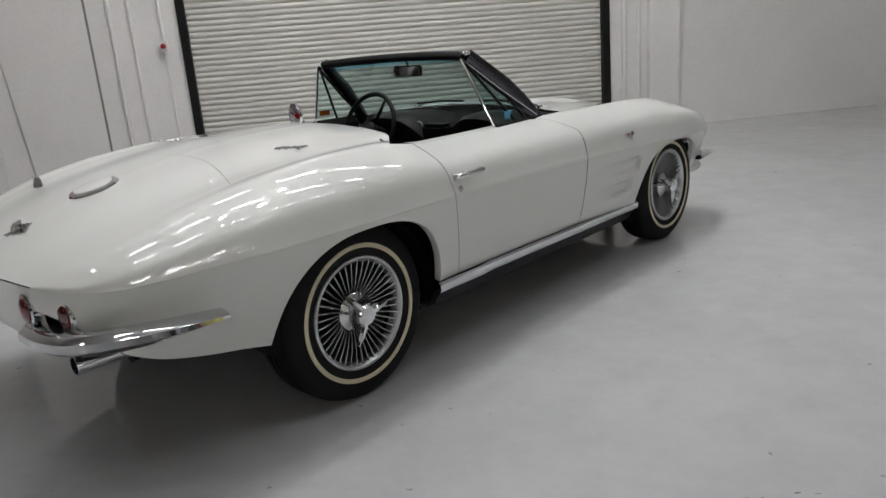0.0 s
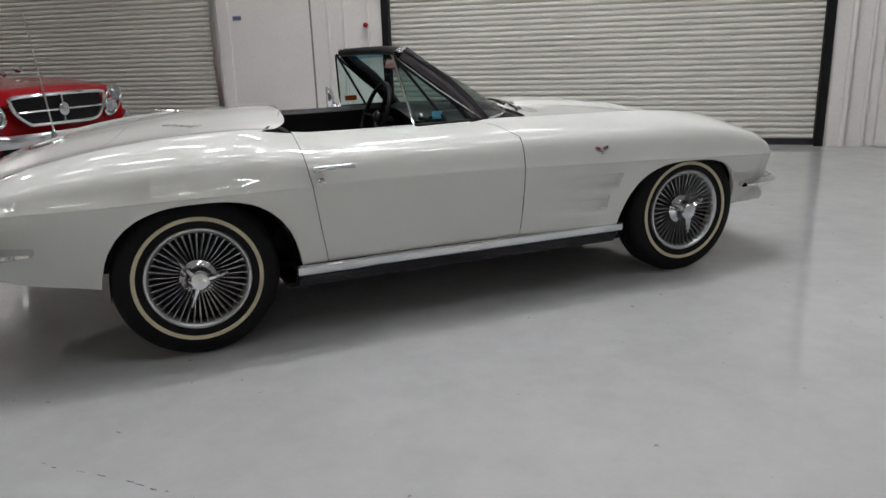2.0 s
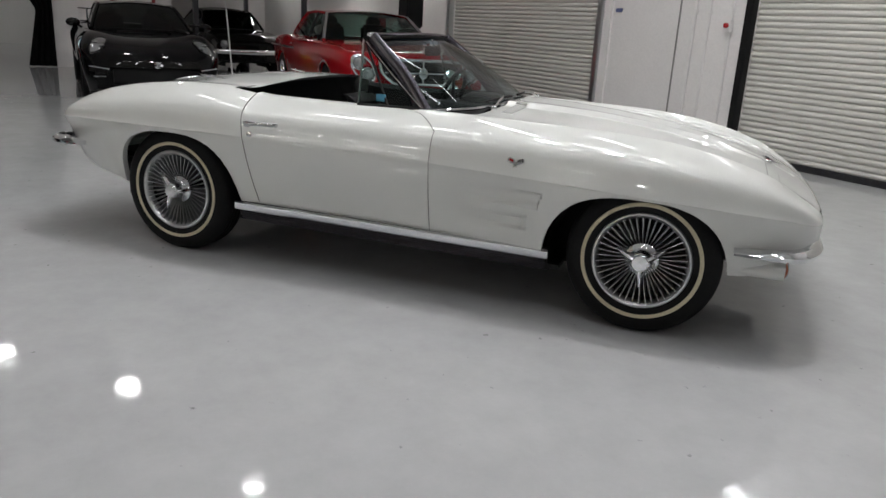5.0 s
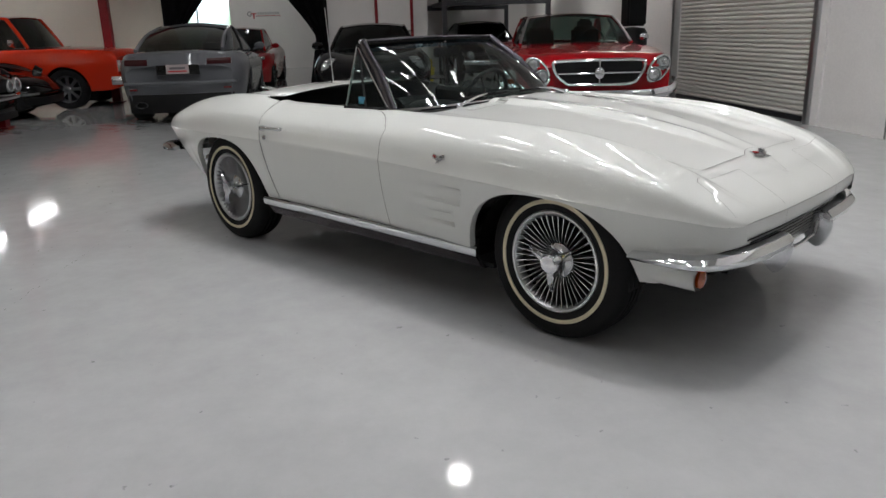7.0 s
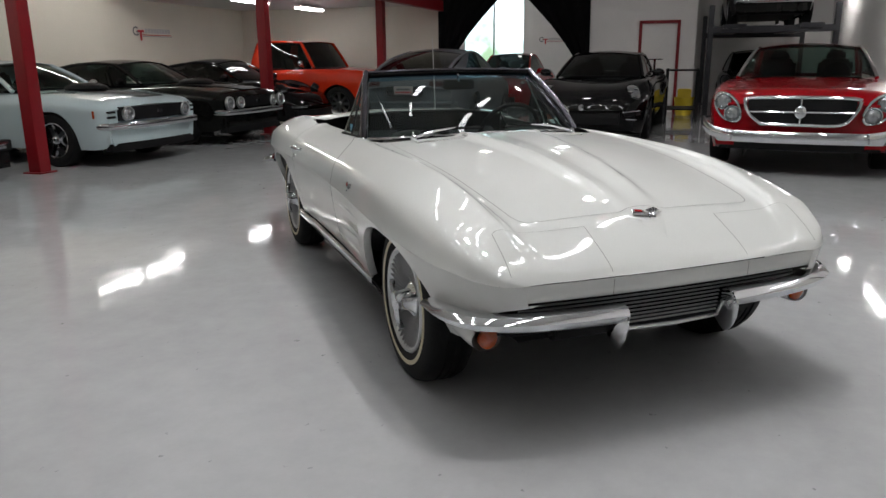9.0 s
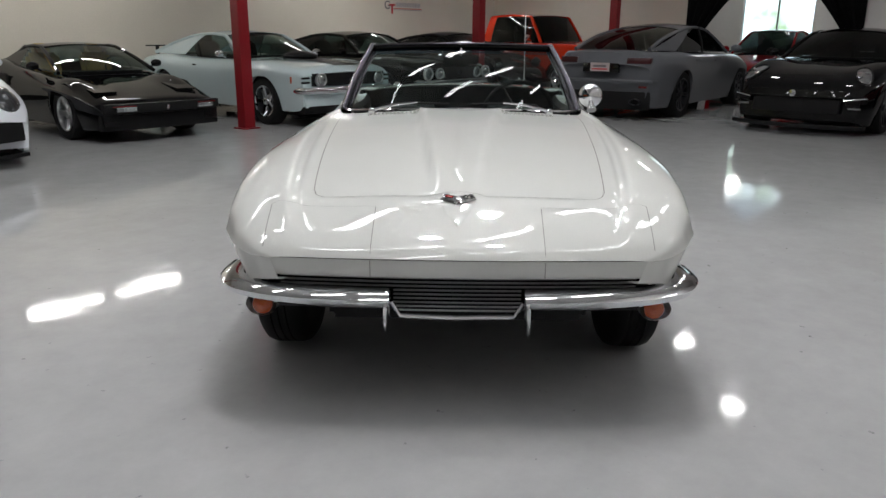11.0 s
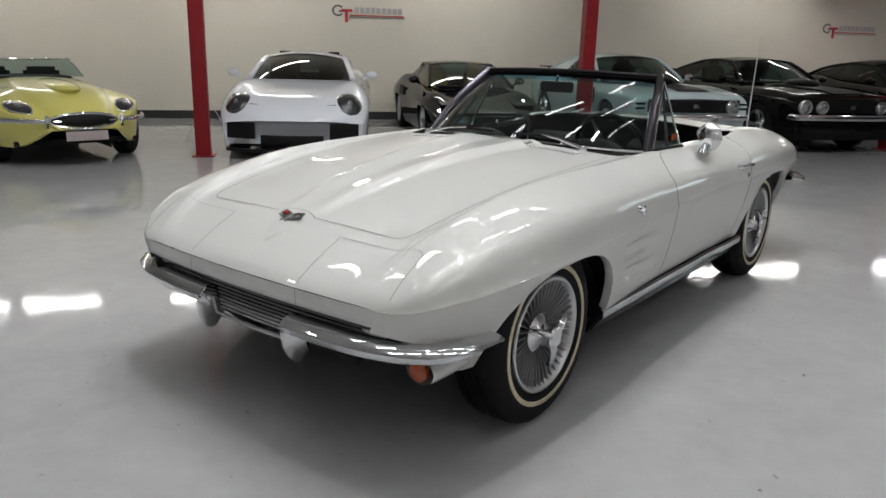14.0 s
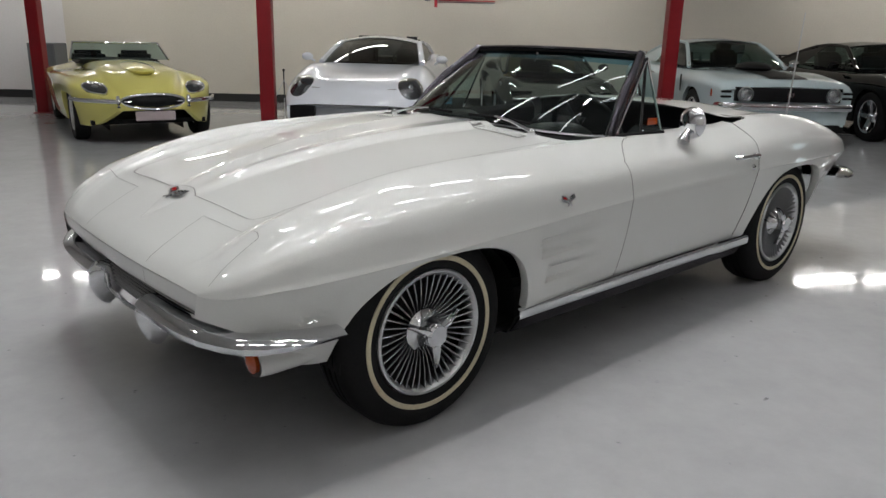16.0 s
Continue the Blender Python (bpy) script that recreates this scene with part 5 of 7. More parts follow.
for u, r in ((-2.72, 0.022), (-2.51, 0.018), (-2.19, 0.016), (3.24, 0.03), (3.44, 0.02)):
    conduit(u, 0, CEIL, r)
slab("pilaster", 3.55, 3.95, SHUT_V - 0.10, SHUT_V, 0, CEIL, M_WALL, "white boxed pilaster beside the shutter", "pilaster", bevel=0.01)
slab("pilaster", -4.25, -4.13, SHUT_V - 0.03, SHUT_V, 0, CEIL, M_WALL, "white wall strip beside the shutter", "pilaster")
slab("trim_joint", -2.98, -2.955, SHUT_V - 0.004, SHUT_V + 0.004, 0, CEIL, M_SEAM, "dark expansion joint in the white wall", "joint")
sw = thing("wall_switch", "small wall switch box with a red button", "switch", RM @ Matrix.Translation((-2.19, SHUT_V - 0.06, 1.46)))
part("switch_box", box((0.09, 0.06, 0.13), (0, 0, 0), 0.008), M_WALL, sw)
part("red_button", lathe([(0.03, 0), (0.03, 0.02), (0.02, 0.03), (0.0001, 0.032)], 16, at=(0, -0.03, 0.0), turn=Matrix.Rotation(math.pi, 3, "Z")), M_RED_ENAMEL, sw, "red push button")
tg = thing("wall_tag", "small blue-grey tag on the white wall", "tag", RM @ Matrix.Translation((-4.01, SHUT_V - 0.01, 1.61)))
part("tag_plate", box((0.12, 0.012, 0.05), (0, 0, 0), 0.003), wear("blue_tag", (0.10, 0.12, 0.25), 0.5), tg)
slab("floor_mat", -7.9, -4.6, 3.75, 4.9, 0.0, 0.012, M_MAT, "black rubber mat before the shutter", "mat", kind="", bevel=0.003)
cp = thing("air_compressor", "tall black air compressor by the white wall", "compressor", RM @ Matrix.Translation((-8.7, 4.45, 0)))
part("tank", lathe([(0.001, 0.0), (0.20, 0.03), (0.25, 0.10), (0.25, 0.95), (0.20, 1.03), (0.001, 1.06)], 24, at=(0, 0, 0.15), turn=Matrix.Rotation(radians(90), 3, "X")), M_BLACK, cp)
part("motor_box", box((0.36, 0.34, 0.52), (0, 0, 1.48), 0.03), M_BLACK, cp)
for s in (1, -1):
    part("leg", box((0.06, 0.06, 0.2), (s * 0.16, 0, 0.10), 0.005), M_BLACK, cp)
wb_ = thing("wall_speaker", "small black box fixed high on the white wall", "speaker", RM @ Matrix.Translation((-10.2, SHUT_V - 0.12, 2.1)))
part("speaker_case", box((0.55, 0.22, 0.22), (0, 0, 0), 0.015), M_BLACK, wb_)
part("bracket", box((0.08, 0.04, 0.12), (0, 0.10, -0.15), 0.004), M_SATIN, wb_)
yb = thing("yellow_bucket", "yellow mop bucket on the floor by the lift", "bucket", RM @ Matrix.Translation((-13.7, 1.32, 0)))
part("pail", lathe([(0.001, 0.0), (0.16, 0.0), (0.21, 0.40), (0.22, 0.40), (0.17, 0.02)], 24, turn=Matrix.Rotation(radians(90), 3, "X")), wear("yellow_plastic", (0.65, 0.50, 0.03), 0.45), yb)
part("wringer", box((0.2, 0.3, 0.22), (0, 0, 0.48), 0.02), wear("yellow_plastic_b", (0.60, 0.45, 0.03), 0.45), yb)
es = thing("engine_stand", "black steel rolling stand behind the black coupe", "stand", RM @ Matrix.Translation((-12.3, 1.25, 0)))
for x, y in ((-0.5, -0.3), (0.5, -0.3), (-0.5, 0.3), (0.5, 0.3)):
    part("upright", box((0.05, 0.05, 1.0), (x, y, 0.55), 0.004), M_BLACK, es)
    part("caster", lathe([(0.001, -0.02), (0.05, -0.02), (0.05, 0.02), (0.001, 0.02)], 14, at=(x, y, 0.05)), M_BLACK, es)
for z in (0.25, 1.02):
    part("tray", box((1.05, 0.65, 0.03), (0, 0, z), 0.004), M_BLACK, es)
cb = thing("grey_cabinet", "small grey metal cabinet by the wall", "cabinet", RM @ Matrix.Translation((6.7, -9.9, 0)))
part("cabinet_body", box((0.45, 0.5, 0.98), (0, 0, 0.49), 0.01), wear("grey_metal", (0.16, 0.17, 0.18), 0.45, 0.3), cb)
part("cabinet_door", box((0.42, 0.012, 0.92), (0, 0.256, 0.49), 0.004), wear("grey_metal_b", (0.15, 0.16, 0.17), 0.45, 0.3), cb)
ls = thing("light_stand", "low folded tripod with thin metal legs by a column", "tripod", pose(-2.75, -7.1, 0))
part("pole", tube([(0, 0, 0.35), (0, 0, 0.72)], 0.009, 8), M_DARKMETAL, ls)
for a in (0, 2.1, 4.2):
    part("leg", tube([(0, 0, 0.60), (0.36 * math.cos(a), 0.36 * math.sin(a), 0.008)], 0.007, 8), M_SATIN, ls)
part("stand_knob", ball((0, 0, 0.735), (0.018, 0.018, 0.02)), M_BLACK, ls)

def scuff_marks():
    """Faint dark rub marks in a broken line on the floor."""
    rnd = np.random.default_rng(5)
    bm = bmesh.new()
    a, b = Vector((-1.83, -1.43, 0)), Vector((-0.88, -2.33, 0))
    d = (b - a).normalized()
    side = Vector((-d.y, d.x, 0))
    for k in range(26):
        if rnd.random() < 0.45:
            continue
        c = a.lerp(b, (k + rnd.random() * 0.6) / 26) + side * rnd.normal(0, 0.006)
        n, w = rnd.uniform(0.006, 0.022), rnd.uniform(0.0015, 0.004)
        ring = [c + d * n * math.cos(q) + side * w * math.sin(q) * rnd.uniform(0.6, 1.3) for q in np.linspace(0, 2 * math.pi, 8, endpoint=False)]
        bm.faces.new([bm.verts.new((p.x, p.y, 0.0015)) for p in ring])
    solid("scuff_marks", bm, wear("scuff_rubber", (0.09, 0.09, 0.095), 0.5, 0, 20, 0.3, 90, 0), "faint broken line of dark rub marks on the floor", "scuff marks", "stuff")


scuff_marks()

# ---- wheels ----


def whitewall_wheel(parent, x, side, r=0.338):
    """Whitewall tyre with a finned cover and a three-eared spinner."""
    hub = new("wheel")
    hub.parent = parent
    hub.location = (x, side * 0.70, r - 0.004)
    hub.rotation_euler = (0, radians(17 if x > 0 else -8), 0 if side > 0 else math.pi)
    tread = [(0.338, -0.052)]
    for k in (-0.03, 0.0, 0.03):
        tread += [(0.338, k - 0.006), (0.332, k - 0.004), (0.332, k + 0.004), (0.338, k + 0.006)]
    tyre = [(0.19, -0.09), (0.25, -0.10), (0.305, -0.095), (0.328, -0.078)] + tread + [(0.338, 0.052), (0.328, 0.078), (0.31, 0.092), (0.275, 0.099), (0.246, 0.099), (0.236, 0.096), (0.20, 0.085), (0.19, 0.0), (0.19, -0.09)]
    bm = weld(lathe(tyre, 56))
    t = part("tyre", bm, M_TYRE, hub, "black bias-ply tyre")
    part("whitewall", lathe([(0.263, 0.0985), (0.2615, 0.1015), (0.2465, 0.1015), (0.245, 0.0985)], 64), M_WHITEWALL, t, "narrow cream whitewall ring")
    rim = part("rim", lathe([(0.216, 0.055), (0.217, 0.090), (0.213, 0.096), (0.204, 0.097), (0.198, 0.091), (0.191, 0.078), (0.187, 0.055)], 64), M_SATIN, hub, "polished rim ring")
    part("cover_dish", lathe([(0.20, 0.030), (0.13, 0.020), (0.07, 0.018), (0.0001, 0.018)], 48), M_BLACK, hub, "dark wheel cover dish")
    fin = bmesh.new()
    rows = []
    for s, w, o in ((0.075, 0.0022, 0.060), (0.10, 0.0026, 0.070), (0.15, 0.0034, 0.082), (0.197, 0.0040, 0.090)):
        rows.append([(s, o - 0.045, -w * 0.6), (s, o - 0.008, -w), (s, o, -w * 0.5), (s, o, w * 0.5), (s, o - 0.008, w), (s, o - 0.045, w * 0.6)])
    sheet(rows, fin)
    me = mesh_of("fin", fin, M_FIN)
    for k in range(42):
        f = new("fin", me)
        f.parent = rim
        f.rotation_euler = (0, 2 * math.pi * k / 42, 0)
    part("cone", lathe([(0.078, 0.035), (0.073, 0.060), (0.055, 0.072), (0.044, 0.085), (0.042, 0.118), (0.0001, 0.122)], 40), M_CHROME, hub, "chrome hub cone")
    sp = lathe([(0.040, 0.110), (0.041, 0.128), (0.034, 0.136), (0.0001, 0.138)], 28)
    for k in range(3):
        a = 2 * math.pi * k / 3 + 0.5
        tip = Vector((math.cos(a), 0, math.sin(a)))
        sid = Vector((-math.sin(a), 0, math.cos(a)))
        rows = []
        for d, w, o in ((0.02, 0.020, 0.120), (0.05, 0.017, 0.122), (0.08, 0.012, 0.118), (0.104, 0.007, 0.110), (0.116, 0.003, 0.106)):
            c = tip * d + Vector((0, o, 0)) + sid * d * 0.25
            rows.append([c + sid * w, c + sid * w * 0.4 + Vector((0, 0.012, 0)), c - sid * w * 0.4 + Vector((0, 0.012, 0)), c - sid * w, c - Vector((0, 0.012, 0))])
        sheet(rows, sp, closed=True)
    part("spinner", sp, M_CHROME, hub, "three-eared chrome spinner")
    return hub


# ---- the white convertible ----
RW, FW = -1.2446, 1.2446
f_zc = spl((-2.215, 0.66), (-2.12, 0.725), (-1.95, 0.80), (-1.7, 0.868), (-1.4, 0.918), (-1.1, 0.948), (-0.8, 0.955), (-0.5, 0.94), (0.2, 0.905), (0.45, 0.898), (0.8, 0.882), (1.15, 0.845), (1.45, 0.790), (1.72, 0.722), (1.92, 0.655), (2.02, 0.617), (2.08, 0.588), (2.10, 0.570))
f_y1 = spl((-2.215, 0.30), (-2.0, 0.42), (-1.5, 0.47), (-0.8, 0.52), (0.3, 0.56), (0.55, 0.592), (1.0, 0.570), (1.72, 0.512), (1.95, 0.47), (2.10, 0.38))
f_z1 = spl((-2.215, 0.66), (-2.12, 0.715), (-1.95, 0.782), (-1.7, 0.845), (-1.4, 0.892), (-1.1, 0.922), (-0.8, 0.925), (-0.5, 0.90), (0.2, 0.882), (0.5, 0.872), (0.8, 0.855), (1.15, 0.822), (1.45, 0.774), (1.72, 0.714), (1.92, 0.652), (2.02, 0.615), (2.08, 0.587), (2.10, 0.570))
f_y2 = spl((-2.215, 0.42), (-2.1, 0.62), (-1.9, 0.69), (-1.5, 0.712), (-1.1, 0.71), (-0.75, 0.68), (-0.4, 0.665), (0.1, 0.675), (0.5, 0.69), (1.0, 0.675), (1.4, 0.655), (1.75, 0.625), (1.95, 0.60), (2.05, 0.565), (2.10, 0.53))
f_z2 = spl((-2.215, 0.66), (-2.12, 0.716), (-1.95, 0.778), (-1.7, 0.845), (-1.45, 0.884), (-1.2, 0.903), (-1.0, 0.905), (-0.85, 0.893), (-0.7, 0.876), (-0.4, 0.872), (0.1, 0.874), (0.4, 0.872), (0.7, 0.868), (1.0, 0.862), (1.25, 0.846), (1.5, 0.802), (1.72, 0.735), (1.92, 0.662), (2.02, 0.620), (2.08, 0.589), (2.10, 0.570))
f_yc = spl((-2.215, 0.42), (-2.19, 0.60), (-2.14, 0.70), (-2.05, 0.775), (-1.9, 0.83), (-1.6, 0.873), (-1.25, 0.884), (-0.85, 0.870), (-0.4, 0.857), (0.1, 0.853), (0.5, 0.858), (0.9, 0.872), (1.25, 0.876), (1.5, 0.862), (1.7, 0.835), (1.85, 0.795), (1.95, 0.765), (2.03, 0.715), (2.08, 0.665), (2.10, 0.62))
f_zcr = spl((-2.215, 0.655), (-1.8, 0.682), (-1.2, 0.684), (-0.35, 0.677), (0.44, 0.657), (1.22, 0.628), (1.7, 0.603), (1.95, 0.583), (2.04, 0.570), (2.10, 0.564))
f_bul = spl((-0.9, 0.0), (-0.6, 0.0), (0.2, -0.006), (0.6, 0.0), (1.3, 0.012), (1.6, 0.018), (1.9, 0.016), (2.10, 0.0))


def nose_x(x):
    """The short overhang ahead of the hood."""
    return x if x < 1.72 else 1.72 + (x - 1.72) * 0.66


def sweep(x, y):
    """Plan curve of the nose and tail: the corners lie further back."""
    w = max(0.0, (x - 1.5) / 0.6) ** 2 * -0.035 + max(0.0, (-x - 1.6) / 0.6) ** 2 * 0.06
    return w * (y / 0.7) ** 2 + nose_x(x) - x


def hood_bulge(x, y):
    """The raised wedge along the middle of the hood."""
    if x < 0.2 or x > 1.72:
        return 0.0
    half = 0.235 - 0.165 * ((x - 0.2) / 1.5) ** 0.9
    ends = min(1.0, max(0.0, (1.72 - x) / 0.25)) * min(1.0, (x - 0.2) / 0.3)
    e = min(1.0, max(0.0, (half + 0.03 - abs(y)) / 0.035))
    roll = 0.3 + 0.7 * min(1.0, abs(y) / max(half, 0.01))
    return 0.024 * ends * e * e * (3 - 2 * e) * roll


NU = 72


@functools.lru_cache(maxsize=None)
def upper(x):
    """The half section of the top from the middle to the body crease, as (y, z)."""
    zc, y1, z1, y2, z2, yc, zr = f_zc(x), f_y1(x), f_z1(x), f_y2(x), f_z2(x), f_yc(x), f_zcr(x)
    top = z2 - zr
    sy = y2 + 0.77 * (yc - y2)
    sz = zr + 0.60 * top + f_bul(x)
    pts = [(0, zc), (y1 * 0.5, zc - 0.22 * (zc - z1)), (y1, z1), (0.5 * (y1 + y2) + 0.005, 0.5 * (z1 + z2) + 0.10 * (z2 - z1)), (y2, z2), (sy, sz), (yc, zr)]
    c = catmull(pts, NU)
    return [(max(0.0, p[0]), p[1] + hood_bulge(x, p[0])) for p in c]


SI2, SI4 = NU * 2 // 6, NU * 4 // 6


def skin(x, s):
    """A point on the right-hand top skin; s runs 0 to NU across."""
    c = upper(x)
    i = min(int(s), NU - 1)
    f = s - i
    y = c[i][0] * (1 - f) + c[i + 1][0] * f
    z = c[i][1] * (1 - f) + c[i + 1][1] * f
    return Vector((x + sweep(x, y), y, z))


def skin_at(x, y):
    """The skin above plan point (x, y)."""
    c = upper(x)
    s = 1 if y >= 0 else -1
    a = abs(y)
    for p, q in zip(c, c[1:]):
        if p[0] <= a <= q[0]:
            f = (a - p[0]) / max(1e-6, q[0] - p[0])
            return Vector((x + sweep(x, a), s * a, p[1] * (1 - f) + q[1] * f))
    return Vector((x, y, c[-1][1]))


def arch(x):
    """Height of the wheel openings' rim."""
    z = 0.0
    for c, a, top in ((-1.213, 0.403, 0.663), (1.203, 0.406, 0.617)):
        u = abs(x - c) / a
        if u < 1:
            z = max(z, 0.20 + (top - 0.20) * (1 - u**2.7) ** (1 / 2.7))
    return z


f_zb = spl((-2.215, 0.59), (-2.18, 0.55), (-2.07, 0.435), (-1.91, 0.375), (-1.67, 0.340), (-1.55, 0.330), (-0.9, 0.333), (0.9, 0.318), (1.5, 0.31), (1.65, 0.315), (1.80, 0.37), (1.90, 0.43), (2.0, 0.47), (2.10, 0.495))
NL = 24


def lower(x, k):
    """A point on the right-hand lower side; k runs 0 at the crease to NL at the edge."""
    yc, zr = f_yc(x), f_zcr(x)
    zb = max(f_zb(x), arch(x))
    zb = min(zb, zr - 0.012)
    z = zr + (zb - zr) * k / NL
    d = (zr - z)
    full = min(1.0, max(0.0, (-0.82 - x) / 0.25))
    tuck = (0.07 - 0.03 * full) * d + (0.34 - 0.19 * full) * d * d
    if x > 1.6 or x < -1.7:
        tuck += min(1.0, max((x - 1.6) / 0.45, (-1.7 - x) / 0.5)) * (0.05 if x > 0 else 0.18) * d
    if x < -1.40 or x > 1.40:
        tuck += (0.22 * min(1.0, (x - 1.40) / 0.15) if x > 0 else 0.34 * min(1.0, (-1.40 - x) / 0.30)) * d
    if k == 0:
        tuck = 0
    y = yc - 0.002 * min(k, 1) - tuck
    # side vents behind the front wheel
    if 0.36 < x < 0.80:
        for zt, zbm, xe in ((0.590, 0.515, 0.79), (0.475, 0.400, 0.73)):
            if zbm < z < zt and x < xe - 0.25 * (zt - z):
                y -= 0.028 * (x - 0.36) / (xe - 0.36) * min(1.0, (zt - z) / 0.014, (z - zbm) / 0.014)
    return Vector((x + sweep(x, y), y, z))


def stations(a, b, step=0.05):
    xs = set(np.round(np.linspace(a, b, max(2, int(round((b - a) / step)) + 1)), 4))
    for c, w in ((-1.213, 0.403), (1.203, 0.406)):
        for k in range(25):
            x = c - w * math.cos(math.pi * k / 24)
            if a < x < b:
                xs.add(round(x, 4))
    for x in (0.728, 0.732, 0.70, 0.755, 0.785, 0.78, -2.205, -2.18, 2.09, 2.075, 2.02):
        if a < x < b:
            xs.add(x)
    return sorted(xs)


def door_front(s):
    """x of the front door line: s from NU/6*4 (belt) on, below the crease up to NU + NL."""
    return 0.06 + 0.19 * min(1.0, max(0.0, (s - SI4) / 10.0)) ** 0.6


def door_rear(s):
    return -0.79 + 0.09 * max(0.0, (s - SI4) / (NU + NL - SI4)) ** 1.5


def cowl_edge(y):
    return 0.43 - 0.10 * (y / 0.6) ** 2 - 0.22 * (y / 0.665) ** 6


def deck_edge(y):
    return -0.75 - 0.17 * (abs(y) / 0.67) ** 2.2


def convertible():
    car = thing("convertible_car", "white nineteen-sixties two-seat convertible sports car, top down", "car", Matrix.Translation((0, 0.008, 0)))

    def P(x, s):
        return skin(x, s) if s <= NU else lower(x, s - NU)

    def edge_front(s):
        if s >= SI4:
            return door_front(s)
        y = f_y2(0.1) * s / SI4
        return cowl_edge(min(y, 0.665))

    def edge_rear(s):
        if s >= SI4:
            return door_rear(s)
        return deck_edge(f_y2(-0.75) * s / SI4)

    # front clip: top of hood and fenders
    ws = np.linspace(0, 1, 64) ** 0.9
    rows = [[P(edge_front(s) + (2.10 - edge_front(s)) * w, s) for s in range(NU + 1)] for w in ws]
    body = new("body")
    body.parent = car
    bm = sheet(rows)
    mirrored(bm)
    weld(bm)
    hoodf = [f for f in bm.faces if 0.47 < f.calc_center_median().x < 1.71 and abs(f.calc_center_median().y) < f_y1(f.calc_center_median().x) - 0.004]
    hb = bmesh.new()
    vm = {}
    for f in hoodf:
        hb.faces.new([vm.setdefault(v, hb.verts.new(v.co)) if v not in vm else vm[v] for v in f.verts])
    bmesh.ops.delete(bm, geom=hoodf, context="FACES")
    part("front_clip", bm, M_CREAM, car, "white fenders and nose", angle=60)
    part("hood", hb, M_CREAM, car, "white hood with raised middle", angle=60)
    # rear deck
    rows = [[P(edge_rear(s) + (-2.215 - edge_rear(s)) * w, s) for s in range(NU + 1)] for w in np.linspace(0, 1, 60) ** 0.85]
    part("rear_deck", weld(mirrored(sheet(rows))), M_CREAM, car, "white rear deck and haunches", angle=60)
    # lower sides
    for nm, a, b in (("front_side", None, 2.10), ("rear_side", -2.215, None)):
        if a is None:
            xs = stations(0.25, b, 0.04)
            rows = [[P(x, NU + k) for k in range(NL + 1)] for x in xs]
        else:
            xs = stations(a, -0.70, 0.04)
            rows = []
            for x in xs:
                row = []
                for k in range(NL + 1):
                    lim = door_rear(NU + k)
                    xx = min(x, lim) if x > -0.86 else x
                    row.append(P(xx, NU + k))
                rows.append(row)
        # rolled-in lip
        for row in rows:
            e = row[-1]
            row.append(Vector((e.x, e.y - 0.012, e.z - 0.004)))
            row.append(Vector((e.x, e.y - 0.035, e.z + 0.004)))
        for side in (1, -1):
            part(nm, weld(sheet([[Vector((p.x, side * p.y, p.z)) for p in row] for row in rows])), M_CREAM, car, angle=35)
    # nose underside strip and tail panel
    rows = []
    for k, (dx, z) in enumerate(((0, 0.567), (-0.002, 0.558), (-0.003, 0.535), (-0.005, 0.515), (-0.014, 0.504), (-0.12, 0.502))):
        rows.append([Vector((2.10 + dx + sweep(2.10, y), y, z)) for y in np.linspace(-0.62, 0.62, 24)])
    part("nose_panel", sheet(rows), M_CREAM, car)
    rows = []
    for dx, z in ((0, 0.655), (0.004, 0.63), (0.02, 0.58), (0.03, 0.50), (0.05, 0.44), (0.12, 0.40)):
        rows.append([Vector((-2.215 + dx + sweep(-2.215, y), y, z)) for y in np.linspace(-0.42, 0.42, 20)])
    part("tail_panel", sheet(rows), M_CREAM, car)
    # doors
    for side in (1, -1):
        rows = []
        ss = list(range(SI4, NU + NL + 1))
        for s in ss:
            a, b = door_front(s) - 0.003, door_rear(s) + 0.003
            rows.append([Vector((p.x, side * p.y, p.z)) for p in (P(a + (b - a) * w, s) for w in np.linspace(0, 1, 30))])
        inner = [Vector((p.x, p.y - side * 0.05, p.z + 0.004)) for p in rows[0]]
        inner2 = [Vector((p.x, p.y - side * 0.075, p.z - 0.02)) for p in rows[0]]
        inner3 = [Vector((p.x, p.y - side * 0.09, p.z - 0.45)) for p in rows[0]]
        d = part("door", sheet([inner] + rows), M_CREAM, car, "white door, closed", angle=60)
        part("door_panel", sheet([[v + Vector((0, 0, 0.002)) for v in inner], inner2, inner3]), M_VINYL, d, "black vinyl inner panel")
        # handle and lock
        hx, hy, hz = -0.655, side * 0.845, 0.752
        h = bmesh.new()
        tube([(hx + 0.085, hy - side * 0.012, hz), (hx + 0.08, hy + side * 0.018, hz + 0.002), (hx, hy + side * 0.026, hz + 0.003), (hx - 0.07, hy + side * 0.026, hz + 0.002), (hx - 0.088, hy + side * 0.018, hz)], [0.011, 0.010, 0.0095, 0.012, 0.009], 10, h)
        ball((hx - 0.075, hy + side * 0.008, hz - 0.004), (0.022, 0.020, 0.017), h)
        part("handle", h, M_CHROME, d, "chrome pull handle")
        part("lock", lathe([(0.017, -0.01), (0.017, 0.012), (0.012, 0.016), (0.0001, 0.016)], 20, at=(hx - 0.062, side * 0.848, hz - 0.056), turn=Matrix.Rotation(0 if side > 0 else math.pi, 3, "Z")), M_CHROME, d, "round chrome lock")
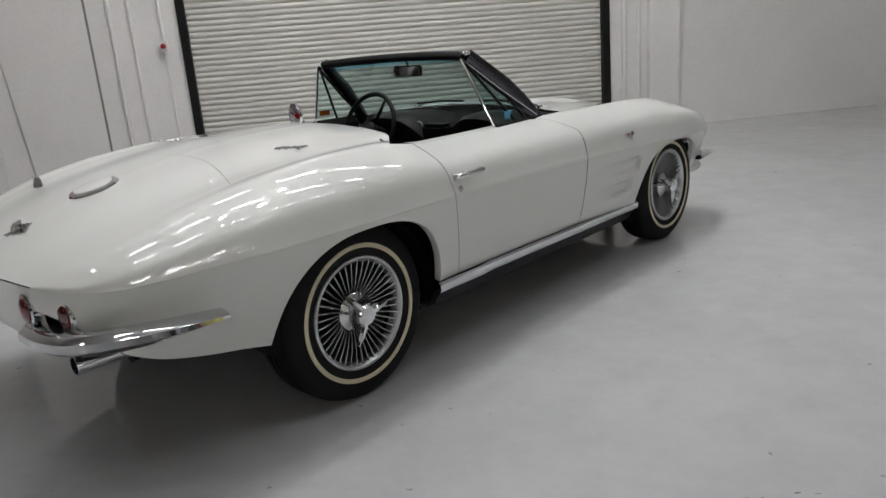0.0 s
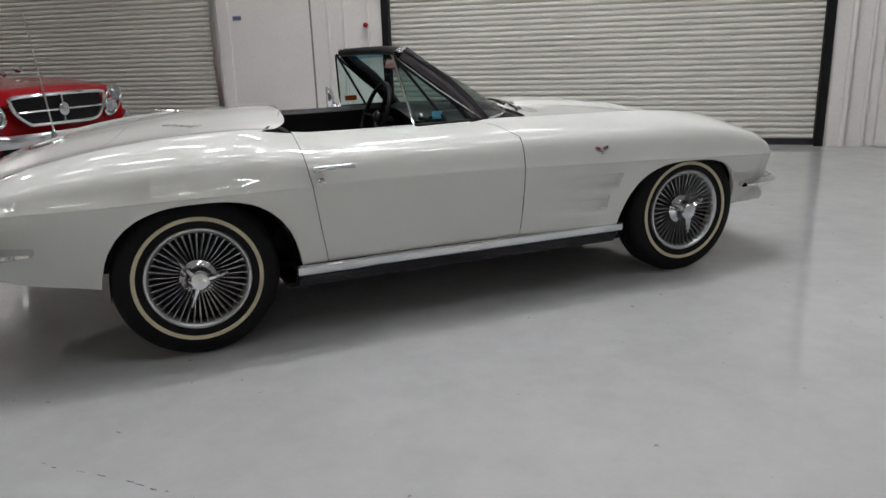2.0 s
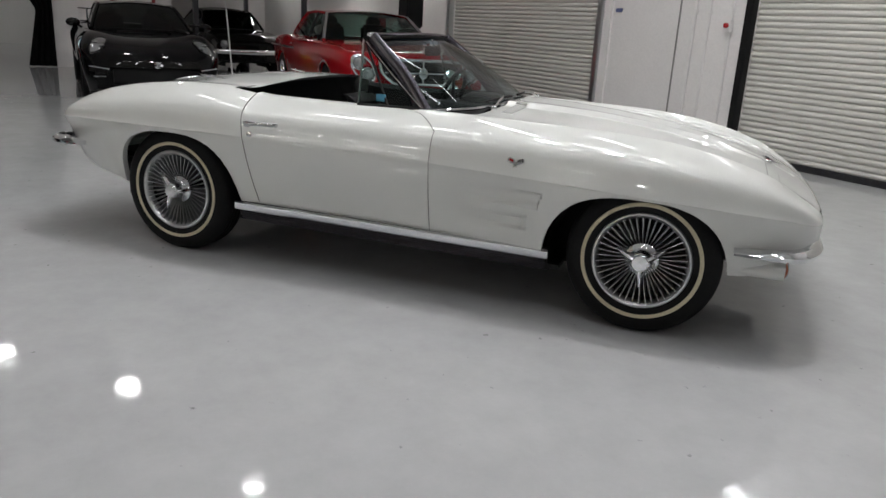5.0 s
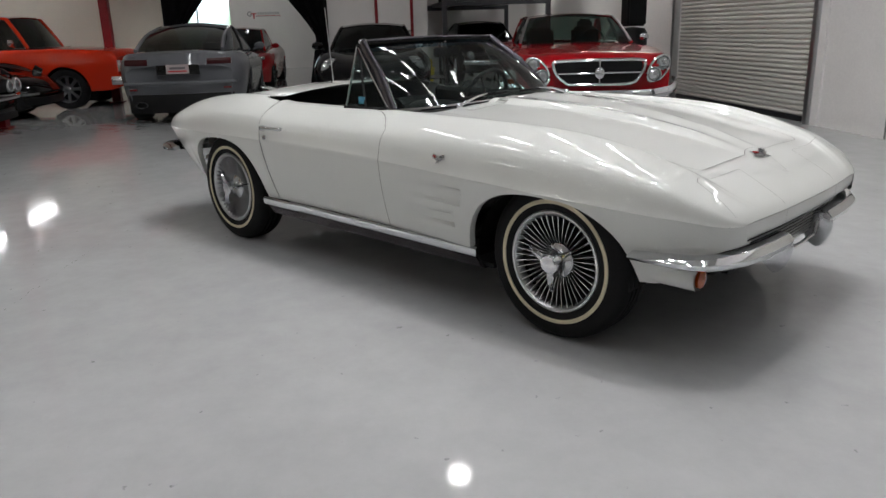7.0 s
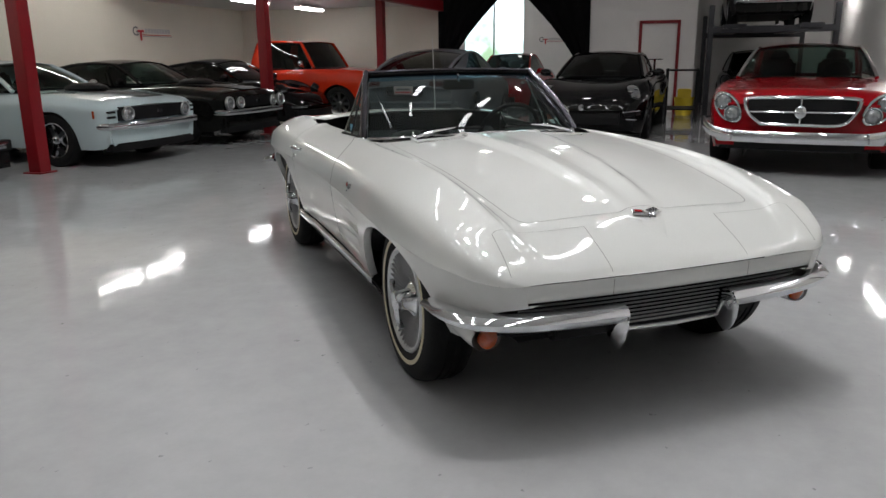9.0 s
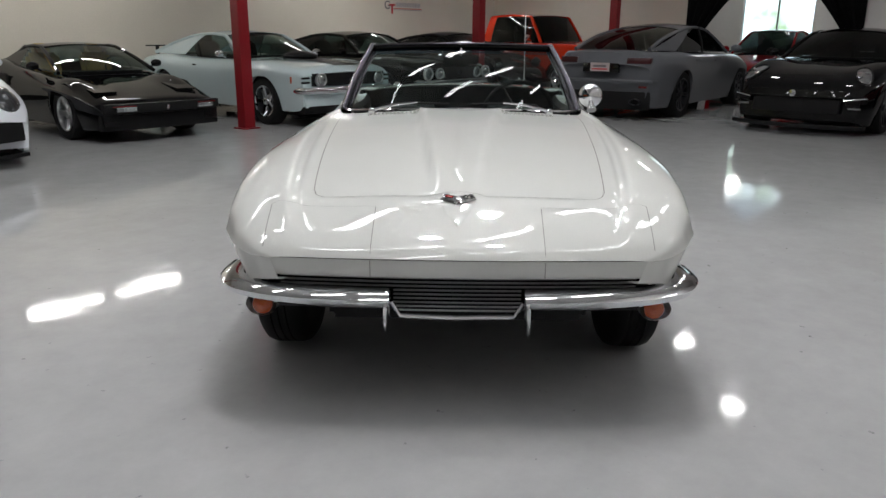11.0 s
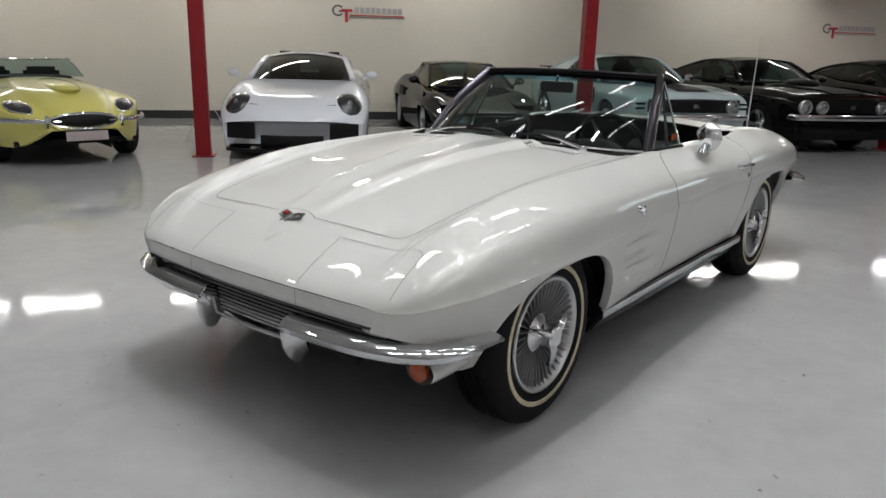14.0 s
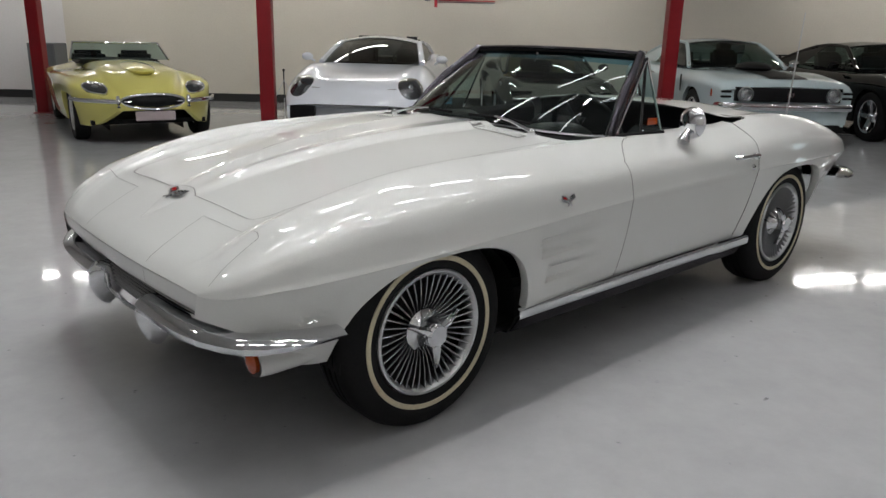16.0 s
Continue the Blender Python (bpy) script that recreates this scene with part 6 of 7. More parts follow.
    # seams
    def seam(name, pts, w=0.0034):
        rows = []
        pts = [Vector(p) for p in pts]
        for i, p in enumerate(pts):
            t = (pts[min(i + 1, len(pts) - 1)] - pts[max(0, i - 1)]).normalized()
            nrm = Vector((0, 0, 1)) if abs(p.y) < 0.80 else Vector((0, 1 if p.y > 0 else -1, 0.3)).normalized()
            a = t.cross(nrm).normalized() * w / 2
            rows.append([p + a + nrm * 0.0018, p - a + nrm * 0.0018])
        part(name, sheet(rows), M_SEAM, car)

    for side in (1, -1):
        fl = lambda p: Vector((p.x, side * p.y, p.z))
        seam("door_gap", [fl(P(door_front(s), s)) for s in np.arange(SI4, NU + NL + 0.1, 1.0)])
        seam("door_gap", [fl(P(door_rear(s), s)) for s in np.arange(SI4, NU + NL + 0.1, 1.0)])
        seam("hood_gap", [fl(skin(x, SI2)) for x in np.linspace(0.45, 1.66, 40)])
        seam("hood_gap", [skin_at(1.66 + 0.05 * math.sin(a), side * (f_y1(1.70) - 0.05 + 0.05 * math.cos(a))) for a in np.linspace(0, math.pi / 2, 8)] + [skin_at(1.71, side * y) for y in np.linspace(0.44, 0.10, 12)] + [skin_at(1.71 - 0.03 * math.sin((0.10 - y) / 0.10 * math.pi / 2), side * y) for y in np.linspace(0.095, 0.0, 8)])
        yi, yo = 0.285, 0.645
        seam("headlamp_gap", [skin_at(x, side * yi) for x in np.linspace(2.085, 1.80, 16)] + [skin_at(1.79 - 0.02 * (y - yi), side * y) for y in np.linspace(yi, yo - 0.02, 16)] + [skin_at(x, side * yo) for x in np.linspace(1.80, 2.06, 12)], 0.0022)
        seam("lid_gap", [skin_at(-1.43 - 0.42 * y * y, side * y) for y in np.linspace(0, 0.60, 16)] + [skin_at(x, side * 0.615) for x in np.linspace(-1.57, -0.88, 20)], 0.003)
        seam("crease_gap", [Vector((nose_x(2.10) - 0.0035 + 0.06 * (z - 0.562), side * 0.285, z)) for z in (0.562, 0.535, 0.508)], 0.0024)
    # dark inner tub under the skin
    tub = bmesh.new()
    box((1.32, 1.30, 0.02), (-0.31, 0, 0.30), 0, tub)
    part("floor_pan", tub, M_CARPET, car, "black carpeted cockpit floor")
    bulk = bmesh.new()
    box((0.02, 1.34, 0.50), (-0.955, 0, 0.55), 0, bulk)
    part("rear_bulkhead", bulk, M_CARPET, car)
    rows = [[Vector((deck_edge(y) + dx, y, skin_at(deck_edge(y), min(abs(y), 0.66)).z + dz)) for y in np.linspace(-0.67, 0.67, 30)] for dx, dz in ((-0.002, -0.001), (0.012, 0.0), (0.016, -0.012), (0.0, -0.04), (-0.02, -0.5))]
    part("deck_lip", sheet(rows), M_BLACK, car, "black edge trim of the cockpit")
    # wheel wells and chassis
    for c, w, top in ((-1.205, 0.40, 0.66), (1.197, 0.40, 0.615)):
        for side in (1, -1):
            well = bmesh.new()
            prof = [(c + (w - 0.02) * math.cos(a), 0.33 + (top - 0.31) * math.sin(a)) for a in np.linspace(0, math.pi, 20)]
            prof = [(prof[0][0], 0.27)] + prof + [(prof[-1][0], 0.27)]
            sheet([[Vector((x, side * y, z)) for x, z in prof] for y in (0.765, 0.48)], well)
            sheet([[Vector((x, side * 0.48, z)) for x, z in prof], [Vector((x, side * 0.48, 0.30)) for x, z in prof]], well)
            part("wheel_well", weld(well), M_BLACK, car, "black wheel well")
    ch = bmesh.new()
    for y in (-0.42, 0.42):
        tube([(-1.95, y, 0.36), (-1.5, y, 0.44), (-0.9, y, 0.22), (0.9, y, 0.21), (1.6, y, 0.34), (1.80, y, 0.38)], 0.045, 8, ch)
    box((1.75, 1.46, 0.02), (0, 0, 0.225), 0, ch)
    box((0.7, 0.95, 0.03), (-1.75, 0, 0.40), 0, ch)
    box((0.40, 1.0, 0.03), (1.62, 0, 0.40), 0, ch)
    box((0.46, 1.15, 0.12), (-1.70, 0, 0.40), 0.03, ch)
    box((0.62, 0.92, 0.16), (-1.24, 0, 0.34), 0.03, ch)
    box((0.36, 0.9, 0.10), (1.66, 0, 0.36), 0.02, ch)
    box((0.9, 0.9, 0.14), (1.12, 0, 0.27), 0.03, ch)
    for x in (RW, FW):
        tube([(x, -0.66, 0.33), (x, 0.66, 0.33)], 0.045, 10, ch)
    part("chassis", ch, M_BLACK, car, "black frame and axles")
    for x in (RW, FW):
        for side in (1, -1):
            whitewall_wheel(car, x, side)
    # sills
    for side in (1, -1):
        rk = bmesh.new()
        prof = [(0.800, 0.333), (0.812, 0.325), (0.812, 0.298), (0.806, 0.290), (0.790, 0.287)]
        rows = [[(x, side * (y + (0.012 if x < -0.5 else 0)), z - 0.006 * (x + 0.8)) for y, z in prof] for x in np.linspace(-0.84, 0.835, 20)]
        sheet(rows, rk)
        s = part("sill_trim", rk, M_CHROME, car, "bright metal sill moulding")
        rb = bmesh.new()
        for k in range(6):
            z = 0.280 - 0.011 * k
            y = 0.790 - 0.007 * k
            tube([(-0.83, side * (y + 0.01), z + 0.005), (0.82, side * y, z - 0.006)], 0.0036, 6, rb)
        part("ribs", rb, M_PILLAR, s, "ribbed lower sill trim")
        part("sill_backing", sheet([[(x, side * y, z - 0.006 * x) for y, z in ((0.787, 0.29), (0.745, 0.215), (0.60, 0.205))] for x in (-0.84, 0.83)]), M_BLACK, s)
    windscreen(car)
    cockpit(car)
    bumpers(car)
    trim(car)
    return car


def windscreen(car):
    def base(y):
        return Vector((cowl_edge(y) - 0.02, y, 0.905 - 0.03 * (y / 0.62) ** 2 + 0.004))

    def top(y):
        yy = y * 0.80
        return Vector((-0.135 - 0.075 * (yy / 0.5) ** 2, yy, 1.208 - 0.012 * (yy / 0.5) ** 2))

    ys = np.linspace(-0.625, 0.625, 28)
    gl = [[base(y).lerp(top(y), w) + Vector((0.022, 0, 0.012)) * math.sin(math.pi * w) for y in ys] for w in np.linspace(0, 0.86, 9)]
    fr = new("windscreen")
    fr.parent = car
    tagged(fr, "raked wrap-around windscreen")
    g = part("pane", sheet(gl), M_GLASS, fr, "clear curved glass")
    band = [[base(y).lerp(top(y), w) + Vector((0.022, 0, 0.012)) * math.sin(math.pi * w) for y in ys] for w in np.linspace(0.86, 1.0, 4)]
    b = part("shade_band", sheet(band), M_BANDGLASS, fr, "blue shade band")
    g.visible_shadow = b.visible_shadow = False
    part("header", tube([top(y) + Vector((-0.01, 0, 0.0)) for y in np.linspace(-0.64, 0.64, 24)], 0.022, 10, flat=1.3), M_BLACK, fr, "black-lined header rail")
    part("header_strip", tube([top(y) + Vector((0.012, 0, 0.012)) for y in np.linspace(-0.635, 0.635, 24)], 0.009, 8), M_PILLAR, fr, "dark metal header moulding")
    part("lower_moulding", tube([base(y) + Vector((0.012, 0, -0.004)) for y in np.linspace(-0.63, 0.63, 30)], 0.008, 8), M_CHROME, fr, "chrome lower moulding")
    for side in (1, -1):
        a, c = base(side * 0.63), top(side * 0.64)
        mid = a.lerp(c, 0.5) + Vector((0.02, 0, 0.012))
        part("pillar", tube([a + Vector((-0.008, side * 0.004, -0.02)), a.lerp(c, 0.25) + Vector((-0.004, side * 0.004, 0.008)), mid + Vector((-0.014, side * 0.004, 0)), a.lerp(c, 0.75) + Vector((-0.002, side * 0.004, 0.008)), c], [0.046, 0.044, 0.041, 0.038, 0.036], 12, flat=0.55), M_PILLAR, fr, "wide grey metal windscreen pillar")
        part("pillar_strip", tube([a + Vector((0.022, side * 0.016, 0)), mid + Vector((0.014, side * 0.018, 0.004)), c + Vector((0.018, side * 0.014, 0.004))], 0.0065, 8), M_CHROME, fr, "chrome pillar moulding")
        ball_bm = ball(c + Vector((-0.005, 0, 0.012)), (0.028, 0.02, 0.014))
        part("latch", ball_bm, M_CHROME, fr, "chrome header latch")
        v0, v1, v2 = a + Vector((-0.02, side * 0.012, 0.0)), Vector((-0.215, side * 0.662, 0.876)), Vector((-0.262, side * 0.515, 1.186))
        v3 = c + Vector((-0.03, 0, -0.02))
        vent = part("vent_window", sheet([[v0, v0.lerp(v3, 0.5), v3], [v1, v1.lerp(v2, 0.5), v2]]), M_VENTGLASS, fr, "triangular vent window")
        vent.visible_shadow = False
        part("vent_post", tube([v1 - Vector((0, 0, 0.03)), v2], 0.006, 8), M_CHROME, vent, "chrome vent post")
        part("vent_rail", tube([v0, v1], 0.009, 8), M_BLACK, vent)
        part("vent_seal", tube([v0 + Vector((-0.012, 0, 0.01)), v0.lerp(v3, 0.5) + Vector((-0.014, 0, 0)), v3 + Vector((-0.012, 0, 0))], 0.008, 8), M_BLACK, vent, "black rubber seal")
        part("vent_trim", tube([v0 + Vector((-0.004, side * 0.010, 0.012)), v0.lerp(v3, 0.5) + Vector((-0.004, side * 0.010, 0)), v3 + Vector((-0.004, side * 0.008, 0))], 0.004, 8), M_CHROME, vent)
        part("quarter_post", tube([v0.lerp(v1, 0.52), v3.lerp(v2, 0.60)], 0.007, 8), M_BLACK, vent, "black vent divider")
        part("vent_top", tube([v2, v3], 0.008, 8), M_BLACK, vent)
    # stickers inside the vent windows
    part("sticker", box((0.05, 0.002, 0.036), (-0.10, -0.640, 0.915)), wear("blue_sticker", (0.08, 0.30, 0.46), 0.5), fr, "small blue sticker")
    part("sticker", box((0.075, 0.002, 0.03), (-0.15, 0.645, 0.925)), M_ORANGE_LENS, fr, "small orange-red sticker")
    mir = new("inner_mirror")
    mir.parent = fr
    part("stalk", tube([(-0.10, 0, 1.195), (-0.08, 0, 1.15)], 0.006), M_CHROME, mir)
    part("mirror_body", box((0.022, 0.20, 0.055), (-0.09, 0, 1.135), 0.008), M_BLACK, mir, "black inner mirror")
    part("mirror_face", box((0.003, 0.185, 0.043), (-0.102, 0, 1.135), 0.001), M_MIRROR, mir)


def cockpit(car):
    # dashboard with two hooded bays
    dash = bmesh.new()
    for side in (1, -1):
        rows = []
        for x, h in ((0.40, 0.885), (0.25, 0.905), (0.14, 0.90), (0.10, 0.88), (0.11, 0.80), (0.16, 0.70)):
            rows.append([Vector((x - 0.10 * math.cos((y - 0.34) / 0.28 * math.pi / 2) * (1 if x < 0.3 else 0.2), side * y, h - 0.20 * max(0, abs(y - 0.34) / 0.30) ** 2.5 * (1 if x < 0.35 else 0.3))) for y in np.linspace(0.04, 0.64, 22)])
        sheet(rows, dash)
    part("dashboard", dash, M_VINYL, car, "black twin-hooded dashboard")
    ga = bmesh.new()
    for y, r in ((0.24, 0.062), (0.42, 0.062), (0.16, 0.03), (0.50, 0.03)):
        lathe([(r, 0), (r, 0.012), (r * 0.9, 0.014), (r * 0.85, 0.004), (0.0001, 0.003)], 28, ga, at=(0.125, y, 0.82), turn=Matrix.Rotation(radians(90), 3, "Z"))
    part("gauges", ga, M_SATIN, car, "round bright-rimmed gauges")
    con = bmesh.new()
    box((0.62, 0.20, 0.20), (-0.20, 0, 0.42), 0.03, con)
    box((0.10, 0.17, 0.36), (0.10, 0, 0.66), 0.02, con)
    part("console", con, M_VINYL, car, "black centre console")
    sh = bmesh.new()
    tube([(-0.10, 0.0, 0.50), (-0.13, 0.0, 0.63)], 0.006, 8, sh)
    ball((-0.133, 0, 0.645), (0.022, 0.022, 0.022), sh)
    part("gear_lever", sh, M_CHROME, car, "chrome gear lever")
    # steering wheel on the left
    sw = new("steering_wheel")
    sw.parent = car
    sw.location, sw.rotation_euler = (-0.10, 0.335, 0.835), (0, radians(-68), 0)
    ring = bmesh.new()
    rows = []
    for a in np.linspace(0, 2 * math.pi, 48, endpoint=False):
        rows.append([Vector(((0.195 + 0.013 * math.cos(b)) * math.cos(a), (0.195 + 0.013 * math.cos(b)) * math.sin(a), 0.013 * math.sin(b))) for b in np.linspace(0, 2 * math.pi, 10, endpoint=False)])
    sheet(rows + [rows[0]], ring, closed=True)
    part("wheel_ring", weld(ring), M_BLACK, sw, "black rim")
    sp = bmesh.new()
    for a in (0, 120, 240):
        c, s = math.cos(radians(a + 90)), math.sin(radians(a + 90))
        tube([(0.03 * c, 0.03 * s, -0.02), (0.19 * c, 0.19 * s, 0)], [0.014, 0.010], 8, sp, flat=0.5)
    ball((0, 0, -0.015), (0.04, 0.04, 0.025), sp)
    part("spokes", sp, M_DARKMETAL, sw, "dark metal spokes")
    part("column", tube([(0, 0, -0.02), (0, 0, -0.30)], 0.03, 12), M_BLACK, sw)
    for side in (1, -1):
        st = new("seat")
        st.parent = car
        st.location = (-0.36, side * 0.34, 0.30)
        cu = []
        for w in np.linspace(0, 1, 37):
            x = 0.26 - 0.50 * w
            e = math.sin(math.pi * min(1.0, max(0.0, w * 8, 0.0) / 2, (1 - w) * 8 / 2)) if w < 0.06 or w > 0.94 else 1.0
            top = 0.195 - 0.03 * w - 0.012 * (1 - abs(math.sin(w * 6 * math.pi))) - 0.05 * (1 - e)
            cu.append([Vector((x, 0.22 * a, top - 0.035 * abs(a) ** 6 - (0.15 if b else 0.0))) for a, b in [(q, 0) for q in np.linspace(-1, 1, 13)] + [(1, 1), (-1, 1)]])
        part("seat_cushion", weld(sheet(cu, None, True)), M_VINYL, st, "pleated black vinyl cushion")
        bk = []
        for w in np.linspace(0, 1, 37):
            z = 0.16 + 0.37 * w
            front = -0.185 - 0.085 * w - 0.012 * (1 - abs(math.sin(w * 6 * math.pi))) - 0.05 * max(0.0, w - 0.9) * 8
            bk.append([Vector((front - 0.035 * abs(a) ** 6 - (0.10 - 0.06 * w if b else 0.0), (0.21 - 0.05 * w * w) * a, z)) for a, b in [(q, 0) for q in np.linspace(-1, 1, 13)] + [(1, 1), (-1, 1)]])
        part("backrest", weld(sheet(bk, None, True)), M_VINYL, st, "pleated black vinyl backrest")
    cr = bmesh.new()
    for side in (1, -1):
        tube([(-0.20, side * 0.60, 0.70), (-0.42, side * 0.60, 0.70)], 0.012, 8, cr)
    part("door_pulls", cr, M_CHROME, car, "chrome inner door pulls")


def bumpers(car):
    for side in (1, -1):
        # front blade: from the middle guard out round the corner
        pts = catmull([(1.955, side * 0.225, 0.428), (1.955, side * 0.40, 0.431), (1.94, side * 0.57, 0.435), (1.90, side * 0.70, 0.438), (1.845, side * 0.775, 0.440), (1.75, side * 0.818, 0.445), (1.61, side * 0.825, 0.442)], 30)
        bm = bmesh.new()
        rows = []
        for i, p in enumerate(pts):
            a, b = Vector(pts[max(0, i - 1)]), Vector(pts[min(30, i + 1)])
            t = (b - a).normalized()
            o = Vector((t.y, -t.x, 0)) * side
            o = o if o.x + side * o.y > 0 else -o
            h = 0.033 * (1 - 0.55 * (i / 30) ** 3)
            c = Vector(p)
            rows.append([c - o * 0.05 + Vector((0, 0, h * 0.75)), c - o * 0.015 + Vector((0, 0, h)), c + o * 0.012 + Vector((0, 0, h * 0.8)), c + o * 0.030 + Vector((0, 0, h * 0.1)), c + o * 0.022 + Vector((0, 0, -h * 0.6)), c - o * 0.0 + Vector((0, 0, -h)), c - o * 0.045 + Vector((0, 0, -h * 0.9))])
        sheet(rows, bm)
        ends = [rows[0], rows[-1]]
        for e in ends:
            bm.faces.new([bm.verts.new(p) for p in e])
        fb = part("front_bumper", weld(bm), M_CHROME, car, "chrome front bumper blade")
        gd = bmesh.new()
        rows = []
        for xf, xb, z, w in ((1.962, 1.90, 0.458, 0.010), (1.982, 1.89, 0.435, 0.012), (1.986, 1.875, 0.40, 0.013), (1.980, 1.87, 0.36, 0.012), (1.965, 1.88, 0.325, 0.010), (1.945, 1.905, 0.300, 0.006), (1.928, 1.92, 0.290, 0.003)):
            y = side * (0.232 + 0.05 * (0.458 - z))
            rows.append([Vector((xf - 0.012, y - w, z)), Vector((xf, y - w * 0.3, z)), Vector((xf, y + w * 0.3, z)), Vector((xf - 0.012, y + w, z)), Vector((xb, y + w * 0.6, z)), Vector((xb, y - w * 0.6, z))])
        sheet(rows, gd, closed=True)
        part("bumper_guard", gd, M_CHROME, fb, "chrome bumper guard")
        # parking lamp in a white pod
        pod = bmesh.new()
        rows = []
        for x, s in ((1.825, 0.95), (1.79, 1.0), (1.70, 0.98), (1.60, 0.9)):
            rows.append([Vector((x, side * (0.69 + 0.058 * s * math.cos(a)), 0.357 + 0.045 * s * math.sin(a))) for a in np.linspace(0, 2 * math.pi, 16, endpoint=False)])
        sheet(rows, pod, closed=True)
        lp = part("lamp_pod", pod, M_CREAM, car, "white parking lamp pod")
        part("parking_lamp", lathe([(0.036, 0.0), (0.035, 0.012), (0.025, 0.021), (0.0001, 0.025)], 24, at=(1.818, side * 0.685, 0.357), turn=Matrix.Rotation(radians(-90), 3, "Z")), M_ORANGE_LENS, lp, "orange parking lamp lens")
        # rear blade
        pts = catmull([(-2.20, side * 0.33, 0.49), (-2.20, side * 0.50, 0.496), (-2.165, side * 0.66, 0.512), (-2.08, side * 0.775, 0.528), (-1.95, side * 0.845, 0.536), (-1.82, side * 0.868, 0.538)], 26)
        bm = bmesh.new()
        rows = []
        for i, p in enumerate(pts):
            a, b = Vector(pts[max(0, i - 1)]), Vector(pts[min(26, i + 1)])
            t = (b - a).normalized()
            o = Vector((t.y, -t.x, 0))
            o = o if -o.x + side * o.y > 0 else -o
            h = 0.036 * (1 - 0.7 * (i / 26) ** 3)
            c = Vector(p)
            rows.append([c - o * 0.04 + Vector((0, 0, h)), c + Vector((0, 0, h)), c + o * 0.028 + Vector((0, 0, h * 0.4)), c + o * 0.030 - Vector((0, 0, h * 0.3)), c + Vector((0, 0, -h)), c - o * 0.04 - Vector((0, 0, h))])
        sheet(rows, bm)
        for e in (rows[0], rows[-1]):
            bm.faces.new([bm.verts.new(p) for p in e])
        part("rear_bumper", weld(bm), M_CHROME, car, "chrome rear bumper blade")
        # round tail lamps
        for y in (0.36, 0.53):
            x = -2.205 + sweep(-2.2, y) - 0.004 + (0.03 if y > 0.5 else 0)
            rg = part("tail_lamp", lathe([(0.052, -0.02), (0.054, 0.004), (0.048, 0.009), (0.043, 0.003)], 28, at=(x, side * y, 0.575), turn=Matrix.Rotation(radians(90), 3, "Z")), M_CHROME, car, "round tail lamp with chrome ring")
            part("lens", lathe([(0.044, 0.0), (0.039, 0.012), (0.022, 0.019), (0.0001, 0.021)], 24, at=(x, side * y, 0.575), turn=Matrix.Rotation(radians(90), 3, "Z")), M_RED_LENS, rg, "red lens")
        ex = bmesh.new()
        lathe([(0.032, -0.28), (0.032, 0.0), (0.028, 0.0), (0.028, -0.2)], 20, ex, at=(-2.13, side * 0.45, 0.385), turn=Matrix.Rotation(radians(90), 3, "Z") )
        part("exhaust_tip", ex, M_CHROME, car, "chrome exhaust outlet")
    # grille
    gr = new("grille")
    gr.parent = car
    part("grille_back", sheet([[(1.85 - 0.035 * (y / 0.7) ** 2, y, z) for y in np.linspace(-0.66, 0.66, 16)] for z in (0.503, 0.36)]), M_BLACK, gr)
    for k in range(9):
        z = 0.490 - 0.0150 * k
        w = 0.60 if k < 3 else 0.215
        part("bar", tube([(1.915 - 0.002 * k - 0.04 * (y / 0.7) ** 2, y, z) for y in np.linspace(-w, w, 12)], 0.003, 6, flat=1.8), M_FIN, gr)
    part("grille_frame", tube([(1.925, -0.22, 0.41), (1.93, -0.19, 0.362), (1.935, 0.0, 0.358), (1.93, 0.19, 0.362), (1.925, 0.22, 0.41)], 0.008, 8), M_CHROME, gr, "bright lower grille moulding")
    part("valance", sheet([[(x - 0.03 * (y / 0.66) ** 2, y, z) for y in np.linspace(-0.62, 0.62, 14)] for x, z in ((1.90, 0.40), (1.87, 0.36), (1.78, 0.35))]), M_DARKMETAL, car, "dark lower valance")


def emblem(name, parent, m, w, h, flag=M_RED_ENAMEL):
    """A crossed-pennant badge as plain raised shapes."""
    e = new(name)
    e.parent = parent
    e.matrix_local = m
    base = bmesh.new()
    rows = [[(w * 0.5 * u, h * 0.16 * (1 - abs(u)) * v - h * 0.10 * (1 - abs(u)), 0.003 + 0.006 * (1 - abs(v))) for v in (-1, 0, 1)] for u in np.linspace(-1, 1, 9)]
    sheet(rows, base)
    tube([(-w * 0.1, -h * 0.45, 0.006), (w * 0.22, h * 0.30, 0.008)], 0.003, 6, base)
    tube([(w * 0.1, -h * 0.45, 0.006), (-w * 0.22, h * 0.30, 0.008)], 0.003, 6, base)
    part("badge_base", base, M_CHROME, e, "chrome badge base")
    for k, mat, label in ((-1, flag, "red pennant"), (1, M_SATIN, "chequered pennant")):
        pl = box((w * 0.38, h * 0.34, 0.004), (k * w * 0.25, h * 0.14, 0.008), 0.0015, None, Matrix.Rotation(k * 0.35, 3, "Z"))
        fl = part("pennant", pl, M_CHROME, e, "bright pennant backing")
        part("pennant_face", box((w * 0.22, h * 0.17, 0.003), (k * w * 0.25, h * 0.14, 0.0105), 0.001, None, Matrix.Rotation(k * 0.35, 3, "Z")), mat, fl, label)
    ck = bmesh.new()
    turn = Matrix.Rotation(0.35, 3, "Z")
    for i in range(4):
        for j in range(3):
            if (i + j) % 2:
                at = turn @ Vector((w * 0.065 * (i - 1.5), h * 0.07 * (j - 1), 0)) + Vector((w * 0.25, h * 0.14, 0.0125))
                box((w * 0.06, h * 0.065, 0.001), at, 0, ck, turn)
    part("checks", ck, M_BLACK, e)
    return e


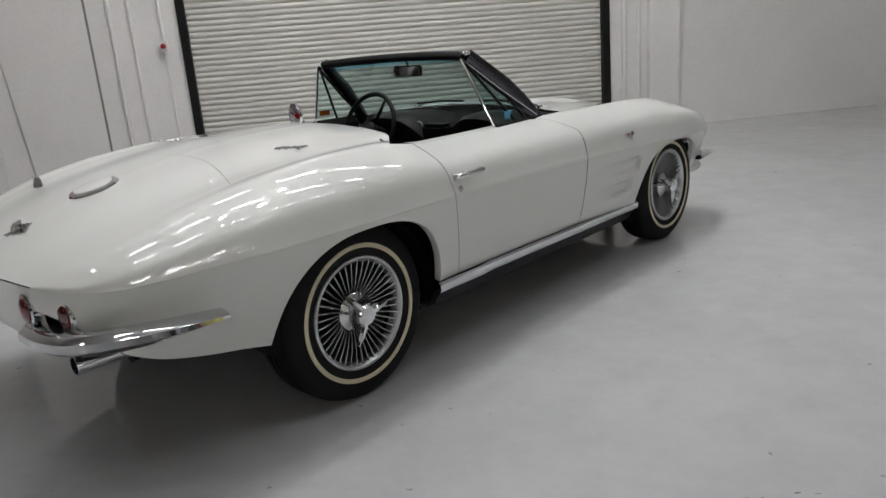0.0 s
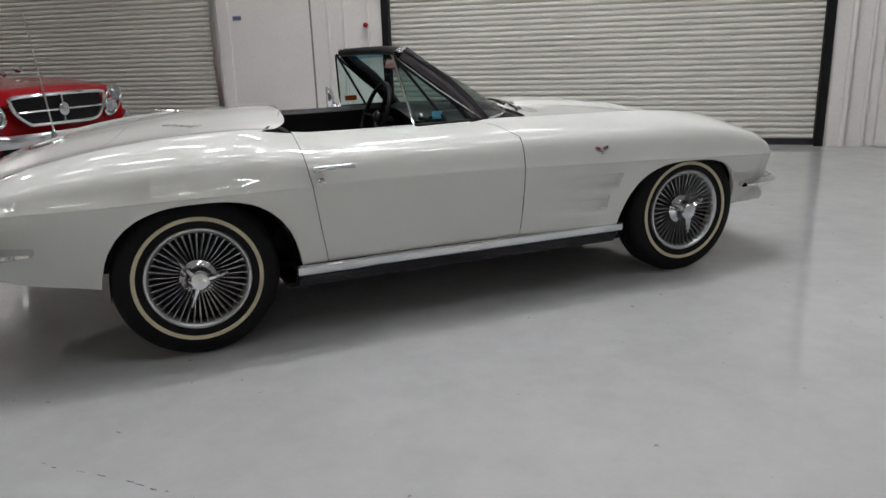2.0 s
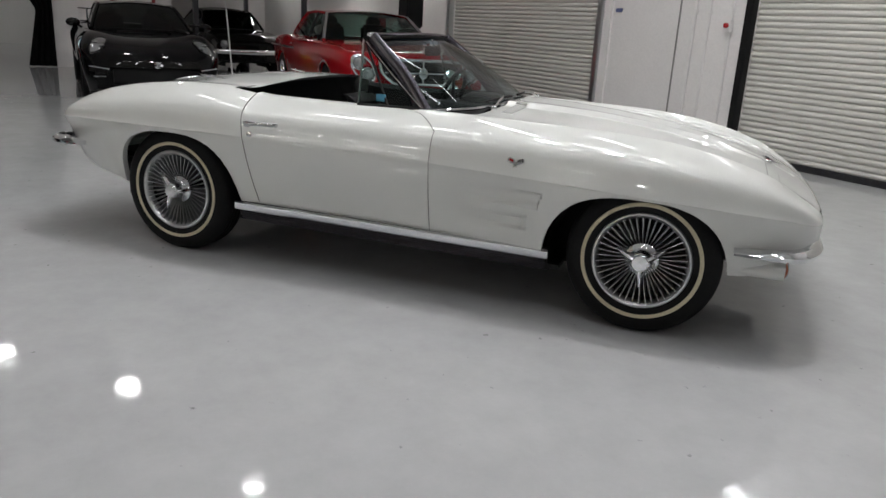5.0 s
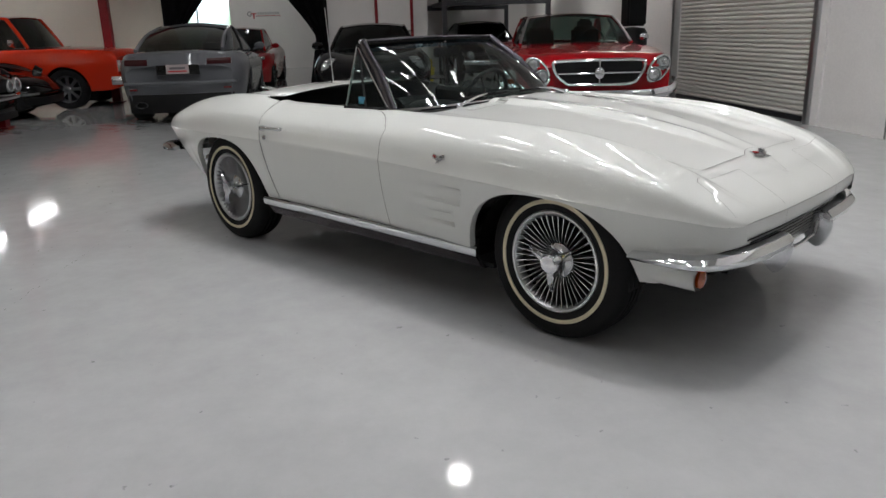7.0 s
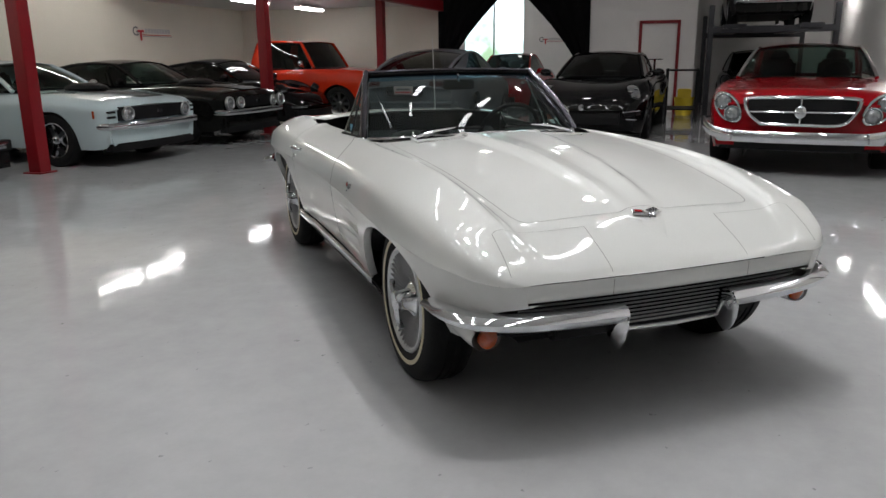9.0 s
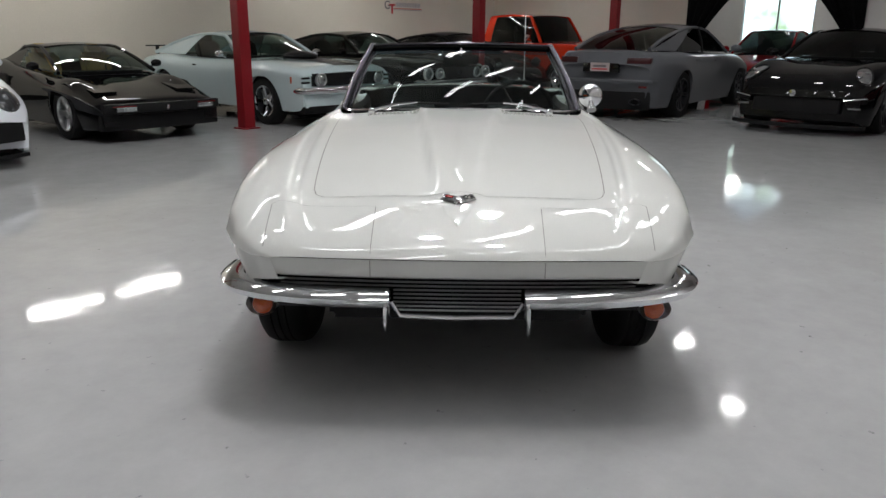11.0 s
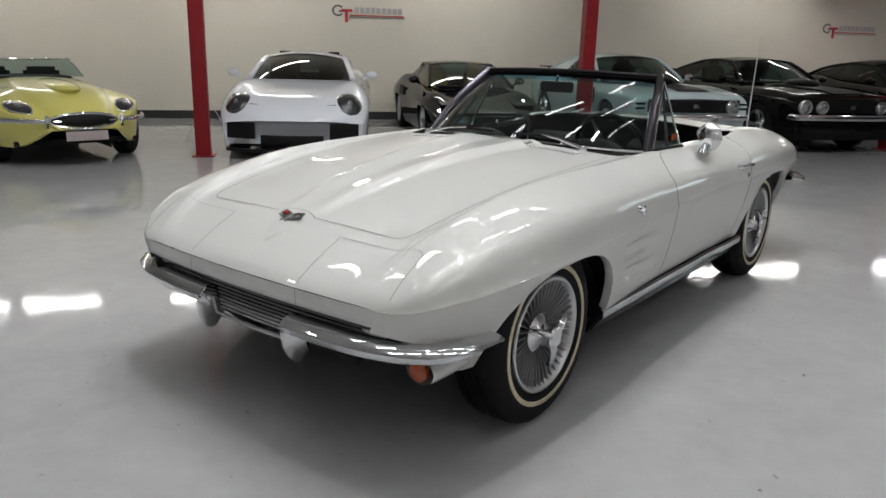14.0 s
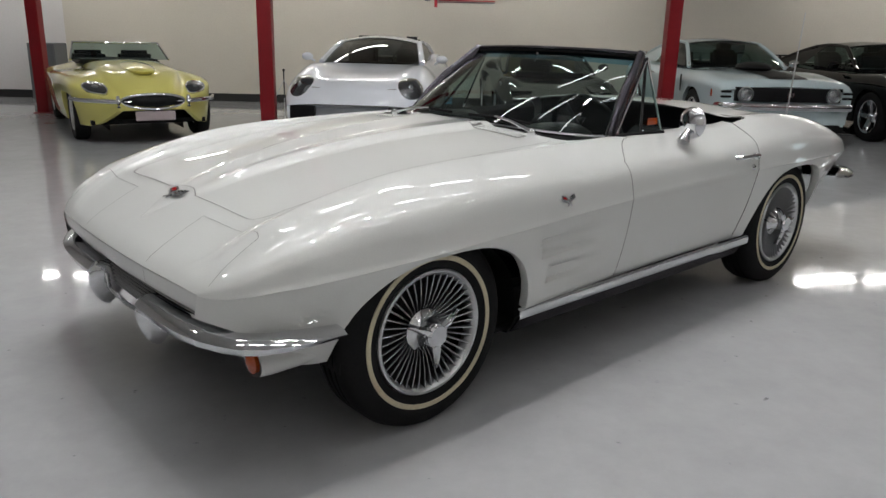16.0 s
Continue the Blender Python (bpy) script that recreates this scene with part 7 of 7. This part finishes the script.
def trim(car):
    p = skin_at(1.745, 0)
    emblem("hood_emblem", car, Matrix.Translation(p + Vector((0, 0, 0.002))) @ pose(0, 0, 0, 16, 0, 90), 0.125, 0.085)
    nl = bmesh.new()
    rows = [[skin_at(x, y) + Vector((0, 0, 0.002 + 0.004 * (1 - abs(y) / max(w, 0.001)))) for y in (-w, 0, w)] for x, w in ((1.78, 0.055), (1.85, 0.035), (1.90, 0.016), (1.93, 0.002))]
    sheet(rows, nl)
    part("nose_flash", nl, M_CREAM, car)
    for side in (1, -1):
        up = [skin(0.665, s) for s in np.linspace(SI4, NU, 60)]
        sy = min(up, key=lambda q: abs(q.z - 0.712)).y
        emblem("fender_emblem", car, Matrix.Translation((0.665, side * (sy + 0.004), 0.712)) @ pose(0, 0, 0, 68, 0, 180 if side > 0 else 0), 0.085, 0.05)
        q = skin_at(-1.19, side * 0.47)
        sc = bmesh.new()
        for k in range(7):
            box((0.021, 0.028 + 0.012 * (k % 2), 0.007), (0.028 * (k - 3), 0.004 * (k % 3), 0.0035), 0.002, sc)
        tube([(-0.11, -0.006, 0.004), (0.11, -0.004, 0.004)], 0.003, 6, sc)
        e = part("deck_script", sc, M_CHROME, car, "chrome script badge")
        e.location, e.rotation_euler = q + Vector((0, 0, 0.002)), (radians(-8 * side), radians(6), 0)
        # wipers
        wp = new("wiper")
        wp.parent = car
        piv = skin_at(0.425, side * 0.455) + Vector((0, 0, 0.012))
        tipw = Vector((0.392, side * 0.22, 0.930))
        part("pivot", ball(piv, (0.018, 0.018, 0.016)), M_CHROME, wp)
        part("arm", tube([piv, piv.lerp(tipw, 0.55) + Vector((0.01, 0, 0.012)), tipw + Vector((0.01, 0, 0.006))], [0.008, 0.006, 0.004], 8), M_CHROME, wp, "chrome wiper arm")
        t2 = Vector((0.372, side * 0.40, 0.920))
        part("blade", tube([tipw + Vector((0.012, -side * 0.16, 0.0)), tipw + Vector((0.005, 0, 0.002)), t2], 0.006, 6), M_BLACK, wp, "black wiper blade")
        # cowl vents
        cv = new("cowl_vent")
        cv.parent = car
        part("vent_plate", sheet([[skin_at(x, side * y) + Vector((0, 0, 0.0015)) for y in np.linspace(0.19, 0.47, 8)] for x in (0.47, 0.53)]), M_SEAM, cv)
        for k in range(14):
            y = 0.20 + 0.02 * k
            part("vent_bar", tube([skin_at(0.472, side * y) + Vector((0, 0, 0.002)), skin_at(0.528, side * y) + Vector((0, 0, 0.002))], 0.0045, 6), M_CREAM, cv)
    # driver's mirror
    mr = new("door_mirror")
    mr.parent = car
    part("mirror_foot", tube([(-0.20, 0.775, 0.845), (-0.22, 0.775, 0.875), (-0.255, 0.775, 0.905)], [0.030, 0.018, 0.014], 10), M_CHROME, mr, "chrome mirror stalk")
    hd = lathe([(0.0001, -0.040), (0.040, -0.034), (0.064, -0.016), (0.070, 0.0), (0.067, 0.004)], 28, at=(-0.265, 0.775, 0.925), turn=Matrix.Rotation(radians(80), 3, "Z"))
    part("mirror_head", hd, M_CHROME, mr, "round chrome mirror head")
    part("mirror_face", lathe([(0.067, 0.0), (0.0001, 0.001)], 28, at=(-0.267, 0.775, 0.925), turn=Matrix.Rotation(radians(80), 3, "Z")), M_MIRROR, mr)
    # fuel lid, aerial, tail badge
    q = skin_at(-1.78, 0)
    fl = lathe([(0.001, 0.006), (0.07, 0.008), (0.088, 0.004), (0.092, -0.004)], 32, turn=Matrix.Rotation(radians(90), 3, "X"))
    e = part("fuel_lid", fl, M_CHROME, car, "round bright fuel filler lid")
    e.location, e.rotation_euler = q + Vector((0, 0, 0.002)), (0, radians(-15), 0)
    part("lid_face", lathe([(0.0001, 0.0125), (0.05, 0.0125), (0.070, 0.010), (0.072, 0.004)], 32, turn=Matrix.Rotation(radians(90), 3, "X")), M_CREAM, e, "white enamelled lid face")
    q = skin_at(-1.80, 0.50)
    an = new("aerial")
    an.parent = car
    part("aerial_base", lathe([(0.020, 0), (0.014, 0.03), (0.008, 0.04), (0.0001, 0.04)], 16, at=q, turn=Matrix.Rotation(radians(90), 3, "X")), M_CHROME, an)
    part("mast", tube([q + Vector((0, 0, 0.03)), q + Vector((-0.05, 0, 0.62))], [0.005, 0.003], 8), M_SATIN, an, "thin metal mast")
    q = skin_at(-2.06, 0)
    emblem("tail_emblem", car, Matrix.Translation(q + Vector((0, 0, 0.003))) @ pose(0, 0, 0, 24, 0, -90), 0.14, 0.10, M_CHROME)


convertible()
